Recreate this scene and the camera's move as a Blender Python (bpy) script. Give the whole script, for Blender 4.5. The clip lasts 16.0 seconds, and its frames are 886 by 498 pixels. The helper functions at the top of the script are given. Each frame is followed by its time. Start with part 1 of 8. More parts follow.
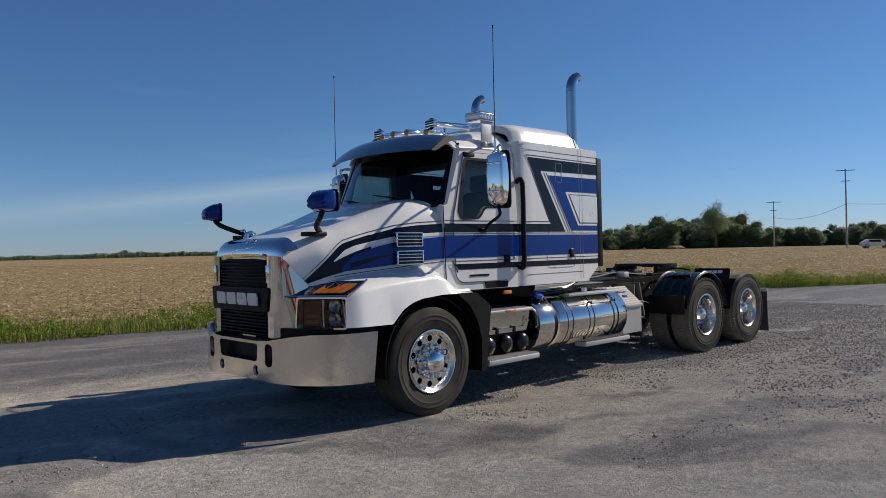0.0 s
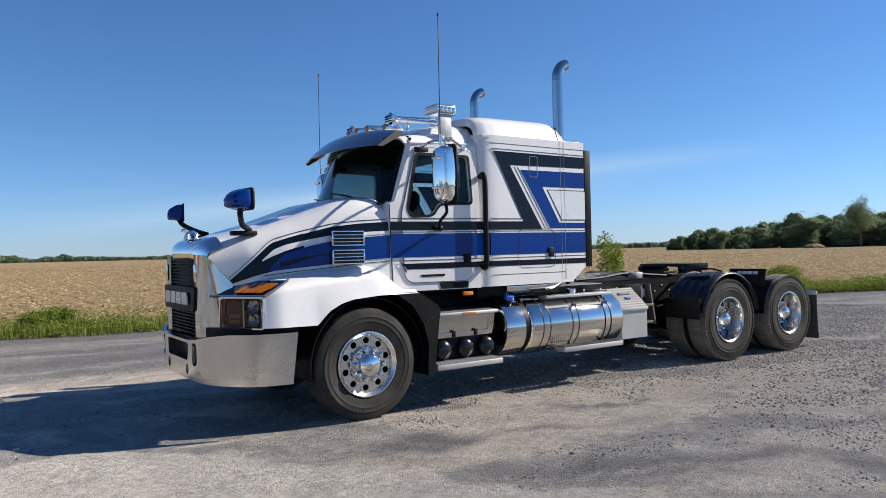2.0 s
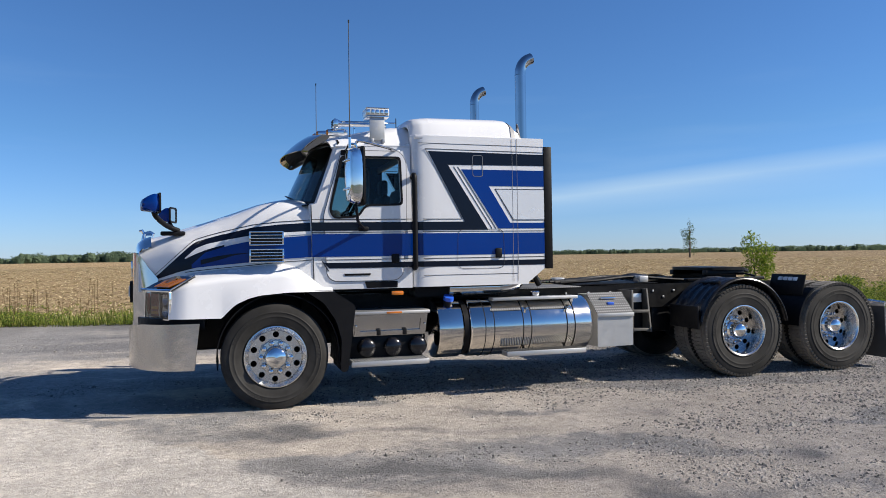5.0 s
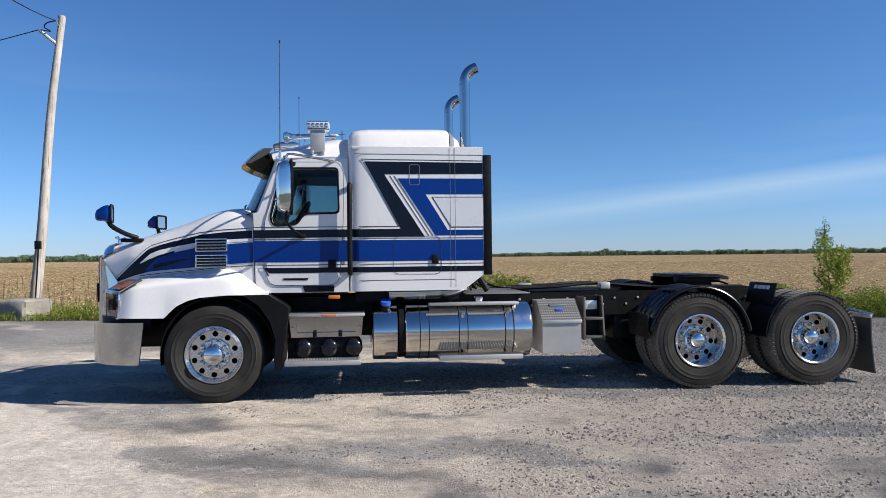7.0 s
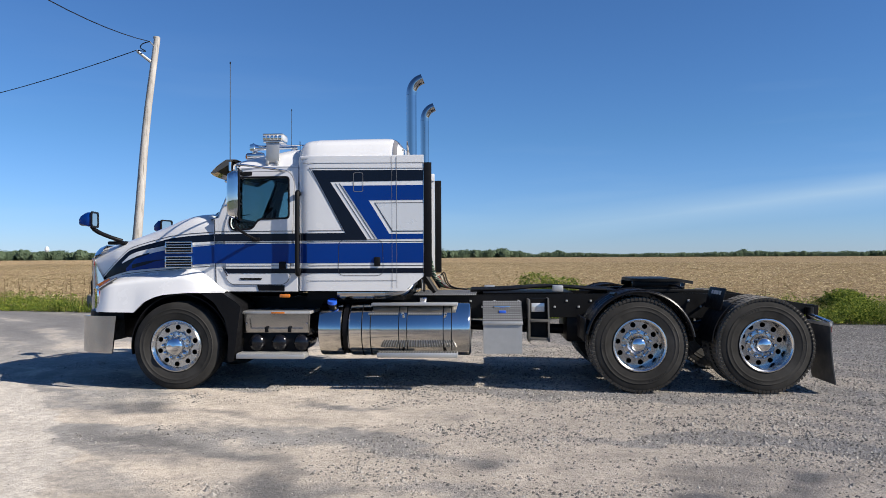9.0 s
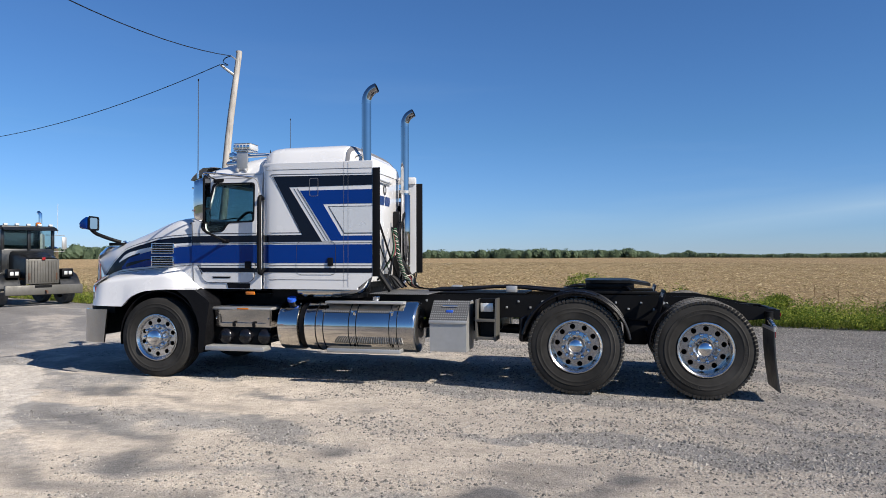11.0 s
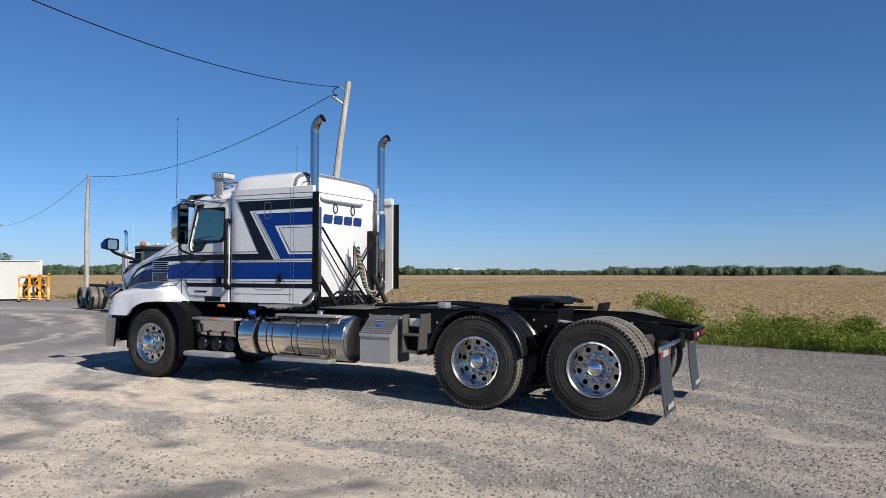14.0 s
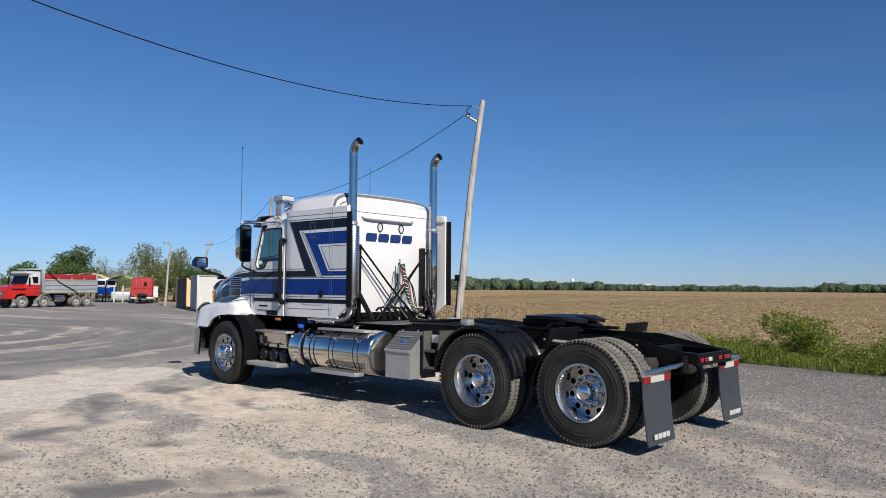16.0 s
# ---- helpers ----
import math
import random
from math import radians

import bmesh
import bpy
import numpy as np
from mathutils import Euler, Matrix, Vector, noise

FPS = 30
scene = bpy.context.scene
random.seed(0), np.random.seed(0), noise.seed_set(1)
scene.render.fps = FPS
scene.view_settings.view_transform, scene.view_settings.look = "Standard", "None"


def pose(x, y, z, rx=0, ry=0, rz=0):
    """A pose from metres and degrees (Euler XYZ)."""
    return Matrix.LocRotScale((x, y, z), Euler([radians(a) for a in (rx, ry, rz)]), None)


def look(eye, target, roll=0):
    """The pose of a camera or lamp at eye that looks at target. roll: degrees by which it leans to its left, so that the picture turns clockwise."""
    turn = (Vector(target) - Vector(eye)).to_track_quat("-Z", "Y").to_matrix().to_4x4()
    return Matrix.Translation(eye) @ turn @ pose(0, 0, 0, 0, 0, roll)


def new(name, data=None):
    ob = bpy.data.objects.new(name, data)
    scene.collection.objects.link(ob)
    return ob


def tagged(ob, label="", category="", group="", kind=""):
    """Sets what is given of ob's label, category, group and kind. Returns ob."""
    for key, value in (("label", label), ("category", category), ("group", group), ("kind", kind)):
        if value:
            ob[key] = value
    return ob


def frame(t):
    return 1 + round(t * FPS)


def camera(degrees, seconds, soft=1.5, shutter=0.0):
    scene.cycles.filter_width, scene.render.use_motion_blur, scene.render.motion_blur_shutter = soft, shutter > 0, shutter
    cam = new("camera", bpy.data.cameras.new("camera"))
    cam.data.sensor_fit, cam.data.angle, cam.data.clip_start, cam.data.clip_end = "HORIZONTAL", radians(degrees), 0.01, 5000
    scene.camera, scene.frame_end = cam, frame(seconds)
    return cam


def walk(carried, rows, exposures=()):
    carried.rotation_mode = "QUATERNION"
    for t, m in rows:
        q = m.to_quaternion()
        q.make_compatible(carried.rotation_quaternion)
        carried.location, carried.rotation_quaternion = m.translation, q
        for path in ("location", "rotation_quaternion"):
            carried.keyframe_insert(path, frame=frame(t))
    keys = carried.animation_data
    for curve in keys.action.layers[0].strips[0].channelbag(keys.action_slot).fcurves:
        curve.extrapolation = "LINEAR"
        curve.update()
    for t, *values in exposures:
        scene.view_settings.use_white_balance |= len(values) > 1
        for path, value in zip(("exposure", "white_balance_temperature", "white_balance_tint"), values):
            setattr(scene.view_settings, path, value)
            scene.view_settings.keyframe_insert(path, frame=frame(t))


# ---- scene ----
cam = camera(62.6, 16.0, soft=0.7)
METRES, EYE, TILT, LEAN, TURN, OX, OY = 15.71, 1.494, -0.325, -0.311, -43.75, -4.434, -5.878
ROWS = [
    (0.0, 0.0, 0.0, 0.0, 0.01, 0.3, 1.62),
    (0.5, 0.0222, 0.0065, -0.0014, 3.39, 0.35, 1.7),
    (1.0, 0.0463, 0.0139, -0.0007, 5.78, 0.34, 1.71),
    (1.5, 0.0742, 0.0187, -0.0009, 7.95, 0.43, 1.69),
    (2.0, 0.1024, 0.0269, -0.003, 9.7, 0.52, 1.64),
    (2.5, 0.1315, 0.0299, -0.0038, 11.84, 0.56, 1.59),
    (3.0, 0.1601, 0.0361, -0.005, 14.11, 0.62, 1.5),
    (5.5, 0.3021, 0.0949, -0.0069, 29.92, 0.89, 0.91),
    (6.0, 0.3287, 0.1078, -0.0068, 32.11, 0.87, 0.83),
    (6.5, 0.3583, 0.1172, -0.0046, 34.62, 0.92, 0.75),
    (7.0, 0.3859, 0.1324, -0.0041, 36.77, 0.97, 0.66),
    (7.5, 0.4146, 0.1458, -0.0038, 38.96, 0.96, 0.58),
    (8.0, 0.4417, 0.1613, -0.0046, 41.44, 0.99, 0.48),
    (8.5, 0.4692, 0.181, -0.0049, 44.25, 1.0, 0.36),
    (9.0, 0.4973, 0.1997, -0.003, 46.75, 1.01, 0.25),
    (11.5, 0.6155, 0.3104, -0.0024, 59.15, 0.98, -0.07),
    (12.0, 0.6362, 0.3362, -0.0013, 61.88, 0.96, -0.14),
    (12.5, 0.6579, 0.3616, -0.0005, 64.75, 1.19, -0.21),
    (13.0, 0.6742, 0.3906, -0.0017, 67.02, 1.79, -0.25),
    (13.5, 0.6899, 0.4193, -0.0008, 68.93, 2.17, -0.25),
    (14.0, 0.7019, 0.4487, -0.0019, 70.92, 2.28, -0.29),
    (14.5, 0.7143, 0.4781, -0.0003, 74.16, 2.25, -0.36),
    (15.0, 0.7236, 0.5093, 0.0001, 78.31, 2.69, -0.47),
    (15.5, 0.7266, 0.5427, 0.0001, 82.06, 2.98, -0.57),
    (16.0, 0.7311, 0.5765, 0.0006, 85.76, 3.35, -0.69),
]
walk(cam, [(t, pose(OX, OY, EYE, TILT, LEAN, TURN) @ pose(METRES * x, METRES * y, METRES * z, 90 + pitch, roll, yaw)) for t, x, y, z, yaw, pitch, roll in ROWS], exposures=[(0.0, 0.22, 6950, 10), (0.25, 0.56, 6950, 10), (0.5, 0.80, 6920, 10), (2.0, 0.82, 6720, 10), (3.0, 0.82, 6680, 10), (5.5, 0.78, 6550, 10), (7.0, 0.74, 6500, 10), (9.0, 0.68, 6500, 10), (12.5, 0.52, 6500, 10), (16.0, 0.28, 6500, 10)])

# ---- world, sun ----
SUN_DIR = Vector((1.33, -0.49, 1.0)).normalized()
world = bpy.data.worlds.new("sky")
scene.world = world
world.use_nodes = True
wn, wl = world.node_tree.nodes, world.node_tree.links
wn.clear()
w_out = wn.new("ShaderNodeOutputWorld")
w_bg = wn.new("ShaderNodeBackground")
w_sky = wn.new("ShaderNodeTexSky")
w_sky.sky_type = "NISHITA"
w_sky.sun_disc = False
w_sky.sun_elevation = math.asin(SUN_DIR.z)
w_sky.sun_rotation = math.atan2(SUN_DIR.x, SUN_DIR.y)
w_sky.air_density, w_sky.dust_density, w_sky.ozone_density = 1.0, 0.05, 3.5
w_bg.inputs["Strength"].default_value = 0.054
# thin cirrus streaks low in the sky
w_co = wn.new("ShaderNodeTexCoord")
w_map = wn.new("ShaderNodeMapping")
w_map.inputs["Rotation"].default_value = (0.0, radians(7), radians(20))
w_map.inputs["Scale"].default_value = (1.2, 1.2, 11.0)
w_noise = wn.new("ShaderNodeTexNoise")
w_noise.inputs["Scale"].default_value, w_noise.inputs["Detail"].default_value = 1.7, 5.0
w_ramp = wn.new("ShaderNodeMapRange")
w_ramp.inputs["From Min"].default_value, w_ramp.inputs["From Max"].default_value = 0.54, 0.76
w_ramp.inputs["To Max"].default_value = 0.16
w_mix = wn.new("ShaderNodeMix")
w_mix.data_type = "RGBA"
w_mix.inputs[7].default_value = (6.4, 8.3, 9.8, 1)
wl.new(w_co.outputs["Generated"], w_map.inputs["Vector"])
wl.new(w_map.outputs["Vector"], w_noise.inputs["Vector"])
wl.new(w_noise.outputs["Fac"], w_ramp.inputs["Value"])
w_tint = wn.new("ShaderNodeMix")
w_tint.data_type, w_tint.blend_type = "RGBA", "MULTIPLY"
w_tint.inputs[0].default_value = 1.0
w_hue = wn.new("ShaderNodeMix")
w_hue.data_type = "RGBA"
w_hue.inputs[6].default_value, w_hue.inputs[7].default_value = (0.57, 0.90, 1.30, 1), (0.66, 0.92, 1.58, 1)
w_z = wn.new("ShaderNodeSeparateXYZ")
wl.new(w_co.outputs["Generated"], w_z.inputs["Vector"])
w_near = wn.new("ShaderNodeMapRange")
for key, v in (("From Min", 0.0), ("From Max", 0.16), ("To Min", 1.0), ("To Max", 0.0)):
    w_near.inputs[key].default_value = v
wl.new(w_z.outputs["Z"], w_near.inputs["Value"])
wl.new(w_near.outputs["Result"], w_hue.inputs[0])
wl.new(w_hue.outputs[2], w_tint.inputs[7])
wl.new(w_sky.outputs["Color"], w_tint.inputs[6])
wl.new(w_tint.outputs[2], w_mix.inputs[6])
w_sep = wn.new("ShaderNodeSeparateXYZ")
wl.new(w_co.outputs["Generated"], w_sep.inputs["Vector"])
w_low = wn.new("ShaderNodeMapRange")
for key, v in (("From Min", 0.02), ("From Max", 0.30), ("To Min", 1.0), ("To Max", 0.0)):
    w_low.inputs[key].default_value = v
wl.new(w_sep.outputs["Z"], w_low.inputs["Value"])
w_mul = wn.new("ShaderNodeMath")
w_mul.operation = "MULTIPLY"
wl.new(w_low.outputs["Result"], w_mul.inputs[0])
wl.new(w_ramp.outputs["Result"], w_mul.inputs[1])
# two longer wisps
w_fac = w_mul.outputs[0]


def w_math(kind, a, b=None, clamp=False):
    q = wn.new("ShaderNodeMath")
    q.operation, q.use_clamp = kind, clamp
    for slot, v in ((0, a), (1, b)):
        if isinstance(v, float):
            q.inputs[slot].default_value = v
        elif v is not None:
            wl.new(v, q.inputs[slot])
    return q.outputs[0]


def w_dot(v):
    q = wn.new("ShaderNodeVectorMath")
    q.operation = "DOT_PRODUCT"
    q.inputs[1].default_value = v
    wl.new(w_co.outputs["Generated"], q.inputs[0])
    return q.outputs["Value"]


for across, middle, half, width, much in (((0.1240, 0.0230, -0.9920), (0.5200, 0.8500, 0.0850), 0.870, 0.021, 1.7), ((0.0960, 0.0350, -0.9947), (0.4500, 0.8900, 0.0760), 0.900, 0.026, 1.15)):
    band = w_math("SUBTRACT", 1.0, w_math("DIVIDE", w_math("ABSOLUTE", w_dot(across)), width), True)
    ends = w_math("MULTIPLY", w_math("SUBTRACT", w_dot(middle), half), 1.0 / (1.0 - half), True)
    veil = w_math("MULTIPLY", w_math("MULTIPLY", band, ends), w_math("MULTIPLY", w_noise.outputs["Fac"], much), True)
    w_fac = w_math("MAXIMUM", w_fac, w_math("MULTIPLY", veil, 0.55))
wl.new(w_fac, w_mix.inputs[0])
wl.new(w_mix.outputs[2], w_bg.inputs["Color"])
wl.new(w_bg.outputs["Background"], w_out.inputs["Surface"])

sun_data = bpy.data.lights.new("sun", "SUN")
sun_data.energy, sun_data.angle, sun_data.color = 5.0, radians(0.55), (1.0, 0.93, 0.82)
sun = new("sun", sun_data)
sun.matrix_world = look(SUN_DIR * 60, (0, 0, 0))


# ---- materials ----
def mat_base(name, rough=0.5, metal=0.0, coat=0.0):
    m = bpy.data.materials.new(name)
    m.use_nodes = True
    b = m.node_tree.nodes["Principled BSDF"]
    b.inputs["Roughness"].default_value, b.inputs["Metallic"].default_value = rough, metal
    b.inputs["Coat Weight"].default_value, b.inputs["Coat Roughness"].default_value = coat, 0.04
    return m, m.node_tree.nodes, m.node_tree.links, b


def noise_node(n, l, scale, detail=4.0, rough=0.55, stretch=None, coord="Object", turn=0.0):
    co = n.new("ShaderNodeTexCoord")
    t = n.new("ShaderNodeTexNoise")
    t.inputs["Scale"].default_value, t.inputs["Detail"].default_value, t.inputs["Roughness"].default_value = scale, detail, rough
    mp = n.new("ShaderNodeMapping")
    mp.inputs["Scale"].default_value = stretch or (1, 1, 1)
    mp.inputs["Rotation"].default_value = (0, 0, turn)
    l.new(co.outputs[coord], mp.inputs["Vector"])
    l.new(mp.outputs["Vector"], t.inputs["Vector"])
    return t.outputs["Fac"]


def mapped(n, l, value, a, b, lo=0.0, hi=1.0):
    r = n.new("ShaderNodeMapRange")
    for key, v in (("From Min", a), ("From Max", b), ("To Min", lo), ("To Max", hi)):
        r.inputs[key].default_value = v
    l.new(value, r.inputs["Value"])
    return r.outputs["Result"]


def blend(n, l, fac, a, b, kind="MIX"):
    x = n.new("ShaderNodeMix")
    x.data_type, x.blend_type = "RGBA", kind
    if isinstance(fac, float):
        x.inputs[0].default_value = fac
    else:
        l.new(fac, x.inputs[0])
    for k, v in ((6, a), (7, b)):
        if isinstance(v, tuple):
            x.inputs[k].default_value = (*v, 1)
        else:
            l.new(v, x.inputs[k])
    return x.outputs[2]


def bumped(n, l, b, height, strength=0.3, dist=0.01):
    u = n.new("ShaderNodeBump")
    u.inputs["Strength"].default_value, u.inputs["Distance"].default_value = strength, dist
    l.new(height, u.inputs["Height"])
    l.new(u.outputs["Normal"], b.inputs["Normal"])
    return u


def simple(name, color, rough=0.5, metal=0.0, coat=0.0, vary=0.12, scale=14.0, bump=0.0, dist=0.004, rvary=0.1, spec=0.5):
    """A surface with a soft and a fine variation of colour and gloss."""
    m, n, l, b = mat_base(name, rough, metal, coat)
    b.inputs["Specular IOR Level"].default_value = spec
    big, fine = noise_node(n, l, scale * 0.15, 3), noise_node(n, l, scale, 5)
    dark = tuple(c * (1 - vary) for c in color)
    lite = tuple(min(1, c * (1 + vary)) for c in color)
    c1 = blend(n, l, mapped(n, l, big, 0.3, 0.7), dark, lite)
    c2 = blend(n, l, mapped(n, l, fine, 0.35, 0.7, 0, 0.5), c1, dark)
    l.new(c2, b.inputs["Base Color"])
    l.new(mapped(n, l, fine, 0.3, 0.7, max(0.02, rough - rvary), min(1, rough + rvary)), b.inputs["Roughness"])
    if bump:
        bumped(n, l, b, fine, bump, dist)
    return m


STACK = simple("heat_dulled_chrome", (0.47, 0.47, 0.48), 0.05, 1.0, 0, 0.12, 7, rvary=0.03)
DARKMIRROR = simple("dark_mirror_glass", (0.20, 0.21, 0.22), 0.03, 1.0, 0, 0.03, 5, rvary=0.02)
SEAM = simple("body_seam", (0.14, 0.14, 0.15), 0.5)
DISC = simple("dulled_wheel_disc", (0.55, 0.545, 0.54), 0.18, 1.0, 0, 0.2, 12, 0.1, 0.002, 0.08)
POLISHED = simple("polished_box_aluminium", (0.52, 0.51, 0.49), 0.16, 1.0, 0, 0.14, 7, 0.10, 0.003, 0.07)
BUMPER = simple("scuffed_chrome_bumper", (0.60, 0.585, 0.565), 0.17, 1.0, 0, 0.10, 3.5, 0.55, 0.012, 0.06)
NOSE = simple("nose_chrome", (0.56, 0.57, 0.59), 0.06, 1.0, 0, 0.04, 5, rvary=0.03)
WHITE = simple("white_paint", (0.645, 0.645, 0.652), 0.24, 0, 0.5, 0.03, 6, rvary=0.06)
BLUE = simple("blue_paint", (0.0004, 0.026, 0.180), 0.22, 0, 0.06, 0.06, 6, rvary=0.04, spec=0.25)
NAVY = simple("black_blue_paint", (0.004, 0.006, 0.014), 0.22, 0, 0.08, 0.1, 6, rvary=0.05, spec=0.2)
LINE = simple("pinstripe_paint", (0.02, 0.02, 0.025), 0.35)
SILVER = simple("silver_paint", (0.62, 0.63, 0.64), 0.3, 0.2, 0.4, 0.03, 6, rvary=0.06)
CHROME = simple("polished_chrome", (0.78, 0.78, 0.78), 0.05, 1.0, 0, 0.03, 5, rvary=0.03)
STEEL = simple("polished_stainless_steel", (0.66, 0.64, 0.61), 0.10, 1.0, 0, 0.05, 5, 0.35, 0.004, 0.05)
ALU = simple("polished_aluminium", (0.68, 0.67, 0.65), 0.24, 1.0, 0, 0.08, 9, 0.08, 0.002, 0.06)
BRUSHED = simple("brushed_aluminium", (0.44, 0.44, 0.435), 0.44, 0.6, 0, 0.1, 16, 0.05, 0.001, 0.1)
BLACK = simple("black_plastic", (0.005, 0.005, 0.006), 0.5, 0, 0, 0.25, 20, 0.08, 0.002, spec=0.16)
MUDGUARD = simple("glossy_black_plastic", (0.006, 0.006, 0.007), 0.30, 0, 0.0, 0.25, 14, 0.06, 0.002, 0.08, 0.4)
FRAME = simple("black_chassis_paint", (0.005, 0.005, 0.0055), 0.45, 0, 0.0, 0.3, 12, 0.08, 0.002, spec=0.18)
GLOSSB = simple("gloss_black", (0.006, 0.006, 0.008), 0.2, 0, 0.1, 0.2, 12, spec=0.4)
RUBBER = simple("tyre_rubber", (0.031, 0.0295, 0.0275), 0.75, 0, 0, 0.75, 7, 0.25, 0.004, spec=0.2)
TREAD = simple("dusty_tyre_tread", (0.155, 0.143, 0.125), 0.9, 0, 0, 0.45, 24, 0.3, 0.004)
REDL = simple("red_lens", (0.24, 0.008, 0.008), 0.15, 0, 0.6)
AMBER = simple("amber_lens", (0.50, 0.145, 0.012), 0.18, 0, 0.6)
CLEARL = simple("clear_lens", (0.7, 0.7, 0.68), 0.12, 0.3, 0.5)
CAPBLUE = simple("blue_plastic_cap", (0.02, 0.10, 0.55), 0.35, 0, 0.3)
EMBLEM = simple("dark_blue_lettering", (0.01, 0.03, 0.12), 0.35)
FLAP = simple("grey_rubber_flap", (0.035, 0.040, 0.048), 0.6, 0, 0, 0.15, 10)
SEAT = simple("dark_seat_cloth", (0.03, 0.03, 0.035), 0.85, 0, 0, 0.2, 30)


def pole_wood():
    """Grey split wood: long dark checks along the grain and blotches of weather."""
    m, n, l, b = mat_base("weathered_pole_wood", 0.88)
    checks = noise_node(n, l, 26, 5, 0.65, (1.0, 1.0, 0.035))
    blotch = noise_node(n, l, 2.2, 4, 0.6, (1.0, 1.0, 0.4))
    c = blend(n, l, mapped(n, l, blotch, 0.35, 0.65), (0.275, 0.255, 0.232), (0.44, 0.415, 0.385))
    c = blend(n, l, mapped(n, l, checks, 0.46, 0.34, 0, 0.75), c, (0.09, 0.078, 0.066))
    l.new(c, b.inputs["Base Color"])
    bumped(n, l, b, checks, 0.8, 0.012)
    return m


WOODPOLE = pole_wood()
CONCRETE = simple("weathered_concrete", (0.26, 0.24, 0.205), 0.9, 0, 0, 0.4, 6, 0.4, 0.02)
GREYPAINT = simple("faded_dark_paint", (0.008, 0.0085, 0.009), 0.38, 0, 0.25, 0.25, 8)
RUST = simple("rusty_brown_steel", (0.10, 0.05, 0.03), 0.8, 0.1, 0, 0.4, 10)
REDPAINT = simple("red_paint", (0.45, 0.02, 0.015), 0.35, 0, 0.4, 0.12, 8)
DULLRED = simple("dull_dark_red_paint", (0.30, 0.02, 0.018), 0.4, 0, 0.3, 0.15, 8)
GREYBED = simple("bare_grey_metal", (0.42, 0.43, 0.43), 0.5, 0.4, 0, 0.15, 6)
DULLSTEEL = simple("dull_pale_steel", (0.12, 0.115, 0.105), 0.55, 0.5, 0, 0.25, 8)
YELLOW = simple("yellow_machine_paint", (0.62, 0.27, 0.018), 0.5, 0, 0.2, 0.2, 9)
TAN = simple("tan_canvas", (0.62, 0.45, 0.22), 0.8, 0, 0, 0.12, 6)
LIME = simple("lime_canvas", (0.45, 0.60, 0.10), 0.8, 0, 0, 0.12, 6)
CONTW = simple("off_white_container_paint", (0.50, 0.50, 0.48), 0.55, 0, 0, 0.08, 4)
CONTD = simple("dark_brown_container_paint", (0.075, 0.062, 0.055), 0.65, 0, 0, 0.2, 4)

REDHOSE = simple("red_hose", (0.20, 0.03, 0.035), 0.5)
GREENHOSE = simple("green_hose", (0.03, 0.11, 0.055), 0.5)
PALEHOSE = simple("pale_hose", (0.50, 0.48, 0.42), 0.5)


def glass_mat(name, tint, rough=0.0):
    m, n, l, b = mat_base(name, rough)
    b.inputs["Base Color"].default_value = (*tint, 1)
    b.inputs["Transmission Weight"].default_value = 1.0
    b.inputs["IOR"].default_value = 1.3
    return m


GLASS = glass_mat("tinted_cab_glass", (0.40, 0.52, 0.515))
SCREEN = glass_mat("dark_tinted_windscreen", (0.25, 0.34, 0.345))
LENS = glass_mat("smoked_lamp_glass", (0.5, 0.5, 0.5))


def diamond_plate(name):
    m, n, l, b = mat_base(name, 0.68, 0.5)
    co = n.new("ShaderNodeTexCoord")
    v = n.new("ShaderNodeTexVoronoi")
    v.inputs["Scale"].default_value, v.inputs["Randomness"].default_value = 38, 0.0
    l.new(co.outputs["Object"], v.inputs["Vector"])
    f = mapped(n, l, v.outputs["Distance"], 0.25, 0.5)
    l.new(blend(n, l, f, (0.235, 0.235, 0.24), (0.085, 0.088, 0.092)), b.inputs["Base Color"])
    bumped(n, l, b, f, -0.6, 0.004)
    return m


DIAMOND = diamond_plate("diamond_tread_plate")


def perforated(name):
    m, n, l, b = mat_base(name, 0.3, 1.0)
    co = n.new("ShaderNodeTexCoord")
    v = n.new("ShaderNodeTexVoronoi")
    v.inputs["Scale"].default_value, v.inputs["Randomness"].default_value = 30, 0.0
    l.new(co.outputs["Object"], v.inputs["Vector"])
    f = mapped(n, l, v.outputs["Distance"], 0.30, 0.42)
    l.new(blend(n, l, f, (0.05, 0.05, 0.05), (0.62, 0.62, 0.62)), b.inputs["Base Color"])
    bumped(n, l, b, f, 0.4, 0.003)
    return m


PERF = perforated("perforated_heat_shield")


def toned(n, l, color, value, a, b, lo, hi):
    """Lightens and darkens a colour by a texture."""
    return blend(n, l, 1.0, color, mapped(n, l, value, a, b, lo, hi), "MULTIPLY")


def reach(n, l, axis, wobble, amount, a, b, top):
    """How far a place lies along an axis, with a ragged edge."""
    co = n.new("ShaderNodeTexCoord")
    sep = n.new("ShaderNodeSeparateXYZ")
    l.new(co.outputs["Object"], sep.inputs["Vector"])
    m = n.new("ShaderNodeMath")
    m.operation = "MULTIPLY_ADD"
    m.inputs[1].default_value = amount
    l.new(wobble, m.inputs[0])
    l.new(sep.outputs[axis], m.inputs[2])
    return mapped(n, l, m.outputs[0], a + amount * 0.5, b + amount * 0.5, 0.0, top)


def times(n, l, p, q):
    m = n.new("ShaderNodeMath")
    m.operation = "MULTIPLY"
    l.new(p, m.inputs[0])
    l.new(q, m.inputs[1])
    return m.outputs[0]


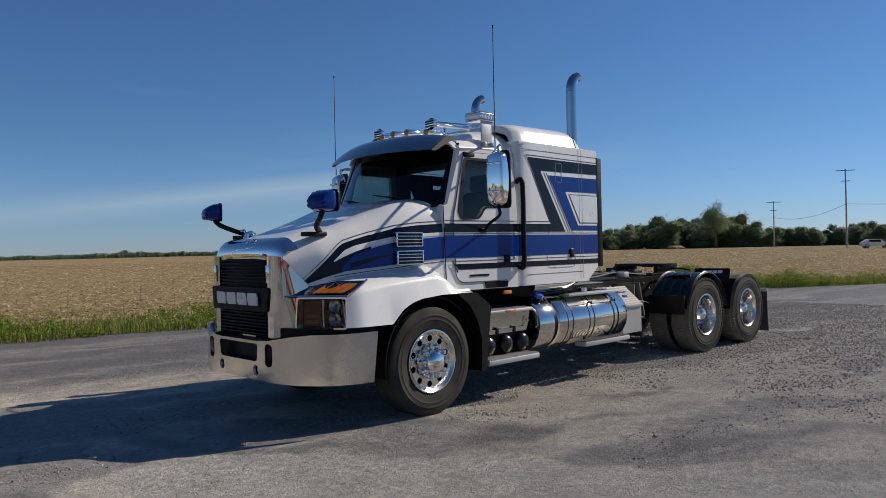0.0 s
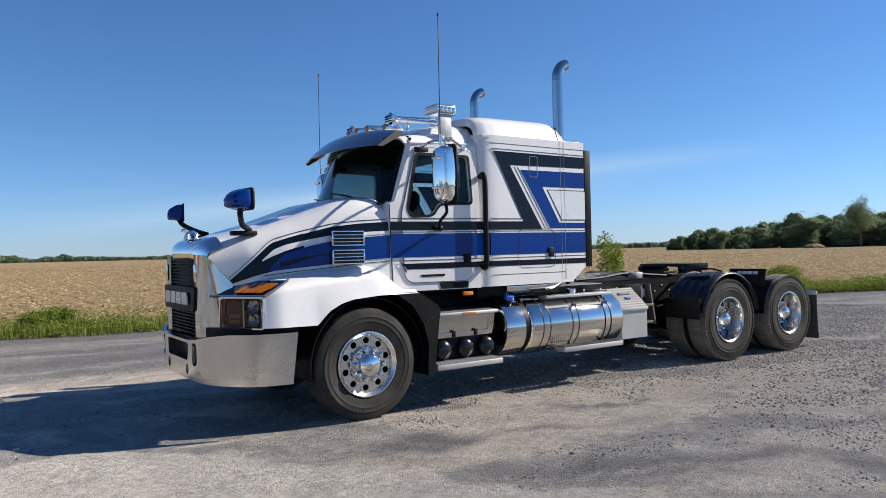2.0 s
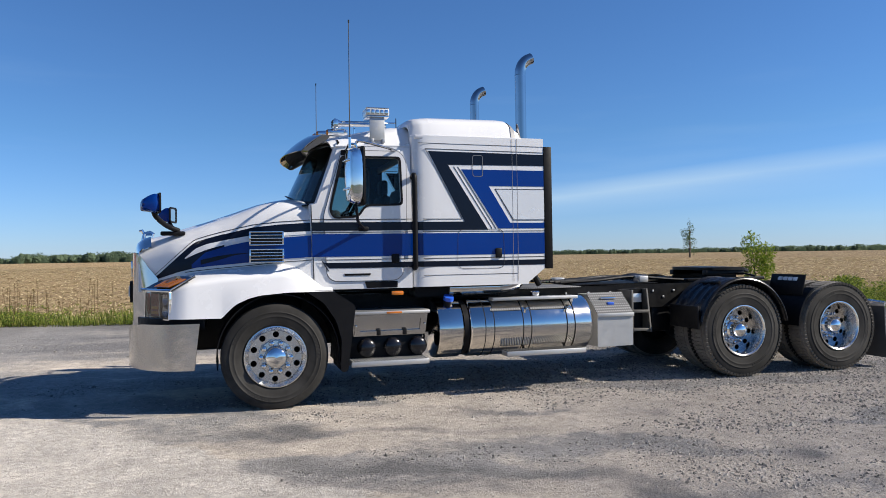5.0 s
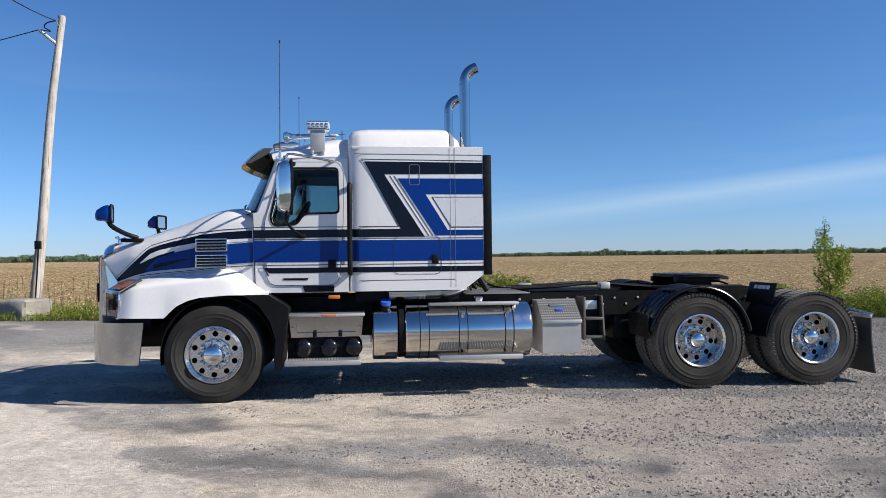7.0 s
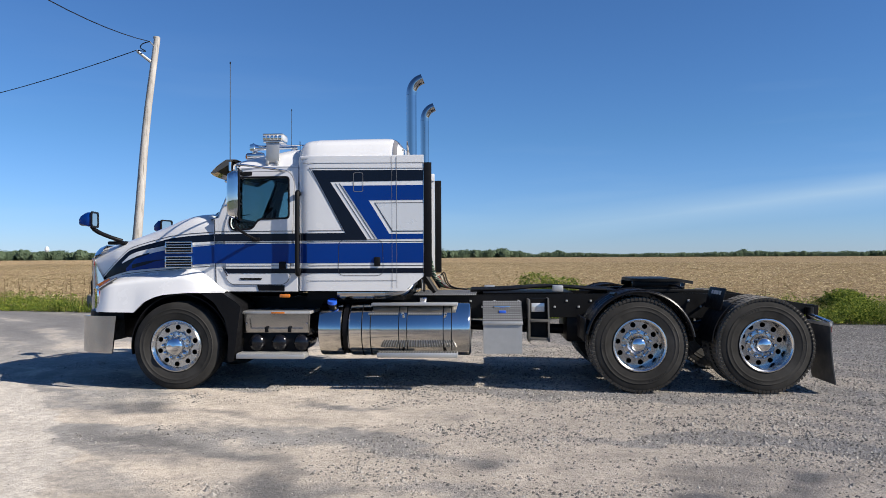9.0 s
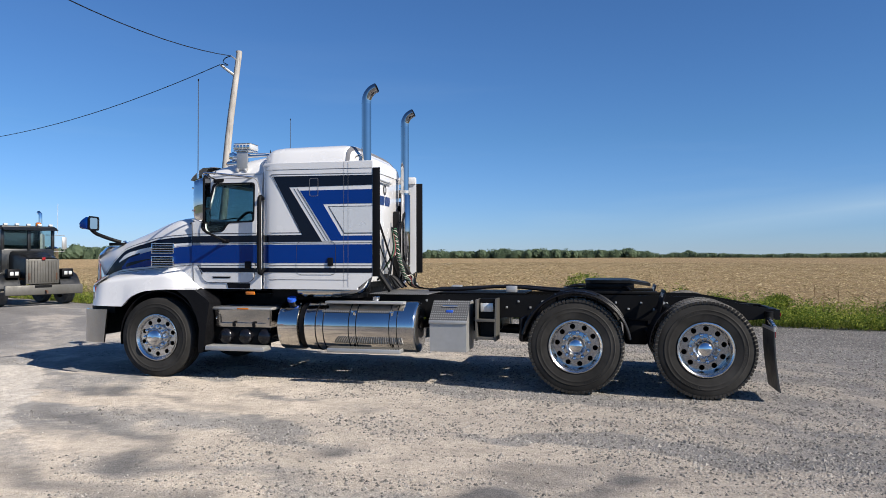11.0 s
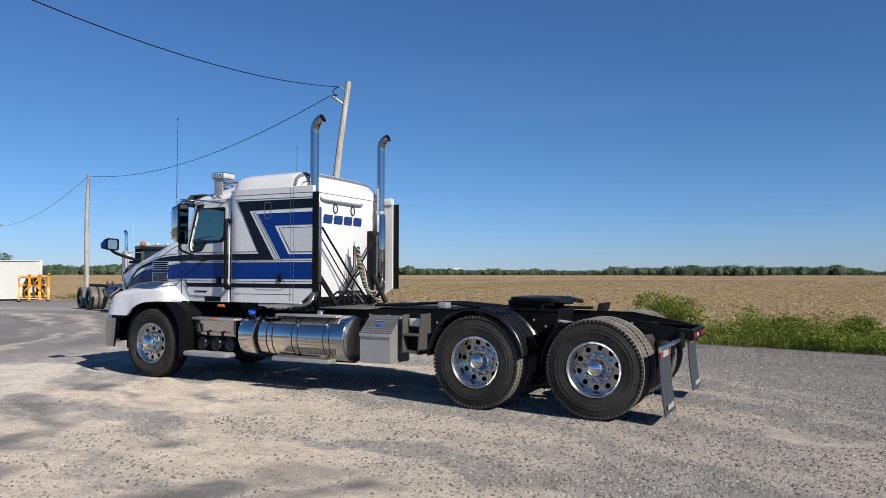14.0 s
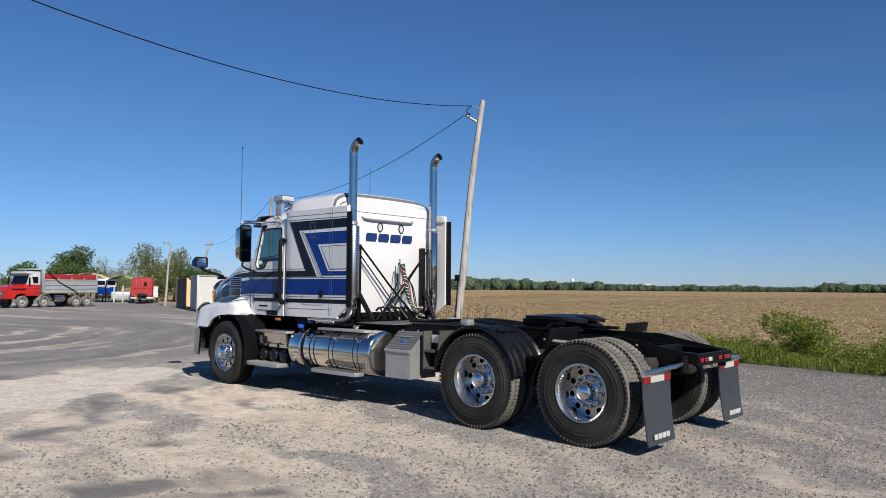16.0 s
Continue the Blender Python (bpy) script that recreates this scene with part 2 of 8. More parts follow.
def cells(n, l, scale, wobble=None):
    """Stones: distance to the middle of each and a random tone for each."""
    co = n.new("ShaderNodeTexCoord")
    v = n.new("ShaderNodeTexVoronoi")
    v.inputs["Scale"].default_value = scale
    l.new(co.outputs["Object"], v.inputs["Vector"])
    tone = n.new("ShaderNodeSeparateColor")
    l.new(v.outputs["Color"], tone.inputs["Color"])
    return v.outputs["Distance"], tone.outputs["Red"]


def summed(n, l, a, k, b):
    h = n.new("ShaderNodeMath")
    h.operation = "MULTIPLY_ADD"
    h.inputs[1].default_value = k
    l.new(a, h.inputs[0])
    if b is None:
        h.inputs[2].default_value = 0.0
    else:
        l.new(b, h.inputs[2])
    return h.outputs[0]


def gravel_mat():
    """Packed yard surface; the sheet's attributes say where dust, crust, damp patches and loose stone lie."""
    m, n, l, b = mat_base("packed_gravel", 0.66)
    b.inputs["Specular IOR Level"].default_value = 0.32
    b.inputs["Diffuse Roughness"].default_value = 1.0

    def lay(name):
        q = n.new("ShaderNodeAttribute")
        q.attribute_name = name
        return q.outputs["Fac"]

    dust, crust, damp, loose = lay("dust"), lay("crust"), lay("damp"), lay("loose")
    mid = noise_node(n, l, 2.6, 8, 0.70)
    clump = noise_node(n, l, 13.0, 6, 0.72)
    fine = noise_node(n, l, 70, 5, 0.75)
    d1, t1 = cells(n, l, 75)
    d2, t2 = cells(n, l, 34)
    ragged = summed(n, l, mid, 0.5, summed(n, l, clump, 0.5, None))

    def edge(value, soft=0.25):
        """The attribute with an edge that the grain breaks up."""
        q = summed(n, l, ragged, 0.9, value)
        return mapped(n, l, q, 0.95 - soft, 0.95 + soft)

    c = blend(n, l, edge(dust, 0.24), (0.212, 0.202, 0.191), (0.385, 0.337, 0.283))
    c = blend(n, l, edge(crust, 0.16), c, (0.365, 0.336, 0.301))
    c = blend(n, l, edge(damp, 0.42), c, (0.108, 0.103, 0.100))
    # shrinkage cracks in the crust
    crack = n.new("ShaderNodeTexVoronoi")
    crack.feature = "DISTANCE_TO_EDGE"
    crack.inputs["Scale"].default_value = 8.5
    cw = n.new("ShaderNodeVectorMath")
    cw.operation = "MULTIPLY_ADD"
    cn = n.new("ShaderNodeTexNoise")
    cn.inputs["Scale"].default_value, cn.inputs["Detail"].default_value = 7.0, 4.0
    co = n.new("ShaderNodeTexCoord")
    l.new(co.outputs["Object"], cn.inputs["Vector"])
    l.new(cn.outputs["Color"], cw.inputs[0])
    cw.inputs[1].default_value = (0.14, 0.14, 0.0)
    l.new(co.outputs["Object"], cw.inputs[2])
    l.new(cw.outputs["Vector"], crack.inputs["Vector"])
    line = times(n, l, times(n, l, edge(crust, 0.16), mapped(n, l, mid, 0.42, 0.58)), mapped(n, l, crack.outputs["Distance"], 0.0, 0.022, 0.8, 0.0))
    c = blend(n, l, line, c, (0.155, 0.14, 0.125))
    # dull grass beyond the yard's near side
    big = noise_node(n, l, 0.16, 4, 0.6, turn=0.4)
    c = blend(n, l, reach(n, l, "Y", big, 8.0, -20.0, -26.0, 0.95), c, (0.10, 0.115, 0.04))
    c = toned(n, l, c, mid, 0.30, 0.70, 0.74, 1.26)
    c = toned(n, l, c, clump, 0.30, 0.70, 0.74, 1.28)
    c = toned(n, l, c, fine, 0.30, 0.70, 0.76, 1.25)
    # stones bedded in the surface
    bed = mapped(n, l, loose, 0.0, 1.0, 0.10, 0.85)
    c = blend(n, l, times(n, l, bed, mapped(n, l, d1, 0.25, 0.45, 0.75, 0.0)), c, blend(n, l, t1, (0.205, 0.195, 0.184), (0.50, 0.463, 0.422)))
    c = blend(n, l, times(n, l, times(n, l, bed, mapped(n, l, t2, 0.35, 0.55)), mapped(n, l, d2, 0.14, 0.36, 0.6, 0.0)), c, blend(n, l, t1, (0.235, 0.223, 0.210), (0.44, 0.41, 0.375)))
    l.new(c, b.inputs["Base Color"])
    h = summed(n, l, times(n, l, bed, d1), -0.45, None)
    h = summed(n, l, times(n, l, bed, d2), -0.50, h)
    h = summed(n, l, fine, 0.34, h)
    h = summed(n, l, clump, 0.62, h)
    h = summed(n, l, mid, 1.0, h)
    h = summed(n, l, line, -0.12, h)
    bumped(n, l, b, h, 1.0, 0.029)
    return m


GRAVEL = gravel_mat()


def field_mat():
    m, n, l, b = mat_base("corn_stubble_field", 0.95)
    b.inputs["Specular IOR Level"].default_value = 0.1
    rows = noise_node(n, l, 1.1, 5, 0.65, (0.10, 1.0, 1.0), turn=0.12)
    patch = noise_node(n, l, 0.02, 4, 0.55)
    fleck = noise_node(n, l, 3.2, 8, 0.82)
    clod = noise_node(n, l, 0.9, 6, 0.75)
    fine = noise_node(n, l, 22.0, 5, 0.8)
    c = blend(n, l, mapped(n, l, patch, 0.35, 0.65), (0.190, 0.126, 0.068), (0.245, 0.170, 0.090))
    c = toned(n, l, c, rows, 0.32, 0.68, 0.68, 1.28)
    c = toned(n, l, c, clod, 0.34, 0.66, 0.52, 1.20)
    c = blend(n, l, mapped(n, l, fleck, 0.49, 0.58, 0, 0.9), c, (0.44, 0.345, 0.195))
    c = blend(n, l, mapped(n, l, fleck, 0.46, 0.38, 0, 0.8), c, (0.085, 0.06, 0.036))
    c = toned(n, l, c, fine, 0.30, 0.70, 0.55, 1.45)
    l.new(c, b.inputs["Base Color"])
    b.inputs["Diffuse Roughness"].default_value = 0.4
    bumped(n, l, b, summed(n, l, clod, 1.5, fleck), 1.0, 0.05)
    return m


FIELD = field_mat()


def leaf_mat(name, a, b2, c3, clear=0.35):
    m, n, l, b = mat_base(name, 0.65)
    b.inputs["Specular IOR Level"].default_value = 0.15
    g = n.new("ShaderNodeNewGeometry")
    r = n.new("ShaderNodeValToRGB")
    r.color_ramp.elements[0].color, r.color_ramp.elements[1].color = (*[q * 0.88 for q in a], 1), (*[q * 0.88 for q in c3], 1)
    e = r.color_ramp.elements.new(0.55)
    e.color = (*[q * 0.88 for q in b2], 1)
    l.new(g.outputs["Random Per Island"], r.inputs["Fac"])
    l.new(r.outputs["Color"], b.inputs["Base Color"])
    tr = n.new("ShaderNodeBsdfTranslucent")
    mx = n.new("ShaderNodeMixShader")
    mx.inputs[0].default_value = clear
    l.new(r.outputs["Color"], tr.inputs["Color"])
    l.new(b.outputs["BSDF"], mx.inputs[1])
    l.new(tr.outputs["BSDF"], mx.inputs[2])
    l.new(mx.outputs["Shader"], n["Material Output"].inputs["Surface"])
    return m


GRASS = leaf_mat("grass_and_weeds", (0.060, 0.095, 0.016), (0.160, 0.205, 0.036), (0.37, 0.35, 0.11))
WEED = leaf_mat("verge_weed_leaves", (0.045, 0.085, 0.015), (0.155, 0.225, 0.034), (0.40, 0.43, 0.07))
LEAF = leaf_mat("young_leaves", (0.10, 0.17, 0.02), (0.20, 0.29, 0.03), (0.36, 0.40, 0.06))
LEAFDARK = leaf_mat("dark_foliage", (0.06, 0.10, 0.035), (0.10, 0.155, 0.05), (0.16, 0.22, 0.075))
LEAFOLIVE = leaf_mat("olive_foliage", (0.11, 0.135, 0.045), (0.20, 0.22, 0.075), (0.36, 0.345, 0.13))
# both far foliages are paled and blued: distance haze painted into the leaf colour
HAZED_FARWOOD = leaf_mat("hazed_far_foliage", (0.120, 0.172, 0.104), (0.140, 0.195, 0.118), (0.168, 0.228, 0.138), 0.5)
HAZED_FIELDWOOD = leaf_mat("hazed_field_foliage", (0.125, 0.170, 0.098), (0.175, 0.235, 0.125), (0.25, 0.32, 0.165), 0.5)
DRYSTEM = leaf_mat("dry_weed_stems", (0.16, 0.10, 0.05), (0.22, 0.15, 0.08), (0.30, 0.22, 0.12))
FLOWER = leaf_mat("pale_blossom", (0.55, 0.55, 0.45), (0.65, 0.62, 0.40), (0.7, 0.7, 0.6))
BARK = simple("tree_bark", (0.13, 0.10, 0.075), 0.9, 0, 0, 0.3, 12, 0.5, 0.02)
STRAWC = leaf_mat("corn_straw", (0.22, 0.165, 0.085), (0.43, 0.34, 0.185), (0.68, 0.57, 0.35))
STONE = leaf_mat("loose_stones", (0.155, 0.148, 0.140), (0.32, 0.30, 0.277), (0.57, 0.535, 0.49))


# ---- mesh helpers ----
def mesh_of(name, bm, material, angle=38):
    bmesh.ops.remove_doubles(bm, verts=bm.verts, dist=1e-5)
    bmesh.ops.recalc_face_normals(bm, faces=bm.faces)
    me = bpy.data.meshes.new(name)
    bm.to_mesh(me)
    bm.free()
    me.polygons.foreach_set("use_smooth", [True] * len(me.polygons))
    me.set_sharp_from_angle(angle=radians(angle))
    me.materials.append(material)
    return me


def part(name, bm, material, parent, label="", m=None):
    """One mesh object under a thing or a part."""
    ob = new(name, bm if isinstance(bm, bpy.types.Mesh) else mesh_of(name, bm, material))
    ob.parent = parent
    if m is not None:
        ob.matrix_basis = m
    return tagged(ob, label)


def thing(name, label, category, group="", kind="", m=None, mesh=None):
    ob = new(name, mesh)
    if m is not None:
        ob.matrix_basis = m
    return tagged(ob, label, category, group, kind)


def raw(name, verts, faces, material, smooth=False):
    me = bpy.data.meshes.new(name)
    me.from_pydata(verts, [], faces)
    me.materials.append(material)
    if smooth:
        me.polygons.foreach_set("use_smooth", [True] * len(me.polygons))
    return me


def box(bm, x0, x1, y0, y1, z0, z1, bevel=0.0, m=None):
    vs = bmesh.ops.create_cube(bm, size=1)["verts"]
    bmesh.ops.transform(bm, matrix=Matrix.Translation(((x0 + x1) / 2, (y0 + y1) / 2, (z0 + z1) / 2)) @ Matrix.Diagonal((abs(x1 - x0), abs(y1 - y0), abs(z1 - z0), 1)), verts=vs)
    if bevel:
        es = list({e for v in vs for e in v.link_edges})
        r = bmesh.ops.bevel(bm, geom=es, offset=bevel, segments=2, profile=0.5, affect="EDGES")
        vs = list({v for f in r["faces"] for v in f.verts} | {v for v in vs if v.is_valid})
    if m is not None:
        bmesh.ops.transform(bm, matrix=m, verts=vs)
    return vs


def boxed(*a, **k):
    bm = bmesh.new()
    box(bm, *a, **k)
    return bm


def tube(bm, pts, radius, sides=10, closed_ends=True):
    """A round bar along points; radius may be a list."""
    pts = [Vector(p) for p in pts]
    rs = radius if isinstance(radius, (list, tuple)) else [radius] * len(pts)
    rings, up = [], None
    for i, p in enumerate(pts):
        d = (pts[min(i + 1, len(pts) - 1)] - pts[max(i - 1, 0)]).normalized()
        if up is None:
            up = Vector((0, 0, 1)) if abs(d.z) < 0.9 else Vector((1, 0, 0))
        side = d.cross(up).normalized()
        up = side.cross(d).normalized()
        rings.append([bm.verts.new(p + rs[i] * (math.cos(k * math.tau / sides) * side + math.sin(k * math.tau / sides) * up)) for k in range(sides)])
    for a, b in zip(rings, rings[1:]):
        for k in range(sides):
            bm.faces.new((a[k], a[(k + 1) % sides], b[(k + 1) % sides], b[k]))
    if closed_ends:
        bm.faces.new(rings[0][::-1])
        bm.faces.new(rings[-1])
    return bm


def tubed(pts, radius, sides=10):
    return tube(bmesh.new(), pts, radius, sides)


def curve_pts(pts, steps=8):
    """A smooth line through points (Catmull-Rom)."""
    p = [Vector(q) for q in pts]
    p = [2 * p[0] - p[1], *p, 2 * p[-1] - p[-2]]
    out = []
    for a, b, c, d in zip(p, p[1:], p[2:], p[3:]):
        for k in range(steps):
            t = k / steps
            out.append(0.5 * (2 * b + (c - a) * t + (2 * a - 5 * b + 4 * c - d) * t * t + (3 * b - a - 3 * c + d) * t ** 3))
    return [*out, p[-2]]


def lathe(bm, profile, steps=32, axis="y", center=(0, 0, 0), close=False):
    """Turns (along, radius) pairs round an axis."""
    rings = []
    for s in range(steps):
        a = s * math.tau / steps
        c, q = math.cos(a), math.sin(a)
        row = []
        for along, r in profile:
            p = {"x": (along, r * c, r * q), "y": (r * c, along, r * q), "z": (r * c, r * q, along)}[axis]
            row.append(bm.verts.new(Vector(p) + Vector(center)))
        rings.append(row)
    n = len(profile)
    for s in range(steps):
        a, b = rings[s], rings[(s + 1) % steps]
        for k in range(n if close else n - 1):
            bm.faces.new((a[k], a[(k + 1) % n], b[(k + 1) % n], b[k]))
    return bm


def lathed(*a, **k):
    return lathe(bmesh.new(), *a, **k)


def loft(bm, rows):
    """A sheet through rows of points."""
    vs = [[bm.verts.new(p) for p in r] for r in rows]
    for a, b in zip(vs, vs[1:]):
        for k in range(len(a) - 1):
            bm.faces.new((a[k], a[k + 1], b[k + 1], b[k]))
    return bm


def thick(bm, d):
    """Gives a sheet a thickness."""
    bmesh.ops.recalc_face_normals(bm, faces=bm.faces)
    bmesh.ops.solidify(bm, geom=list(bm.faces), thickness=d)
    return bm


def fill(outline, holes=()):
    """A flat sheet in the plane of (u, v), with holes."""
    bm = bmesh.new()
    edges = []
    for loop in (outline, *holes):
        vs = [bm.verts.new((u, v, 0)) for u, v in loop]
        edges += [bm.edges.new((a, b)) for a, b in zip(vs, vs[1:] + vs[:1])]
    bmesh.ops.triangle_fill(bm, edges=edges, use_beauty=True)
    return bm


def plate(outline, holes=(), put=None, depth=0.02, cuts=(), ucuts=()):
    """A plate from a flat outline, laid into the world by put(u, v, w), w from 0 to depth."""
    bm = fill(outline, holes)
    for c in cuts:
        bmesh.ops.bisect_plane(bm, geom=[*bm.verts, *bm.edges, *bm.faces], plane_co=(0, c, 0), plane_no=(0, 1, 0))
    for c in ucuts:
        bmesh.ops.bisect_plane(bm, geom=[*bm.verts, *bm.edges, *bm.faces], plane_co=(c, 0, 0), plane_no=(1, 0, 0))
    r = bmesh.ops.extrude_face_region(bm, geom=list(bm.faces))
    for g in r["geom"]:
        if isinstance(g, bmesh.types.BMVert):
            g.co.z = depth
    for v in bm.verts:
        v.co = put(*v.co)
    return bm


def emblem_blocks(u0, u1, v0, v1, put, depth, count=4):
    """A plain row of wide blocks that stands for an emblem; yields one bmesh a block."""
    step = (u1 - u0) / count
    for k in range(count):
        a, b = u0 + step * (k + 0.05), u0 + step * (k + 0.93)
        lean, rise = step * 0.10, (v1 - v0) * 0.38
        yield plate([(a, v0), (b - lean, v0), (b, v0 + rise), (b, v1), (a + lean, v1), (a, v1 - rise)], (), put, depth)


def rounded(x0, x1, y0, y1, r, k=4):
    out = []
    for cx, cy, a in ((x1 - r, y1 - r, 0), (x0 + r, y1 - r, 90), (x0 + r, y0 + r, 180), (x1 - r, y0 + r, 270)):
        out += [(cx + r * math.cos(radians(a + 90 * i / k)), cy + r * math.sin(radians(a + 90 * i / k))) for i in range(k + 1)]
    return out


def circle(u, v, r, k=16):
    return [(u + r * math.cos(i * math.tau / k), v + r * math.sin(i * math.tau / k)) for i in range(k)]


def soften(points, r, k=3):
    """Rounds the corners of an outline."""
    out, n = [], len(points)
    for i in range(n):
        p, a, b = Vector(points[i]), Vector(points[i - 1]), Vector(points[(i + 1) % n])
        d1, d2 = min(r, (a - p).length * 0.45), min(r, (b - p).length * 0.45)
        s, e = p + (a - p).normalized() * d1, p + (b - p).normalized() * d2
        for j in range(k + 1):
            t = j / k
            out.append(tuple((1 - t) ** 2 * s + 2 * t * (1 - t) * p + t * t * e))
    return out


def along(x, table):
    """Straight-line interpolation in pairs."""
    return float(np.interp(x, [a for a, _ in table], [b for _, b in table]))

# ---- ground, field, verge ----
EDGE = [(-300, 120), (-80, 36), (-45, 25), (-30, 19.5), (-18, 14), (-9.7, 10.4), (-7, 9.8), (-2.9, 8.9), (2, 7.9), (4.7, 7.8), (7.3, 7.4), (9.7, 6.8), (11.5, 6.4), (18, 4.0), (22.5, 1.5), (30, -4), (60, -30), (300, -260)]


def edge_y(x):
    return along(x, EDGE)


def ground_z(x):
    """The yard falls away gently beyond the parked truck."""
    return -0.0145 * min(30.0, max(0.0, -x - 17.0))


def grain(x, y, seed, octaves=4, gain=0.55):
    """Soft random relief between about -1 and 1 over arrays of places."""
    x, y = np.broadcast_arrays(np.asarray(x, float), np.asarray(y, float))
    total, size, out = 0.0, 1.0, np.zeros(x.shape)
    table = np.random.default_rng(seed).uniform(-1, 1, (128, 128))
    for k in range(octaves):
        u, v = x * 2.0 ** k + 17.3 * k, y * 2.0 ** k + 5.1 * k
        i, j = np.floor(u).astype(int), np.floor(v).astype(int)
        fu, fv = u - i, v - j
        fu, fv = fu * fu * (3 - 2 * fu), fv * fv * (3 - 2 * fv)
        i0, i1, j0, j1 = i % 128, (i + 1) % 128, j % 128, (j + 1) % 128
        out += size * ((table[i0, j0] * (1 - fu) + table[i1, j0] * fu) * (1 - fv) + (table[i0, j1] * (1 - fu) + table[i1, j1] * fu) * fv)
        total += size
        size *= gain
    return out / total * 1.6


def ramp(v, a, b):
    t = np.clip((v - a) / (b - a), 0, 1)
    return t * t * (3 - 2 * t)


def swept(x, y, cx, cy, width, length, seed):
    """Streaks along circles round a turning point, as tyres leave them."""
    r, a = np.hypot(x - cx, y - cy), np.arctan2(y - cy, x - cx)
    return grain(r / width, a * np.maximum(r, 2) / length, seed, 4)


# dark scuffs left by turning wheels: middle, half length, half width, direction in degrees
SCUFFS = [(0.45, -3.35, 1.1, 0.36, -28), (1.9, -4.0, 0.75, 0.26, -42), (1.55, -4.75, 0.8, 0.22, -30), (2.5, -5.2, 0.8, 0.3, -35), (3.43, -3.8, 0.6, 0.2, 52), (2.6, -2.75, 0.6, 0.16, 50), (4.6, -4.7, 0.9, 0.22, 60), (5.35, -4.2, 0.6, 0.2, 62), (0.0, -1.95, 0.55, 0.22, -18), (1.3, -2.35, 0.7, 0.14, -12), (-6.0, -2.2, 2.2, 0.45, 70), (-3.6, -3.2, 1.2, 0.35, 40), (3.0, -3.15, 0.5, 0.14, -8), (-1.9, -4.3, 0.7, 0.18, 15)]
# pale drifts between them
DRIFTS = [(2.58, -4.4, 0.55, 0.16, 72), (0.2, -2.55, 0.9, 0.16, -32), (1.6, -3.3, 0.8, 0.14, -36), (4.2, -2.65, 1.2, 0.22, 14), (1.2, -1.3, 1.4, 0.5, 3), (-4.5, 1.2, 2.0, 0.35, 65), (-9.0, 0.5, 2.6, 0.3, 68), (3.4, -1.6, 1.5, 0.4, 10)]


def blots(x, y, table):
    out = np.zeros(np.shape(x))
    for cx, cy, a, b, turn in table:
        c, q = math.cos(radians(turn)), math.sin(radians(turn))
        u, v = (x - cx) * c + (y - cy) * q, (y - cy) * c - (x - cx) * q
        out = np.maximum(out, np.exp(-((u / a) ** 2 + (v / b) ** 2) ** 1.5))
    return out


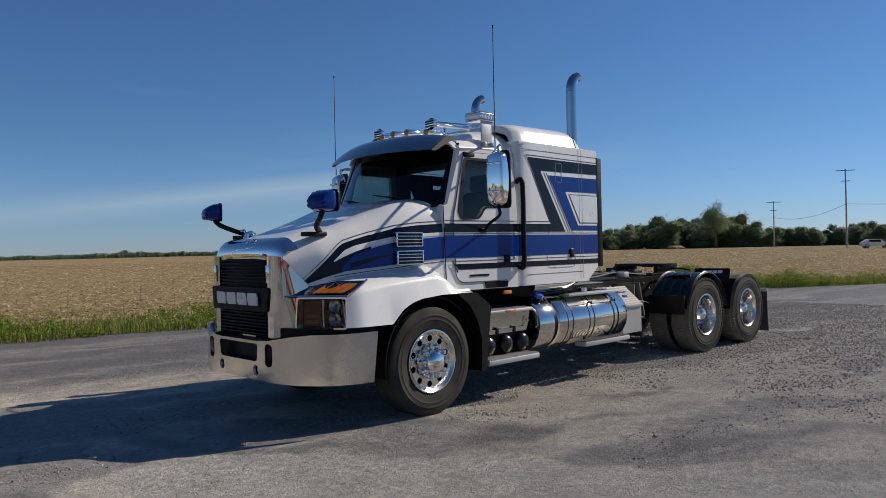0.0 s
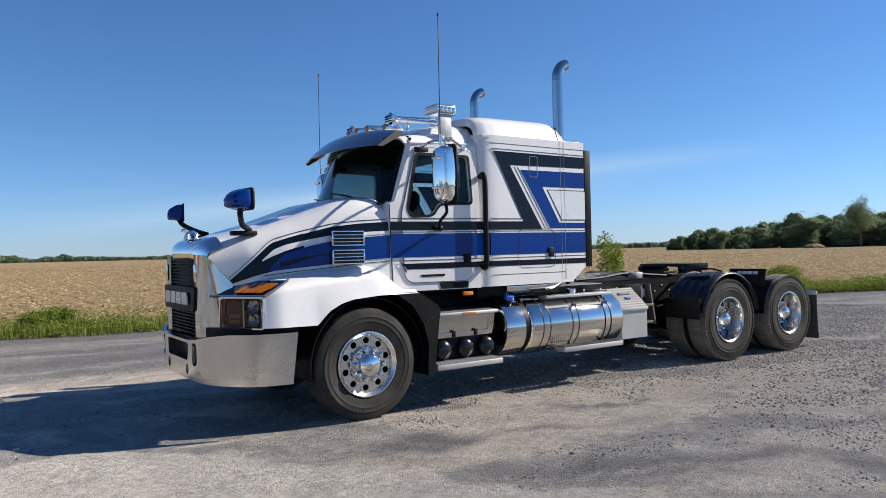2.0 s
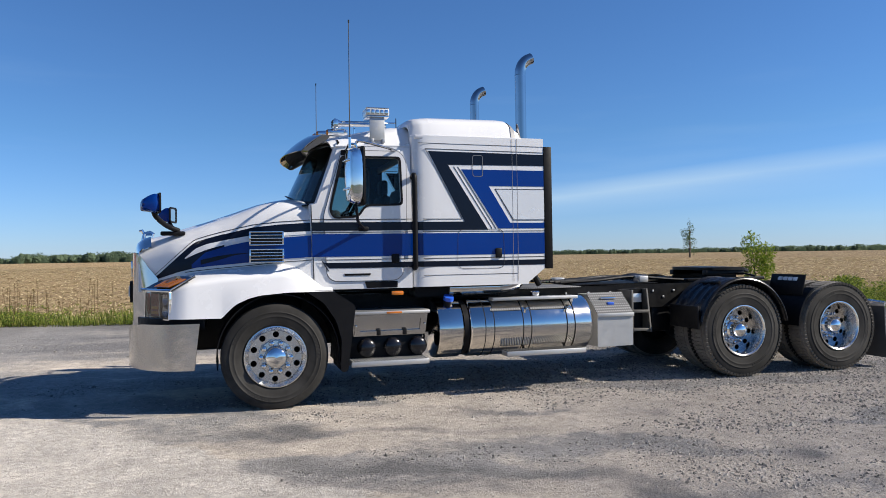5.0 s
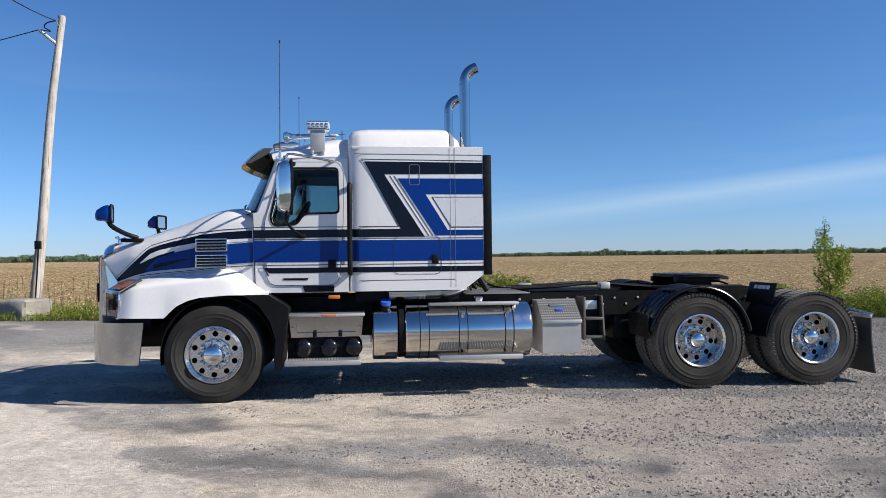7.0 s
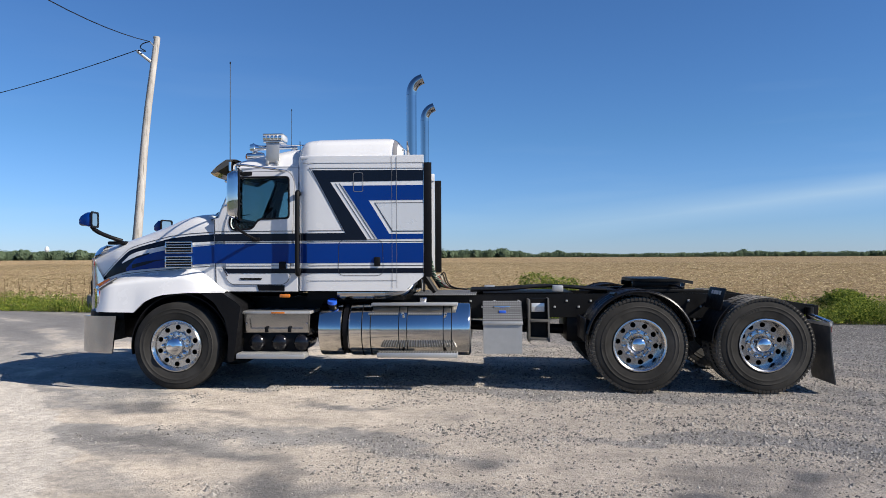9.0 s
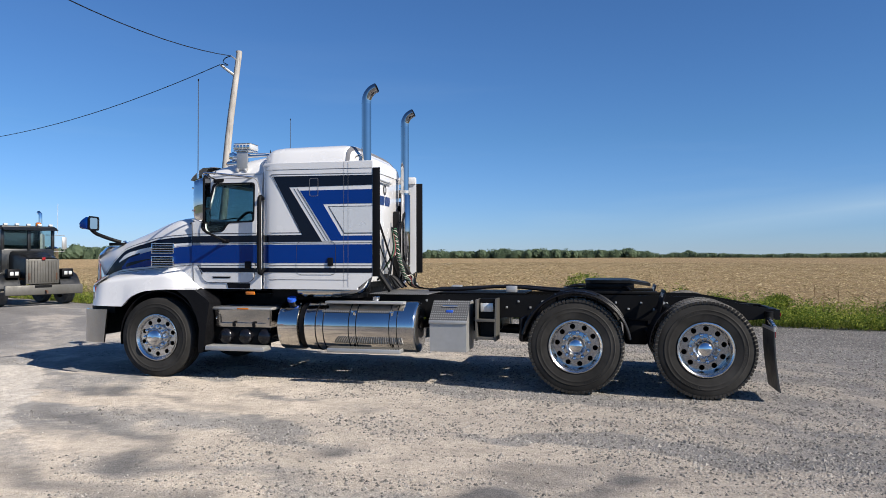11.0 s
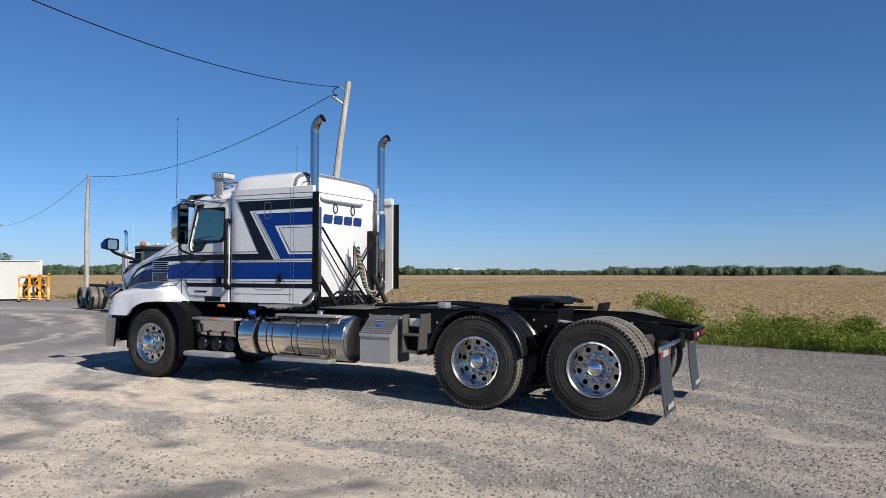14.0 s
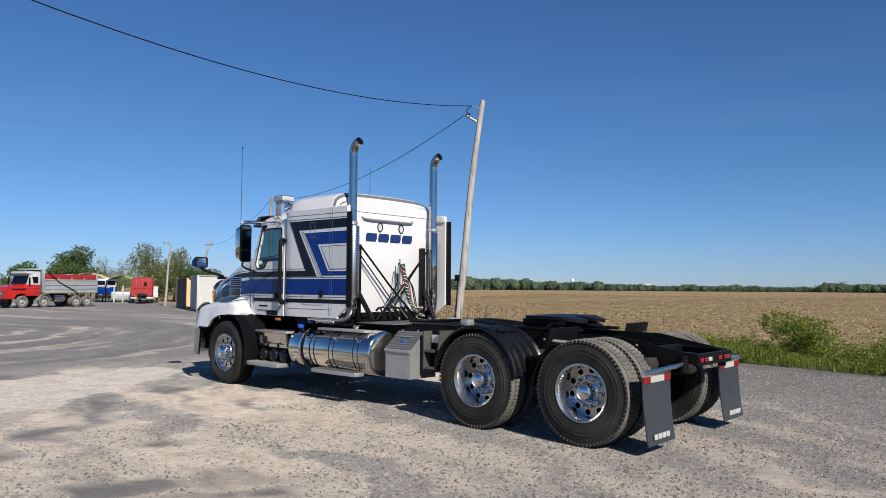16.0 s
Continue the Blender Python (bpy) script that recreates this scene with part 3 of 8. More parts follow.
def yard(x, y):
    """Dust, crust, damp and loose stone over the yard, each from 0 to 1."""
    wob = grain(x * 0.55, y * 0.55, 3)
    wx, wy = x + 0.32 * grain(x * 1.3, y * 1.3, 4), y + 0.32 * grain(x * 1.3, y * 1.3, 5)
    # along the parked truck, and the sweep of vehicles turning in from the road
    lane = grain(wx * 0.22 + 0.05 * wy, (wy + 0.12 * wx) * 2.0, 6)
    sweep = swept(wx, wy, 5.6, 4.8, 0.42, 2.6, 7)
    turn_in = swept(wx, wy, -22.0, -9.0, 0.55, 5.0, 8)
    # tracks of wheels that backed away from the tail
    ca, sa = math.cos(radians(-38)), math.sin(radians(-38))
    tail = grain((wx * ca + wy * sa) * 0.2, (wy * ca - wx * sa) * 1.9, 14)
    near = ramp(-y, -1.0, 0.6)
    far = ramp(-x, 2.2, 6.0)
    right = ramp(x + 0.45 * y + 1.2 * wob, 4.4, 6.6)
    back = ramp(y + 0.8 * wob, 2.6, 4.4)
    dust = 0.33 + 0.19 * ramp(x, 2.2, 5.0) + 0.70 * lane * (1 - far) + 0.55 * np.where(x < 4.5, sweep, lane) * near * (1 - far)
    dust += 0.30 * blots(wx, wy, DRIFTS) + 0.26 * ramp(x, 2.5, 4.5) * ramp(-x, -8.0, -6.5) * near
    dust = (dust * (1 - right) + right * (0.42 + 0.24 * ramp(-y, 0.0, 2.0) + 0.75 * tail)) * (1 - 0.45 * back * (1 - far))
    dust = dust * (1 - far) + far * (0.0 + 0.46 * ramp(turn_in, 0.05, 0.55) + 0.22 * ramp(grain(x * 0.16, y * 0.2, 9), 0.0, 0.6))
    crust = ramp(-(0.84 * wx + 0.54 * wy), 1.62, 1.95) * ramp(wx, -3.6, -2.3) * ramp(-wy, 0.2, 0.7) * ramp(wy, -7.5, -6.0)
    damp = 1.15 * blots(wx, wy, SCUFFS) * (1 - 0.9 * crust) * np.clip(0.75 - 0.9 * sweep, 0.2, 1.2)
    damp = np.maximum(damp, 0.50 * ramp(-sweep, 0.12, 0.6) * near * (1 - crust) * (1 - ramp(x, 3.0, 5.0)))
    damp = np.maximum(damp, far * (0.74 + ramp(-turn_in, 0.0, 0.5) * 0.25 - 0.42 * ramp(turn_in, 0.1, 0.6)))
    # the hard grey road behind, and grey stone towards the truck's tail
    damp = np.maximum(damp, 0.12 * right * (0.5 - 0.9 * tail))
    damp = np.maximum(damp, (0.74 - 0.4 * lane) * ramp(y + 0.5 * wob, 2.6, 4.6) * (1 - far))
    loose = ramp(0.40 * grain(x * 0.5, y * 0.9, 10) - 0.45 * lane + 0.35 * ramp(x, 0.8, 3.0) - 0.55 * np.maximum(far, crust) + 0.45 * right * (0.8 - 0.9 * tail) + 0.30, 0.0, 0.75) * (1 - 0.8 * far)
    return dust, crust, np.clip(damp, 0, 1), np.clip(loose * (1 - 0.8 * damp * (1 - right)), 0, 1)


def lie(x, y):
    """Height of the trodden surface: shallow ruts and hollows of a few millimetres near the truck."""
    close = ramp(-np.abs(np.asarray(x, float) - 1.0), -15.0, -12.5) * ramp(-np.abs(np.asarray(y, float) + 1.0), -9.5, -8.0)
    lane = grain(np.asarray(x, float) * 0.22, np.asarray(y, float) * 1.8, 6, 3)
    return close * (0.005 * grain(np.asarray(x, float) * 0.9, np.asarray(y, float) * 0.9, 12, 4) + 0.004 * lane - 0.003)


def build_ground():
    outer = [-3000, -1000, -300, -100, -70, -47, -38, -30, -24, -20]
    xs = np.array([*outer, *np.arange(-17, 15.2, 0.075), 17, 20, 25, 30, 60, 150, 400, 1000, 3000])
    ys = np.array([*outer[:-1], *np.arange(-22, -8.6, 0.2), *np.arange(-8.5, 8.6, 0.075), *np.arange(8.9, 20, 0.5), 30, 60, 150, 400, 1000, 3000])
    gx, gy = np.meshgrid(xs, ys, indexing="ij")
    fall = -0.0145 * np.clip(-gx - 17.0, 0, 30.0)
    gz = fall + lie(gx, gy)
    nx, ny = gx.shape
    i, j = np.meshgrid(np.arange(nx - 1), np.arange(ny - 1), indexing="ij")
    k = (i * ny + j).ravel()
    me = raw("ground", np.stack([gx.ravel(), gy.ravel(), gz.ravel()], 1).tolist(), np.stack([k, k + ny, k + ny + 1, k + 1], 1).tolist(), GRAVEL, True)
    for name, values in zip(("dust", "crust", "damp", "loose"), yard(gx, gy)):
        me.attributes.new(name, "FLOAT", "POINT").data.foreach_set("value", values.ravel().astype(np.float32))
    tagged(new("ground", me), "dusty packed gravel yard with tyre tracks and loose stones", "ground", kind="structure")
    rows = []
    cols = [-2900, -900, *[x for x, _ in EDGE[1:-1]], 300, 900, 2900]
    cols = sorted(set(cols + list(np.linspace(-30, 24, 55).round(2))))
    for x in cols:
        e = edge_y(x) + 0.35 + 0.3 * noise.noise((x * 0.5, 3, 0))
        rows.append([(x, y, z + ground_z(x)) for y, z in ((e, -0.02), (e + 0.5, 0.025), (e + 3, 0.03), (e + 12, 0.03), (e + 60, 0.03), (e + 400, 0.03), (3200, 0.03))])
    bm = loft(bmesh.new(), rows)
    tagged(new("field", mesh_of("field", bm, FIELD)), "harvested corn field with pale stubble and brown soil", "field", kind="structure")


build_ground()


def quads(rng, centers, size, upright=0.0, aspect=1.0):
    """Verts and faces of many small turned leaves, bent along the middle."""
    verts, faces = [], []
    for c in centers:
        s = size * rng.uniform(0.6, 1.4)
        a = Vector((rng.uniform(-1, 1), rng.uniform(-1, 1), rng.uniform(-1, 1) * (1 - upright))).normalized()
        b = a.cross(Vector((rng.uniform(-1, 1), rng.uniform(-1, 1), rng.uniform(-1, 1)))).normalized() * s * aspect
        a = a * s
        c = Vector(c)
        k = len(verts)
        lift = a.cross(b).normalized() * s * 0.25
        verts += [c - a, c + b * 0.5 + lift, c + a, c - b * 0.5 + lift]
        faces += [(k, k + 1, k + 2), (k, k + 2, k + 3)]
    return verts, faces


def stuff(name, verts, faces, material, label, category):
    return tagged(new(name, raw(name, verts, faces, material)), label, category, kind="stuff")


def build_verge():
    rng = random.Random(5)
    verts, faces = [], []
    for _ in range(46000):
        x = rng.uniform(-32, 26) if rng.random() < 0.8 else rng.uniform(-12, 14)
        off = abs(rng.gauss(0, 1)) * 1.9 + 0.12 + 0.3 * noise.noise((x * 0.7, 0, 0))
        y = edge_y(x) + off
        tall = (0.50 + 1.1 * noise.noise((x * 0.55, y * 0.7, 2.0))) * max(0.2, 1 - off / 7.5)
        h = rng.uniform(0.08, 0.30) * max(0.3, tall + 0.35)
        a = rng.uniform(0, math.tau)
        w = rng.uniform(0.003, 0.008)
        h *= 0.98
        dx, dy = math.cos(a), math.sin(a)
        bx, by = dx * h * rng.uniform(0.1, 0.55), dy * h * rng.uniform(0.1, 0.55)
        k = len(verts)
        verts += [(x - dy * w, y + dx * w, 0.0), (x + dy * w, y - dx * w, 0.0), (x + bx * 0.4 + dy * w * 0.8, y + by * 0.4 - dx * w * 0.8, h * 0.6), (x + bx * 0.4 - dy * w * 0.8, y + by * 0.4 + dx * w * 0.8, h * 0.6), (x + bx, y + by, h)]
        faces += [(k, k + 1, k + 2), (k, k + 2, k + 3), (k + 3, k + 2, k + 4)]
    stuff("verge_grass", verts, faces, GRASS, "rough green grass along the gravel edge", "grass")
    # leafy weeds: short stalks hung with small leaves, in uneven clumps
    cents = []
    for _ in range(17000):
        x = rng.uniform(-30, 25) if rng.random() < 0.8 else rng.uniform(4, 24)
        out = abs(rng.gauss(0, 1.5)) if rng.random() < 0.86 else rng.uniform(1.5, 7.0)
        y = edge_y(x) + 0.15 + out
        clump = 0.55 + 1.1 * noise.noise((x * 0.42, y * 0.5, 1)) + 0.5 * noise.noise((x * 1.5, y * 1.5, 7))
        if clump < rng.uniform(-0.15, 0.45):
            continue
        h = rng.uniform(0.10, 0.52) * max(0.3, clump) * (1.0 if out < 3 else 0.55) * (1.15 if x > 5 else 0.85)
        lx, ly, r = rng.gauss(0, 0.12), rng.gauss(0, 0.12), rng.uniform(0.03, 0.09)
        for k in range(int(10 + 42 * h)):
            t = rng.random() ** 0.8
            cents.append((x + lx * t + rng.gauss(0, r), y + ly * t + rng.gauss(0, r), max(0.03, h * (0.08 + 0.95 * t))))
    v, f = quads(rng, cents, 0.026, 0.3, 0.75)
    stuff("verge_weeds", v, f, WEED, "broad-leaved green weeds beside the gravel", "weeds")
    verts, faces = [], []
    for _ in range(120):
        x = rng.uniform(-14, 20) if rng.random() < 0.45 else rng.uniform(-9, -3)
        y = edge_y(x) + rng.uniform(0.5, 3.4)
        h = rng.uniform(0.35, 1.0)
        a, lean = rng.uniform(0, math.tau), rng.uniform(0, 0.14)
        k = len(verts)
        w = 0.006
        verts += [(x - w, y, 0), (x + w, y, 0), (x + lean * math.cos(a) + w * 0.5, y + lean * math.sin(a), h), (x + lean * math.cos(a) - w * 0.5, y + lean * math.sin(a), h)]
        faces += [(k, k + 1, k + 2, k + 3)]
        vv, ff = quads(rng, [(x + lean * math.cos(a) * t, y + lean * math.sin(a) * t, h * t) for t in (0.72, 0.8, 0.86, 0.92, 0.97, 1.0)], 0.028, 0.8, 0.5)
        k = len(verts)
        verts += vv
        faces += [tuple(i + k for i in q) for q in ff]
    stuff("dry_stems", verts, faces, DRYSTEM, "tall dry brown weed stems at the field edge", "weeds")
    cents = [(x, edge_y(x) + rng.uniform(0.2, 1.8), rng.uniform(0.12, 0.4)) for x in [rng.uniform(-12, 24) for _ in range(500)]]
    v, f = quads(rng, cents, 0.014, 0.2, 1.0)
    stuff("blossom", v, f, FLOWER, "scattered pale blossom in the verge", "flowers")


build_verge()


def build_litter():
    rng = random.Random(8)
    verts, faces = [], []
    for _ in range(200000):
        d = 1.2 + 150 * rng.random() ** 2.3
        x = rng.uniform(-45 - 0.6 * d, 75 + 0.6 * d)
        y = edge_y(x) + d
        s = rng.uniform(0.015, 0.07) * (1 + d / 34)
        a = rng.uniform(0, math.tau)
        w = s * rng.uniform(0.15, 0.45)
        ca, sa, t = math.cos(a), math.sin(a), rng.uniform(0, 0.06)
        z = 0.036 + ground_z(x)
        k = len(verts)
        verts += [(x - ca * s - sa * w, y - sa * s + ca * w, z), (x - ca * s + sa * w, y - sa * s - ca * w, z), (x + ca * s + sa * w, y + sa * s - ca * w, z + t), (x + ca * s - sa * w, y + sa * s + ca * w, z + t + 0.01)]
        faces += [(k, k + 1, k + 2, k + 3)]
    stuff("corn_stubble", verts, faces, STRAWC, "pale broken corn stalks on the soil", "stubble")
    # loose stones, thick where the yard is stony
    pick = np.random.default_rng(8)
    x, y = pick.uniform(-8, 14, 520000), -8.2 + 15.4 * pick.random(520000) ** 1.35
    loose = yard(x, y)[3]
    keep = (pick.random(len(x)) < 0.03 + 0.75 * loose ** 1.5) & (y < np.interp(x, [p for p, _ in EDGE], [q for _, q in EDGE]))
    x, y, loose = x[keep], y[keep], loose[keep]
    count = len(x)
    r = 0.004 + (0.005 + 0.012 * loose) * pick.random(count) ** 2.0 + 0.010 * (pick.random(count) > 0.985)
    turn = pick.uniform(0, math.tau, count)
    z0 = lie(x, y) - 0.0015
    ring = [np.stack([x + r * pick.uniform(0.7, 1.3, count) * np.cos(turn + q * math.tau / 4), y + r * pick.uniform(0.7, 1.3, count) * np.sin(turn + q * math.tau / 4), z0], 1) for q in range(4)]
    tip = np.stack([x + r * pick.uniform(-0.4, 0.4, count), y + r * pick.uniform(-0.4, 0.4, count), z0 + r * pick.uniform(0.5, 1.0, count)], 1)
    verts = np.stack([*ring, tip], 1).reshape(-1, 3)
    k = np.arange(count)[:, None] * 5
    faces = np.concatenate([k + np.array([q, (q + 1) % 4, 4]) for q in range(4)])
    stuff("loose_gravel", verts.tolist(), faces.tolist(), STONE, "loose grey and tan stones on the gravel", "gravel")


build_litter()


def leafy(rng, lobes, count, size, aspect=0.7):
    """Leaf clumps through ellipsoid lobes (center, radii), thicker towards their skin."""
    cents = []
    total = sum(r[0] * r[1] * r[2] for _, r in lobes)
    for c, r in lobes:
        for _ in range(int(count * r[0] * r[1] * r[2] / total) + 8):
            d = Vector((rng.gauss(0, 1), rng.gauss(0, 1), rng.gauss(0, 1))).normalized() * rng.uniform(0.25, 1) ** 0.5
            d *= 1 + 0.35 * noise.noise(d * 2.3 + Vector(c))
            cents.append((c[0] + d.x * r[0], c[1] + d.y * r[1], max(0.05, c[2] + d.z * r[2])))
    return quads(rng, cents, size, 0.1, aspect)


def dense_core(c, r):
    """Loose facets over a lumpy ellipsoid: the closed inside of a far crown."""
    verts, faces = [], []
    ring = [[(math.cos(a) * math.sin(b), math.sin(a) * math.sin(b), math.cos(b)) for a in np.linspace(0, math.tau, 15)] for b in np.linspace(0.05, math.pi - 0.05, 9)]
    for lo, hi in zip(ring, ring[1:]):
        for k in range(14):
            base = len(verts)
            for d in (lo[k], lo[k + 1], hi[k + 1], hi[k]):
                q = 1 + 0.30 * noise.noise(Vector(d) * 2.6 + Vector(c))
                verts.append(Vector((c[0] + d[0] * r[0] * q, c[1] + d[1] * r[1] * q, max(0.02, c[2] + d[2] * r[2] * q))))
            faces.append((base, base + 1, base + 2, base + 3))
    return verts, faces


def tree_meshes(seed, height, spread, leaf, count, size, lobes=7, bare=0.25):
    rng = random.Random(seed)
    ls = []
    for i in range(lobes):
        t = bare + (1 - bare) * (i + 0.5) / lobes
        w = spread * (1 - abs(t - 0.55) * 1.25) * rng.uniform(0.55, 0.95)
        a = rng.uniform(0, math.tau)
        o = spread * 0.42 * (1 - t * 0.7)
        ls.append(((o * math.cos(a), o * math.sin(a), height * t), (w * 0.6, w * 0.6, height * 0.16)))
    v, f = leafy(rng, ls, count, size)
    crown = raw("crown", v, f, leaf)
    bm = bmesh.new()
    tube(bm, curve_pts([(0, 0, 0), (0.02 * height, 0, height * 0.35), (0, 0.01 * height, height * 0.8)], 3), [height * 0.028 * (1 - 0.11 * k) for k in range(7)], 7)
    for c, r in ls[1:]:
        z0 = max(0.2 * height, c[2] - height * 0.2)
        tube(bm, [(0, 0, z0), (c[0] * 0.5, c[1] * 0.5, (z0 + c[2]) / 2 + 0.03 * height), c], [height * 0.012, height * 0.008, height * 0.003], 5)
    return mesh_of("trunk", bm, BARK), crown


def plant(meshes, name, label, x, y, scale=1.0, turn=0.0, category="tree", group=""):
    t = thing(name, label, category, group, m=Matrix.Translation((x, y, ground_z(x))) @ Matrix.Rotation(turn, 4, "Z") @ Matrix.Scale(scale, 4))
    part("trunk", meshes[0], None, t)
    part("crown", meshes[1], None, t)
    return t


def at_azimuth(az, dist):
    """A place by compass angle from +y towards +x, seen from the middle of the camera's way."""
    a = radians(az)
    return 3.0 + dist * math.sin(a), -8.0 + dist * math.cos(a)


def build_woods():
    """The low band of woods and hedges all round the horizon."""
    rng = random.Random(21)
    HIGH = [(-180, 9), (-75, 9), (-62, 10), (-53, 8), (-50, 10), (-47, 9.5), (-41, 11), (-39, 12), (-34, 9), (-28.7, 7), (-24, 4.8), (-22.5, 6), (-20, 5), (-14.5, 4), (-13.5, 7.8), (-5, 8.2), (2.3, 8), (4, 3.4), (6, 5.6), (8, 4.6), (10.3, 3.2), (12.5, 3.6), (16, 4.2), (20, 5.0), (22, 4.6), (25, 4.2), (40, 4.4), (48, 4.8), (54, 6.5), (58, 8), (90, 9), (180, 9)]
    verts, faces = [], []
    for i in range(2600):
        az = -180 + 360 * i / 2600 + rng.uniform(-0.06, 0.06)
        if not -85 < az < 90 and i % 3:
            continue
        d = 640 + 60 * noise.noise((az * 0.1, 0, 0)) + rng.uniform(-15, 15)
        h = along(az, HIGH) * (0.66 + 0.55 * abs(noise.noise((az * 0.9, 4, 0))) + 0.45 * abs(noise.noise((az * 3.1, 9, 0))) + 0.05 * rng.random())
        x, y = at_azimuth(az, d)
        cents = [(x + rng.gauss(0, 1.5), y + rng.gauss(0, 1.5), h * rng.uniform(0.02, 1.0) ** 1.1) for _ in range(int(30 + 18 * h) if -62 < az < 60 else 30)]
        v, f = quads(rng, cents, 0.45 if -62 < az < 60 else 0.7, 0.0, 1.3)
        if -62 < az < 60 and i % 2:
            v2, f2 = dense_core((x, y, h * 0.42), (h * rng.uniform(0.42, 0.62), h * 0.5, h * rng.uniform(0.50, 0.62)))
            f += [tuple(q + len(v) for q in face) for face in f2]
            v += v2
        # the dense inside of the belt
        w = math.tau * d / 2600 * (1.6 if -85 < az < 90 else 3.2)
        ux, uy = math.cos(radians(az)), -math.sin(radians(az))
        k2 = len(v)
        v += [Vector((x + ux * w * a2, y + uy * w * a2, z2)) for a2, z2 in ((-1, -1), (1, -1), (0.8, h * 0.58), (0.1, h * 0.70), (-0.7, h * 0.60))]
        f += [(k2, k2 + 1, k2 + 2, k2 + 3, k2 + 4)]
        k = len(verts)
        verts += v
        faces += [tuple(i2 + k for i2 in q) for q in f]
    stuff("far_woods", verts, faces, HAZED_FARWOOD, "low green belt of woods along the horizon, coloured with haze", "woods")
    # nearer wood beyond the field: rounded crowns of uneven height
    TOPS = [(50.0, 3.0), (52.5, 5.8), (54.4, 6.0), (56.1, 6.4), (57.5, 7.8), (59.2, 9.4), (61.1, 8.8), (62.7, 10.8), (64.2, 9.0), (66.2, 7.6), (67.6, 4.8), (70.4, 5.6), (86.0, 7.0)]
    verts, faces = [], []
    for i in range(110):
        az = 50.3 + 34.7 * (i + rng.random()) / 110
        x, y = at_azimuth(az, rng.uniform(207, 232))
        h = along(az, TOPS) * rng.choice((0.55, 0.75, 0.9, 1.0, 1.04))
        w = h * rng.uniform(0.36, 0.52)
        lobes = [((x + rng.gauss(0, w * 0.35), y + rng.gauss(0, w * 0.35), h * t), (w * q, w * q, h * 0.2)) for t, q in ((0.12, 0.8), (0.30, 1.0), (0.48, 1.05), (0.66, 0.85), (0.82, 0.6))]
        v, f = leafy(rng, lobes, 2600, 0.20, 0.9)
        for c, r in lobes:
            v2, f2 = dense_core(c, (r[0] * 0.62, r[1] * 0.62, r[2] * 0.72))
            f += [tuple(q + len(v) for q in face) for face in f2]
            v += v2
        k = len(verts)
        verts += v
        faces += [tuple(i2 + k for i2 in q) for q in f]
    stuff("field_wood", verts, faces, HAZED_FIELDWOOD, "rounded green trees beyond the field, coloured with haze", "woods")


build_woods()


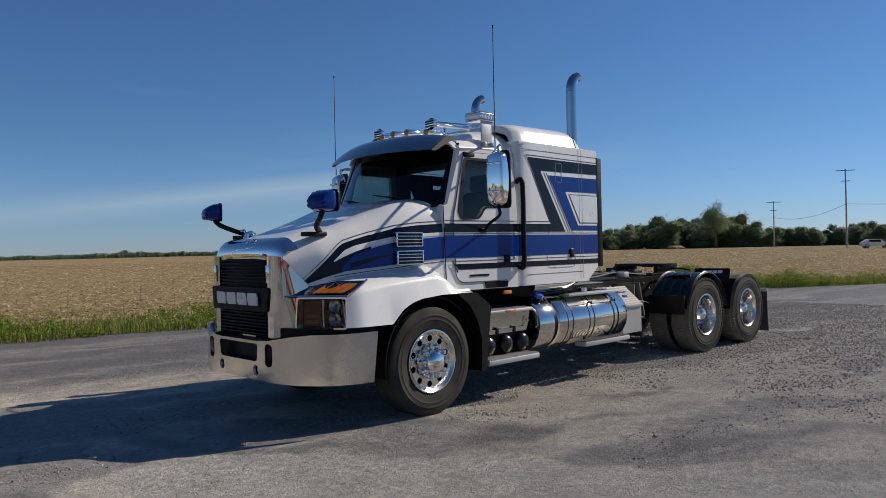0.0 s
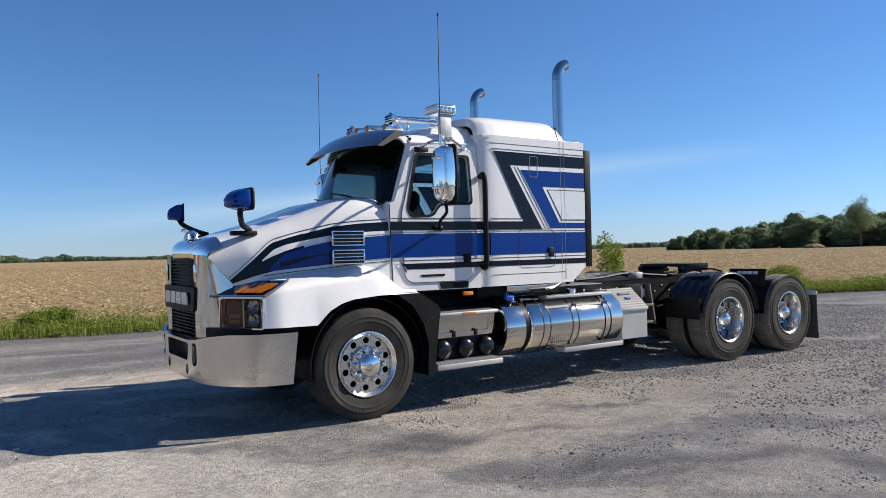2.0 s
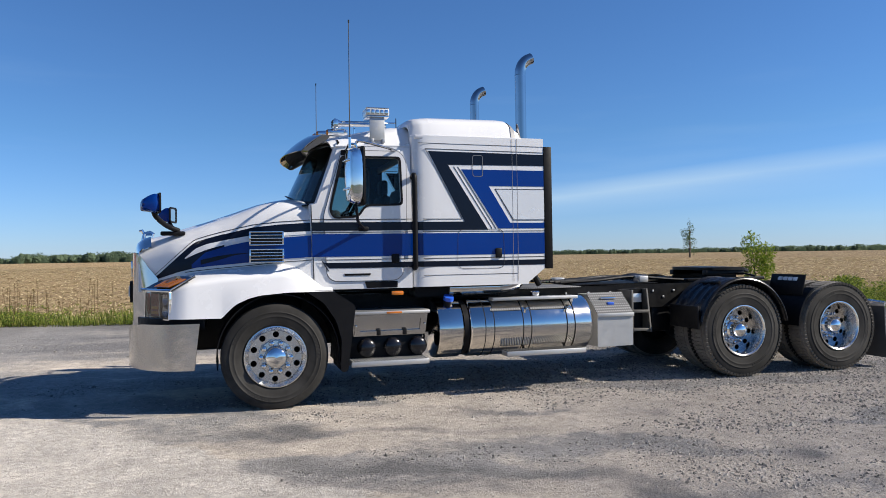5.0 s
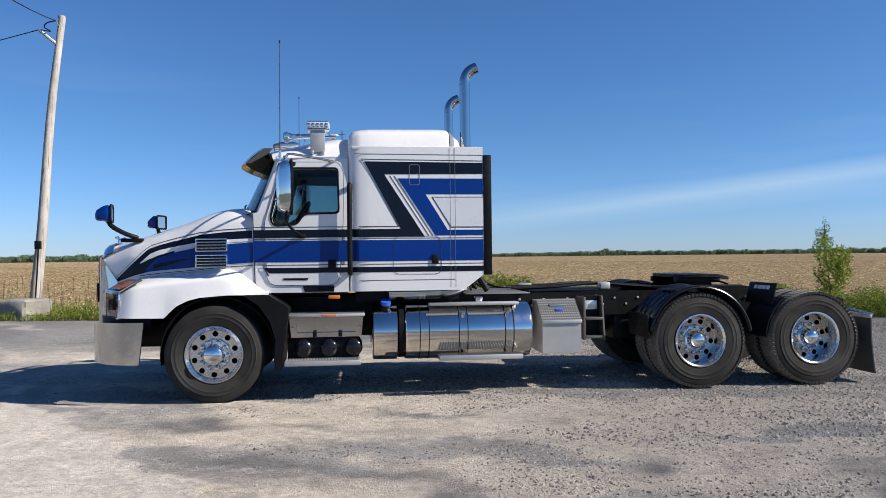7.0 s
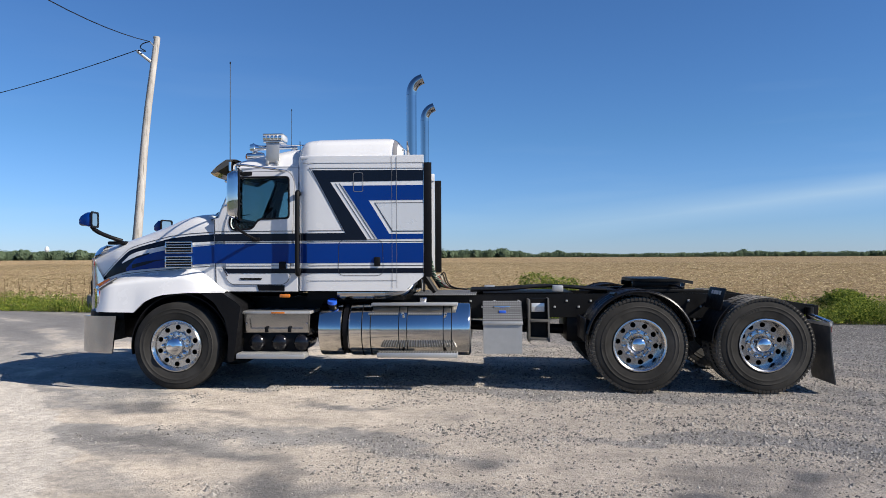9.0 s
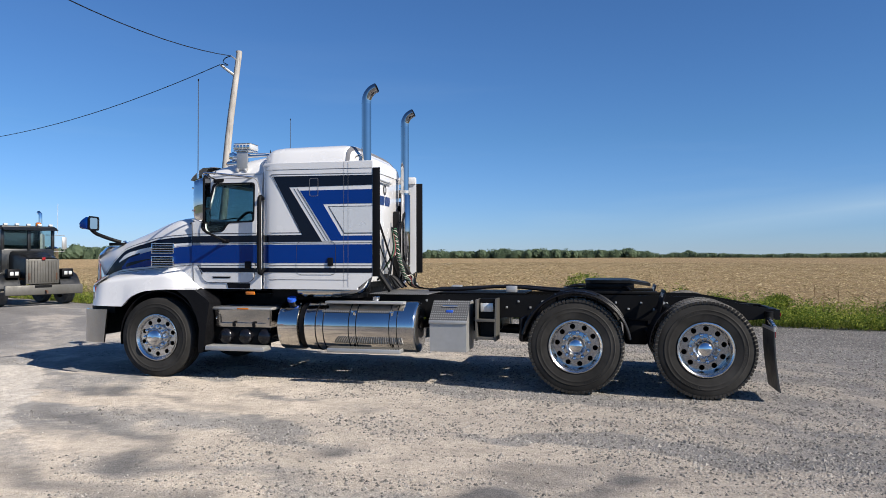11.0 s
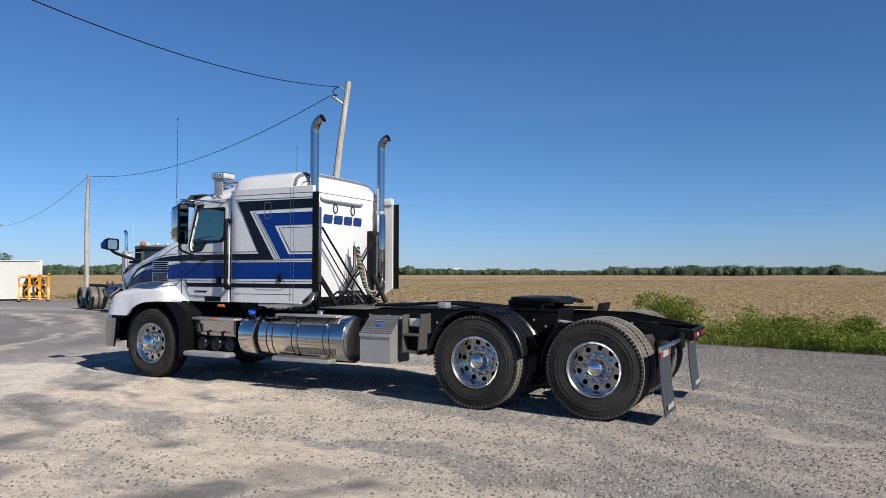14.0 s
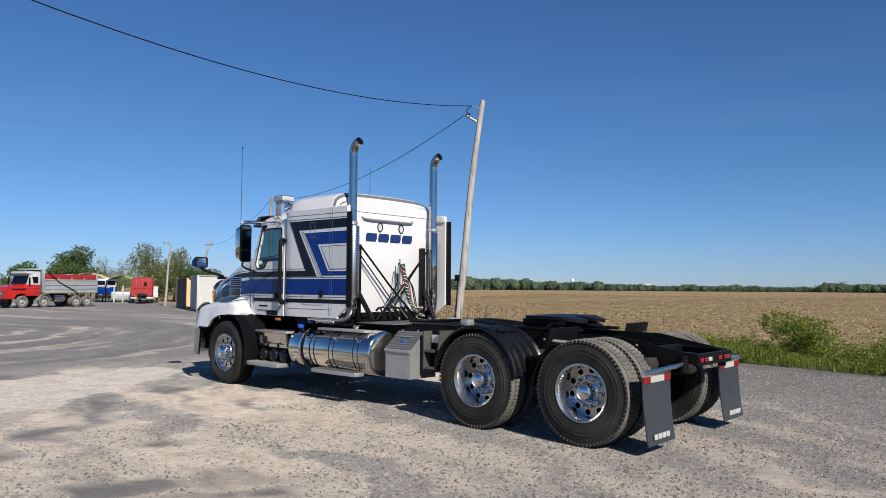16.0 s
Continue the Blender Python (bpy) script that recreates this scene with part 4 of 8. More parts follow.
def build_plants():
    rng = random.Random(31)
    # sapling and bushes on the verge
    v, f = leafy(rng, [((-0.22, 0, 1.5), (0.26, 0.26, 0.42)), ((0.30, 0.05, 1.35), (0.30, 0.26, 0.30)), ((-0.05, 0, 0.85), (0.36, 0.32, 0.45)), ((0.05, 0.1, 0.35), (0.33, 0.3, 0.3)), ((0.28, 0, 0.95), (0.26, 0.26, 0.4))], 2300, 0.044, 0.7)
    bm = bmesh.new()
    for p in (((0, 0, 0), (-0.1, 0, 0.9), (-0.25, 0, 1.9)), ((0.03, 0, 0), (0.15, 0.03, 0.8), (0.38, 0.05, 1.6)), ((0, 0.03, 0), (0.0, 0.1, 0.6), (-0.03, 0.15, 1.3))):
        tube(bm, p, [0.018, 0.012, 0.004], 6)
    plant((mesh_of("trunk", bm, BARK), raw("crown", v, f, LEAF)), "sapling", "young light green tree growing in the verge", 13.5, 8.7)
    for n, (x, y, r, h) in enumerate(((5.3, 9.75, 0.9, 0.98), (9.3, 8.9, 0.5, 0.55), (12.0, 8.7, 0.75, 0.6), (15.2, 7.4, 0.7, 0.65), (-1.5, 10.3, 0.7, 0.45), (7.9, 9.2, 0.6, 0.5), (18.5, 6.0, 0.9, 0.7))):
        v, f = leafy(rng, [((rng.gauss(0, r * 0.35), rng.gauss(0, r * 0.3), h * t), (r * 0.6, r * 0.55, h * 0.28)) for t in (0.2, 0.4, 0.55, 0.68, 0.8)], 6000, 0.032, 0.7)
        bm = bmesh.new()
        for k in range(6):
            a = k * 1.05
            tube(bm, [(0, 0, 0), (0.2 * r * math.cos(a), 0.2 * r * math.sin(a), h * 0.5), (0.5 * r * math.cos(a), 0.5 * r * math.sin(a), h * 0.95)], [0.01, 0.007, 0.003], 5)
        plant((mesh_of("trunk", bm, BARK), raw("crown", v, f, WEED)), "bush", "bushy green shrub on the verge", x, y, 1, 0, "bush", "verge bushes")
    # a thin lone tree far out in the field
    sparse = tree_meshes(40, 7.6, 2.9, LEAFDARK, 900, 0.16, 7, 0.15)
    x, y = at_azimuth(34.3, 165)
    plant(sparse, "tree", "thin sparse lone tree standing in the field", x, y)
    x, y = at_azimuth(62.8, 200)
    plant(tree_meshes(41, 11.4, 6.4, HAZED_FIELDWOOD, 4200, 0.22, 11, 0.40), "tree", "taller sparse tree above the wood", x, y)
    # yard trees behind the parked vehicles
    a = tree_meshes(50, 5.2, 4.0, LEAFOLIVE, 5200, 0.11, 12, 0.14)
    b = tree_meshes(51, 4.6, 4.4, LEAFDARK, 7000, 0.13, 9, 0.1)
    c = tree_meshes(52, 5.0, 4.6, LEAFOLIVE, 2200, 0.10, 9, 0.15)
    for m, x, y, s, t, w in ((a, -75.3, 34.3, 1.24, 0, "olive green"), (a, -74.0, 37.0, 1.16, 2, "olive green"), (b, -92.3, 32.8, 1.42, 1, "dark green"), (b, -94.5, 27.0, 1.0, 3, "dark green"), (c, -92.6, 36.6, 1.1, 4, "thin olive"), (c, -92.6, 38.6, 1.05, 1, "thin olive"), (b, -68.7, 36.3, 0.90, 5, "dark green"), (b, -66.5, 37.2, 0.78, 2, "dark green"), (c, -93.0, 30.2, 0.95, 0.5, "thin olive"), (b, -96, 21, 1.1, 1.4, "dark green")):
        plant(m, "tree", w + " leafy tree at the edge of the yard", x, y, s, t, "tree", "yard trees")


build_plants()


# ---- poles and wires ----
WIRE_START, WIRE_END, WIRE_LOW = (-6.94, 13.21, 8.23), (-3.96, -11.07, 8.23), (-7.49, 13.49, 8.05)


def build_pole(name, base, top, r0, label):
    p = thing(name, label, "utility pole", m=Matrix.Translation(base))
    d = Vector(top) - Vector(base)
    pts = [d * t + Vector((0.03 * math.sin(t * 7), 0.03 * math.cos(t * 5), 0)) for t in np.linspace(0, 1, 12)]
    part("shaft", tubed([(q.x, q.y, q.z - (0.3 if i == 0 else 0)) for i, q in enumerate(pts)], [r0 * (1 - 0.035 * i) for i in range(12)], 12), WOODPOLE, p)
    return p, d


def build_poles():
    base, top = (-7.50, 13.0, 0), (-7.06, 13.95, 8.57)
    p, d = build_pole("utility_pole", base, top, 0.155, "leaning weathered wooden utility pole beside the field")
    b0 = Vector(base)
    lo, hi = Vector(WIRE_LOW) - b0, Vector(WIRE_START) - b0
    part("bracket", tubed([(d.x - 0.08, d.y - 0.1, d.z - 0.85), lo + Vector((0.02, 0, -0.04)), lo], [0.05, 0.045, 0.03], 8), GREYBED, p)
    part("clevis", tubed([(d.x - 0.04, d.y - 0.1, d.z - 0.3), hi], 0.018, 6), GREYBED, p)
    part("jumper", tubed(curve_pts([hi, hi + Vector((-0.25, 0.05, -0.05)), hi + Vector((-0.35, 0.1, -0.16)), hi + Vector((-0.2, 0.15, -0.26)), lo], 5), 0.016, 6), FRAME, p)
    part("cap", tubed([(d.x, d.y, d.z - 0.02), (d.x, d.y, d.z + 0.03)], 0.10, 12), WOODPOLE, p)
    part("conduit", tubed([(0.1, -0.16, 0.0), (0.17, -0.15, 1.1), (0.21, -0.14, 1.9)], 0.022, 8), FRAME, p)
    part("meter_box", boxed(0.13, 0.29, -0.24, -0.12, 1.75, 1.98, 0.02), FRAME, p)
    p2t = Vector((-32.1, 21.88, 7.62))
    build_pole("utility_pole", (-32.2, 21.9, -0.25), p2t, 0.16, "straight wooden utility pole at the field edge")
    p3t = Vector((-69.3, 38.9, 6.9))
    q, e = build_pole("utility_pole", (-70.3, 38.0, -0.44), p3t, 0.16, "distant wooden utility pole with a crossarm")
    part("crossarm", boxed(e.x - 0.9, e.x + 0.9, e.y - 0.06, e.y + 0.06, e.z - 0.5, e.z - 0.36), WOODPOLE, q)
    q, e = build_pole("lamp_post", (-56.75, 27.0, -0.44), (-56.5, 27.35, 5.55), 0.12, "pale leaning post beside the yard trees")
    part("lamp_arm", tubed([(e.x, e.y, e.z - 0.1), (e.x + 0.25, e.y - 0.5, e.z + 0.05)], 0.03, 6), GREYBED, q)
    part("lamp_head", boxed(e.x + 0.1, e.x + 0.45, e.y - 0.85, e.y - 0.4, e.z, e.z + 0.16, 0.05), GREYBED, q)
    fp = []
    for bx, by, h in ((138.5, 38.5, 14.2), (171.8, 64.6, 11.0), (96, -16, 13)):
        q, e = build_pole("utility_pole", (bx, by, 0), (bx, by, h), 0.17, "tall distant utility pole with crossarm along the road")
        for dz, w in ((0.3, 1.6), (2.2, 0.7)):
            part("crossarm", tubed([(-w * 0.4, w * 0.9, e.z - dz), (w * 0.4, -w * 0.9, e.z - dz)], 0.07, 6), FRAME, q)
        fp.append(Vector((bx, by, h - 6.3)))

    def wire(a, b, sag, r=0.012):
        a, b = Vector(a), Vector(b)
        pts = [a.lerp(b, t) - Vector((0, 0, 4 * sag * t * (1 - t))) for t in np.linspace(0, 1, 22)]
        t = thing("overhead_wire", "thin black overhead wire sagging between the poles", "wire", "overhead wires", mesh=mesh_of("overhead_wire", tubed(pts, r, 5), FRAME))
        return t

    wire(WIRE_START, WIRE_END, 1.34, 0.0135)
    wire(WIRE_LOW, p2t - Vector((0, 0, 0.1)), 0.95, 0.0135)
    wire(p2t - Vector((0, 0, 0.1)), p3t - Vector((0, 0, 0.4)), 0.9)
    wire(fp[0], fp[1] + Vector((0, 0, 2.4)), 1.3, 0.03)
    wire(fp[0], fp[2] + Vector((0, 0, 0)), 1.0, 0.03)


build_poles()


def build_boulders():
    bm = bmesh.new()
    bmesh.ops.create_cube(bm, size=1)
    bmesh.ops.bevel(bm, geom=bm.edges[:], offset=0.07, segments=1, affect="EDGES")
    bmesh.ops.subdivide_edges(bm, edges=bm.edges[:], cuts=3, use_grid_fill=True)
    for v in bm.verts:
        d = v.co.copy()
        k = 1 + 0.22 * noise.noise(d * 2.0 + Vector((3, 1, 0))) + 0.07 * noise.noise(d * 6.0)
        v.co = Vector((d.x * 1.12, d.y * 0.80, d.z * 0.56)) * k
    thing("boulder", "weathered pale concrete block lying in the grass", "boulder", m=pose(-6.76, 10.55, 0.20, 0, 0, -27), mesh=mesh_of("boulder", bm, CONCRETE, 30))


build_boulders()

# ---- the tractor unit ----
truck = thing("semi_truck", "white day-sleeper tractor truck with blue and black stripes and chrome trim", "truck")

HOOD_W = [(-1.27, 0.57), (-1.1, 0.63), (-0.9, 0.71), (-0.6, 0.785), (-0.2, 0.838), (0.36, 0.886)]
HOOD_H = [(-1.27, 1.575), (-1.15, 1.605), (-1.0, 1.64), (-0.68, 1.735), (-0.335, 1.85), (-0.12, 1.93), (0.0, 1.962), (0.1, 1.980), (0.25, 1.985), (0.36, 1.955)]
HOOD_Z0 = 1.10


def hood_turn(x):
    """How square the hood's section is; its shoulders sharpen towards the cab."""
    return along(x, [(-1.3, 4.4), (-0.5, 4.8), (0.1, 6.4), (0.36, 7.0)])


def hood_y(x, z):
    """Half-width of the hood at a height."""
    h = along(x, HOOD_H) - HOOD_Z0
    k = min(1.0, max(0.0, (z - HOOD_Z0) / h))
    e = hood_turn(x)
    return along(x, HOOD_W) * (1 - k ** e) ** (1 / (e + 0.4))


def build_hood():
    rows = []
    for x in np.linspace(-1.22, 0.357, 40):
        h = along(x, HOOD_H) - HOOD_Z0
        w = along(x, HOOD_W)
        row = []
        for a in np.linspace(-90, 90, 49):
            c, s = math.cos(radians(a)), math.sin(radians(a))
            y = w * math.copysign(abs(s) ** (2 / (hood_turn(x) + 0.4)), s)
            z = HOOD_Z0 + h * abs(c) ** (2 / hood_turn(x))
            # raised middle and shallow valleys beside it
            z += 0.012 * math.exp(-((abs(y) - 0.30) / 0.08) ** 2) * min(1, (x + 1.22) * 2) - 0.012 * math.exp(-((abs(y) - 0.44) / 0.06) ** 2) * min(1, max(0, (x + 1.0)) * 2)
            row.append((x, y, z))
        rows.append(row)
    hood = part("hood", thick(loft(bmesh.new(), rows), 0.012), WHITE, truck, "white sloping hood with painted stripes")
    return hood


hood = build_hood()


def hood_strip(name, lower, upper, material, side, parent, off=0.003):
    """A painted stripe between two curves (x, z) on the side of the hood."""
    x0, x1 = max(lower[0][0], upper[0][0]), min(lower[-1][0], upper[-1][0])
    rows = []
    for x in np.linspace(x0, x1, 44):
        a, b = along(x, lower), along(x, upper)
        rows.append([(x, side * (hood_y(x, z) + off), z) for z in np.linspace(a, max(b, a + 0.002), 6)])
    return part(name, loft(bmesh.new(), rows), material, parent)


def offset(table, d):
    return [(x, z + d) for x, z in table]


TOP_BLACK = [(-1.10, 1.205), (-0.74, 1.535), (-0.70, 1.56), (-0.58, 1.597), (-0.445, 1.632), (-0.19, 1.690), (0.05, 1.716), (0.356, 1.733)]
LOW_NOSE = [(-1.10, 1.20), (-0.86, 1.28), (-0.70, 1.318), (-0.445, 1.345)]
LOW_BLACK2 = [(-0.80, 1.412), (-0.70, 1.500), (-0.605, 1.538), (-0.445, 1.572), (-0.19, 1.617), (0.05, 1.638), (0.356, 1.651)]
LOW_BLACK = [(-0.45, 1.570), (-0.19, 1.617), (0.05, 1.638), (0.356, 1.651)]
TOP_BLUE2 = [(-0.74, 1.345), (-0.62, 1.458), (-0.40, 1.523), (-0.19, 1.565), (0.05, 1.590), (0.356, 1.609)]
TOP_BLUE = [(-0.80, 1.400), (-0.72, 1.440), (-0.60, 1.488), (-0.40, 1.541), (-0.19, 1.581), (0.05, 1.606), (0.356, 1.624)]
LOW_BLUE = [(-0.80, 1.305), (-0.70, 1.318), (-0.55, 1.333), (-0.19, 1.362), (0.05, 1.385), (0.356, 1.401)]
SWOOSH_T = [(-0.66, 1.39), (-0.5, 1.425), (-0.35, 1.445), (-0.20, 1.452)]
SWOOSH_B = [(-0.66, 1.345), (-0.5, 1.385), (-0.35, 1.43), (-0.20, 1.449)]
for sd in (-1, 1):
    hood_strip("stripe", LOW_NOSE, [p for p in TOP_BLACK if p[0] < -0.4], NAVY, sd, hood)
    hood_strip("stripe", LOW_BLACK, [(-0.45, 1.628), *[p for p in TOP_BLACK if p[0] > -0.4]], NAVY, sd, hood)
    hood_strip("stripe", TOP_BLUE, LOW_BLACK2, WHITE, sd, hood, 0.0045)
    hood_strip("stripe", LOW_BLUE, TOP_BLUE2, BLUE, sd, hood, 0.006)
    hood_strip("stripe", SWOOSH_B, SWOOSH_T, NAVY, sd, hood, 0.0075)
    hood_strip("pinstripe", offset(TOP_BLACK, 0.022), offset(TOP_BLACK, 0.029), LINE, sd, hood)
    hood_strip("pinstripe", offset(LOW_BLUE, -0.032), offset(LOW_BLUE, -0.025), LINE, sd, hood)
    hood_strip("pinstripe", offset([(x, z) for x, z in TOP_BLUE if x > -0.7], 0.018), offset([(x, z) for x, z in TOP_BLUE if x > -0.7], 0.023), LINE, sd, hood)
    # louvred side vents
    for z0, z1 in ((1.524, 1.646), (1.360, 1.480)):
        y = sd * (hood_y(-0.06, (z0 + z1) / 2) + 0.012)
        vent = part("hood_vent", boxed(-0.21, 0.085, y - 0.014, y + 0.014, z0, z1, 0.01), GLOSSB, hood, "chrome louvred side vent")
        for k in range(5):
            z = z0 + (z1 - z0) * k / 4
            d = 0.006 if k in (0, 4) else 0.0045
            part("louvre", boxed(-0.22, 0.095, y + sd * 0.004, y + sd * 0.03, z - d, z + d, 0.003), CHROME, vent)
        for x in (-0.215, 0.09):
            part("louvre", boxed(x - 0.008, x + 0.008, y + sd * 0.004, y + sd * 0.026, z0, z1, 0.003), CHROME, vent)


def build_nose():
    # chrome crown over the grille
    rows = []
    for y in np.linspace(-0.66, 0.66, 33):
        k = abs(y) / 0.66
        drop = 0.10 * max(0, k - 0.72) ** 2 / 0.078
        rows.append([(-1.275 + 0.055 * k ** 3, y * 0.86, 1.445 - 0.06 * k ** 4), (-1.285 + 0.07 * k ** 3, y * 0.90, 1.50 - drop * 0.3), (-1.265 + 0.08 * k ** 3, y * 0.93, 1.56 - drop * 0.6), (-1.22 + 0.08 * k ** 3, y * 0.955, 1.598 - drop * 0.9), (-1.13 + 0.03 * k ** 3, y * 0.975, 1.622 - drop)])
    part("grille_crown", thick(loft(bmesh.new(), rows), 0.01), CHROME, truck, "polished chrome crown over the grille")
    for s in (-1, 1):
        rows = []
        for t in np.linspace(-0.13, 1.0, 13):
            z = 0.86 + 0.61 * t
            rows.append([(x, y, 0.86 + (zz - 0.86) * (0.61, 0.61, 0.61, 0.60, 0.56, 0.47, 0.36)[i] / 0.61) for i, (x, y, zz) in enumerate([(-1.262, s * 0.435, z), (-1.290, s * 0.46, z), (-1.275, s * 0.525, z), (-1.235, s * (0.555 + 0.01 * t), z), (-1.19, s * (0.60), z), (-1.13 - 0.0 * t, s * (0.67 - 0.035 * t), z), (-1.04, s * (0.71 - 0.02 * t), z)])])
        part("nose_panel", thick(loft(bmesh.new(), rows), 0.008), NOSE, truck, "polished chrome panel beside the grille")
        # inset blade in the chrome edge
        part("nose_trim", boxed(-1.294, -1.28, s * 0.468 - 0.025, s * 0.468 + 0.025, 1.24, 1.39, 0.004), CHROME, truck)
    g = part("grille", boxed(-1.235, -1.2, -0.44, 0.44, 0.775, 1.455, 0.005), BLACK, truck, "black slatted front grille")
    for k in range(8):
        z = 1.225 + 0.029 * k
        part("grille_slat", boxed(-1.268, -1.236, -0.425, 0.425, z - 0.006, z + 0.007, 0.003), BLACK, g)
    for k in range(7):
        z = 0.800 + 0.029 * k
        part("grille_slat", boxed(-1.268, -1.236, -0.425, 0.425, z - 0.006, z + 0.007, 0.003), BLACK, g)
    bar = part("name_bar", plate(soften([(-0.50, 1.20), (0.50, 1.20), (0.475, 0.995), (-0.475, 0.995)], 0.03), (), lambda u, v, w: (-1.252 - w - 0.02 * (1 - (u / 0.5) ** 2), u, v), 0.055), BLACK, g, "black bar with a plain silver emblem")
    for bm in emblem_blocks(-0.37, 0.37, 1.048, 1.152, lambda u, v, w: (-1.322 - w, u, v), 0.012):
        part("emblem_bar", bm, SILVER, bar)
    # ornament on the hood
    bm = bmesh.new()
    tube(bm, [(-1.24, 0, 1.60), (-1.22, 0, 1.66), (-1.17, 0, 1.67), (-1.13, 0, 1.655)], [0.015, 0.022, 0.026, 0.014], 8)
    for x, y in ((-1.215, 0.018), (-1.215, -0.018), (-1.14, 0.018), (-1.14, -0.018)):
        tube(bm, [(x, y, 1.66), (x - 0.005, y, 1.61)], 0.008, 6)
    tube(bm, [(-1.225, 0, 1.66), (-1.245, 0, 1.695), (-1.27, 0, 1.69)], [0.014, 0.017, 0.011], 8)
    part("hood_ornament", bm, CHROME, truck, "small chrome ornament on the hood")


build_nose()


def build_headlights():
    for s in (-1, 1):
        lamp = part("headlight", plate(soften([(0, 0.862), (0.425, 0.862), (0.43, 1.105), (0.02, 1.105)], 0.015), (), lambda u, v, w: (-1.145 + u * 0.55 + w * 0.8 + 0.03, s * (0.675 + u * 0.86 - w * 0.5 - 0.02), v), 0.03), GLOSSB, truck, "dark headlight in a chrome frame with an amber indicator above")
        fr = plate(soften([(-0.012, 0.855), (0.437, 0.855), (0.442, 1.118), (0.008, 1.118)], 0.02), [soften([(0.002, 0.866), (0.426, 0.866), (0.431, 1.106), (0.018, 1.106)], 0.018)], lambda u, v, w: (-1.145 + u * 0.55 - w * 0.8, s * (0.675 + u * 0.86 + w * 0.5), v), 0.018)
        part("frame", fr, CHROME, lamp, "chrome surround")

        def inset(u0, u1, v0, v1, d0, d1, s=s):
            """A block behind the lens, u across it and v up."""
            return plate([(u0, v0), (u1, v0), (u1, v1), (u0, v1)], (), lambda u, v, w: (-1.145 + u * 0.55 + (d0 + w) * 0.8, s * (0.675 + u * 0.86 - (d0 + w) * 0.5), v), d1)

        # inner red strip paints the red mirrored in the lens; the outer one is a marker
        part("lens_inset", inset(0.012, 0.045, 0.90, 1.09, 0.004, 0.012), REDL, lamp, "red edge strip: outer lens, inner painted reflection")
        part("lens_inset", inset(0.398, 0.418, 0.885, 1.095, 0.002, 0.012), REDL, lamp, "red edge strip: outer lens, inner painted reflection")
        # dark red block: the red-brown reflection in the lamp, put in as colour
        part("lens_inset", inset(0.06, 0.205, 0.885, 1.085, 0.014, 0.01), REDL, lamp, "dark red patch painting the reflection in the lamp")
        for v in (0.90, 0.945):
            part("lens_inset", inset(0.08, 0.185, v, v + 0.028, 0.008, 0.006), AMBER, lamp)
        part("divider", inset(0.222, 0.238, 0.87, 1.10, 0.002, 0.02), CHROME, lamp)
        for v in (0.875, 0.985):
            cx, cy = -1.145 + 0.33 * 0.55 + 0.012, s * (0.675 + 0.33 * 0.86 - 0.012)
            m = Matrix.Translation((cx, cy, v + 0.06)) @ Matrix.Rotation(radians(122.6 if s < 0 else 57.4), 4, "Z")
            part("reflector", lathed([(0.0, 0.052), (0.010, 0.052), (0.004, 0.042), (-0.015, 0.028), (-0.022, 0.004)], 24, "y"), CHROME, lamp, "", m)
        part("lens", plate(soften([(0.004, 0.868), (0.424, 0.868), (0.429, 1.104), (0.020, 1.104)], 0.018), (), lambda u, v, w: (-1.145 + u * 0.55 - w * 0.8 - 0.006, s * (0.675 + u * 0.86 + w * 0.5 + 0.004), v), 0.005), LENS, lamp, "clear lens")
        rows = [[(-1.215, s * 0.565, 1.12), (-1.145, s * 0.68, 1.12), (-1.03, s * 0.86, 1.12), (-0.905, s * 1.05, 1.122)], [(-1.15, s * 0.575, 1.165), (-1.08, s * 0.70, 1.165), (-0.96, s * 0.88, 1.182), (-0.80, s * 1.064, 1.187)], [(-1.09, s * 0.585, 1.205), (-1.02, s * 0.70, 1.205), (-0.88, s * 0.88, 1.246), (-0.70, s * 1.048, 1.245)]]
        part("cowl", thick(loft(bmesh.new(), rows), 0.012), DARKMIRROR, lamp, "dark lens strip")
        rows = [[(-1.060, s * 0.79, 1.142), (-0.915, s * 1.01, 1.142)], [(-0.990, s * 0.80, 1.176), (-0.835, s * 1.02, 1.176)], [(-0.930, s * 0.82, 1.208), (-0.770, s * 1.015, 1.210)]]
        part("indicator", thick(loft(bmesh.new(), [[tuple(Vector(p) + Vector((-0.008, s * 0.006, 0.014))) for p in r] for r in rows]), 0.008), AMBER, lamp, "amber indicator lens")
        for k in range(1, 4):
            t = k / 4
            rib = [Vector(r[0]).lerp(Vector(r[1]), t) + Vector((-0.010, s * 0.008, 0.019)) for r in rows]
            part("indicator_rib", tubed(rib, 0.003, 5), AMBER, lamp)
        edge = [Vector(p) + Vector((0, s * 0.004, 0.006)) for p in ((-1.215, s * 0.565, 1.12), (-1.03, s * 0.86, 1.12), (-0.905, s * 1.05, 1.122), (-0.80, s * 1.064, 1.187), (-0.70, s * 1.048, 1.245))]
        part("frame", tubed(edge, 0.009, 6), CHROME, lamp, "chrome surround")


build_headlights()

FEND_TOP = [(-0.95, 1.19), (-0.86, 1.235), (-0.75, 1.27), (-0.45, 1.305), (-0.15, 1.33), (0.08, 1.345), (0.2, 1.315), (0.35, 1.205), (0.47, 1.105), (0.53, 1.09)]
FEND_LOW = [(-0.95, 0.868), (-0.475, 0.862), (-0.44, 0.90), (-0.36, 0.977), (-0.25, 1.03), (-0.138, 1.058), (0.117, 1.078), (0.53, 1.076)]


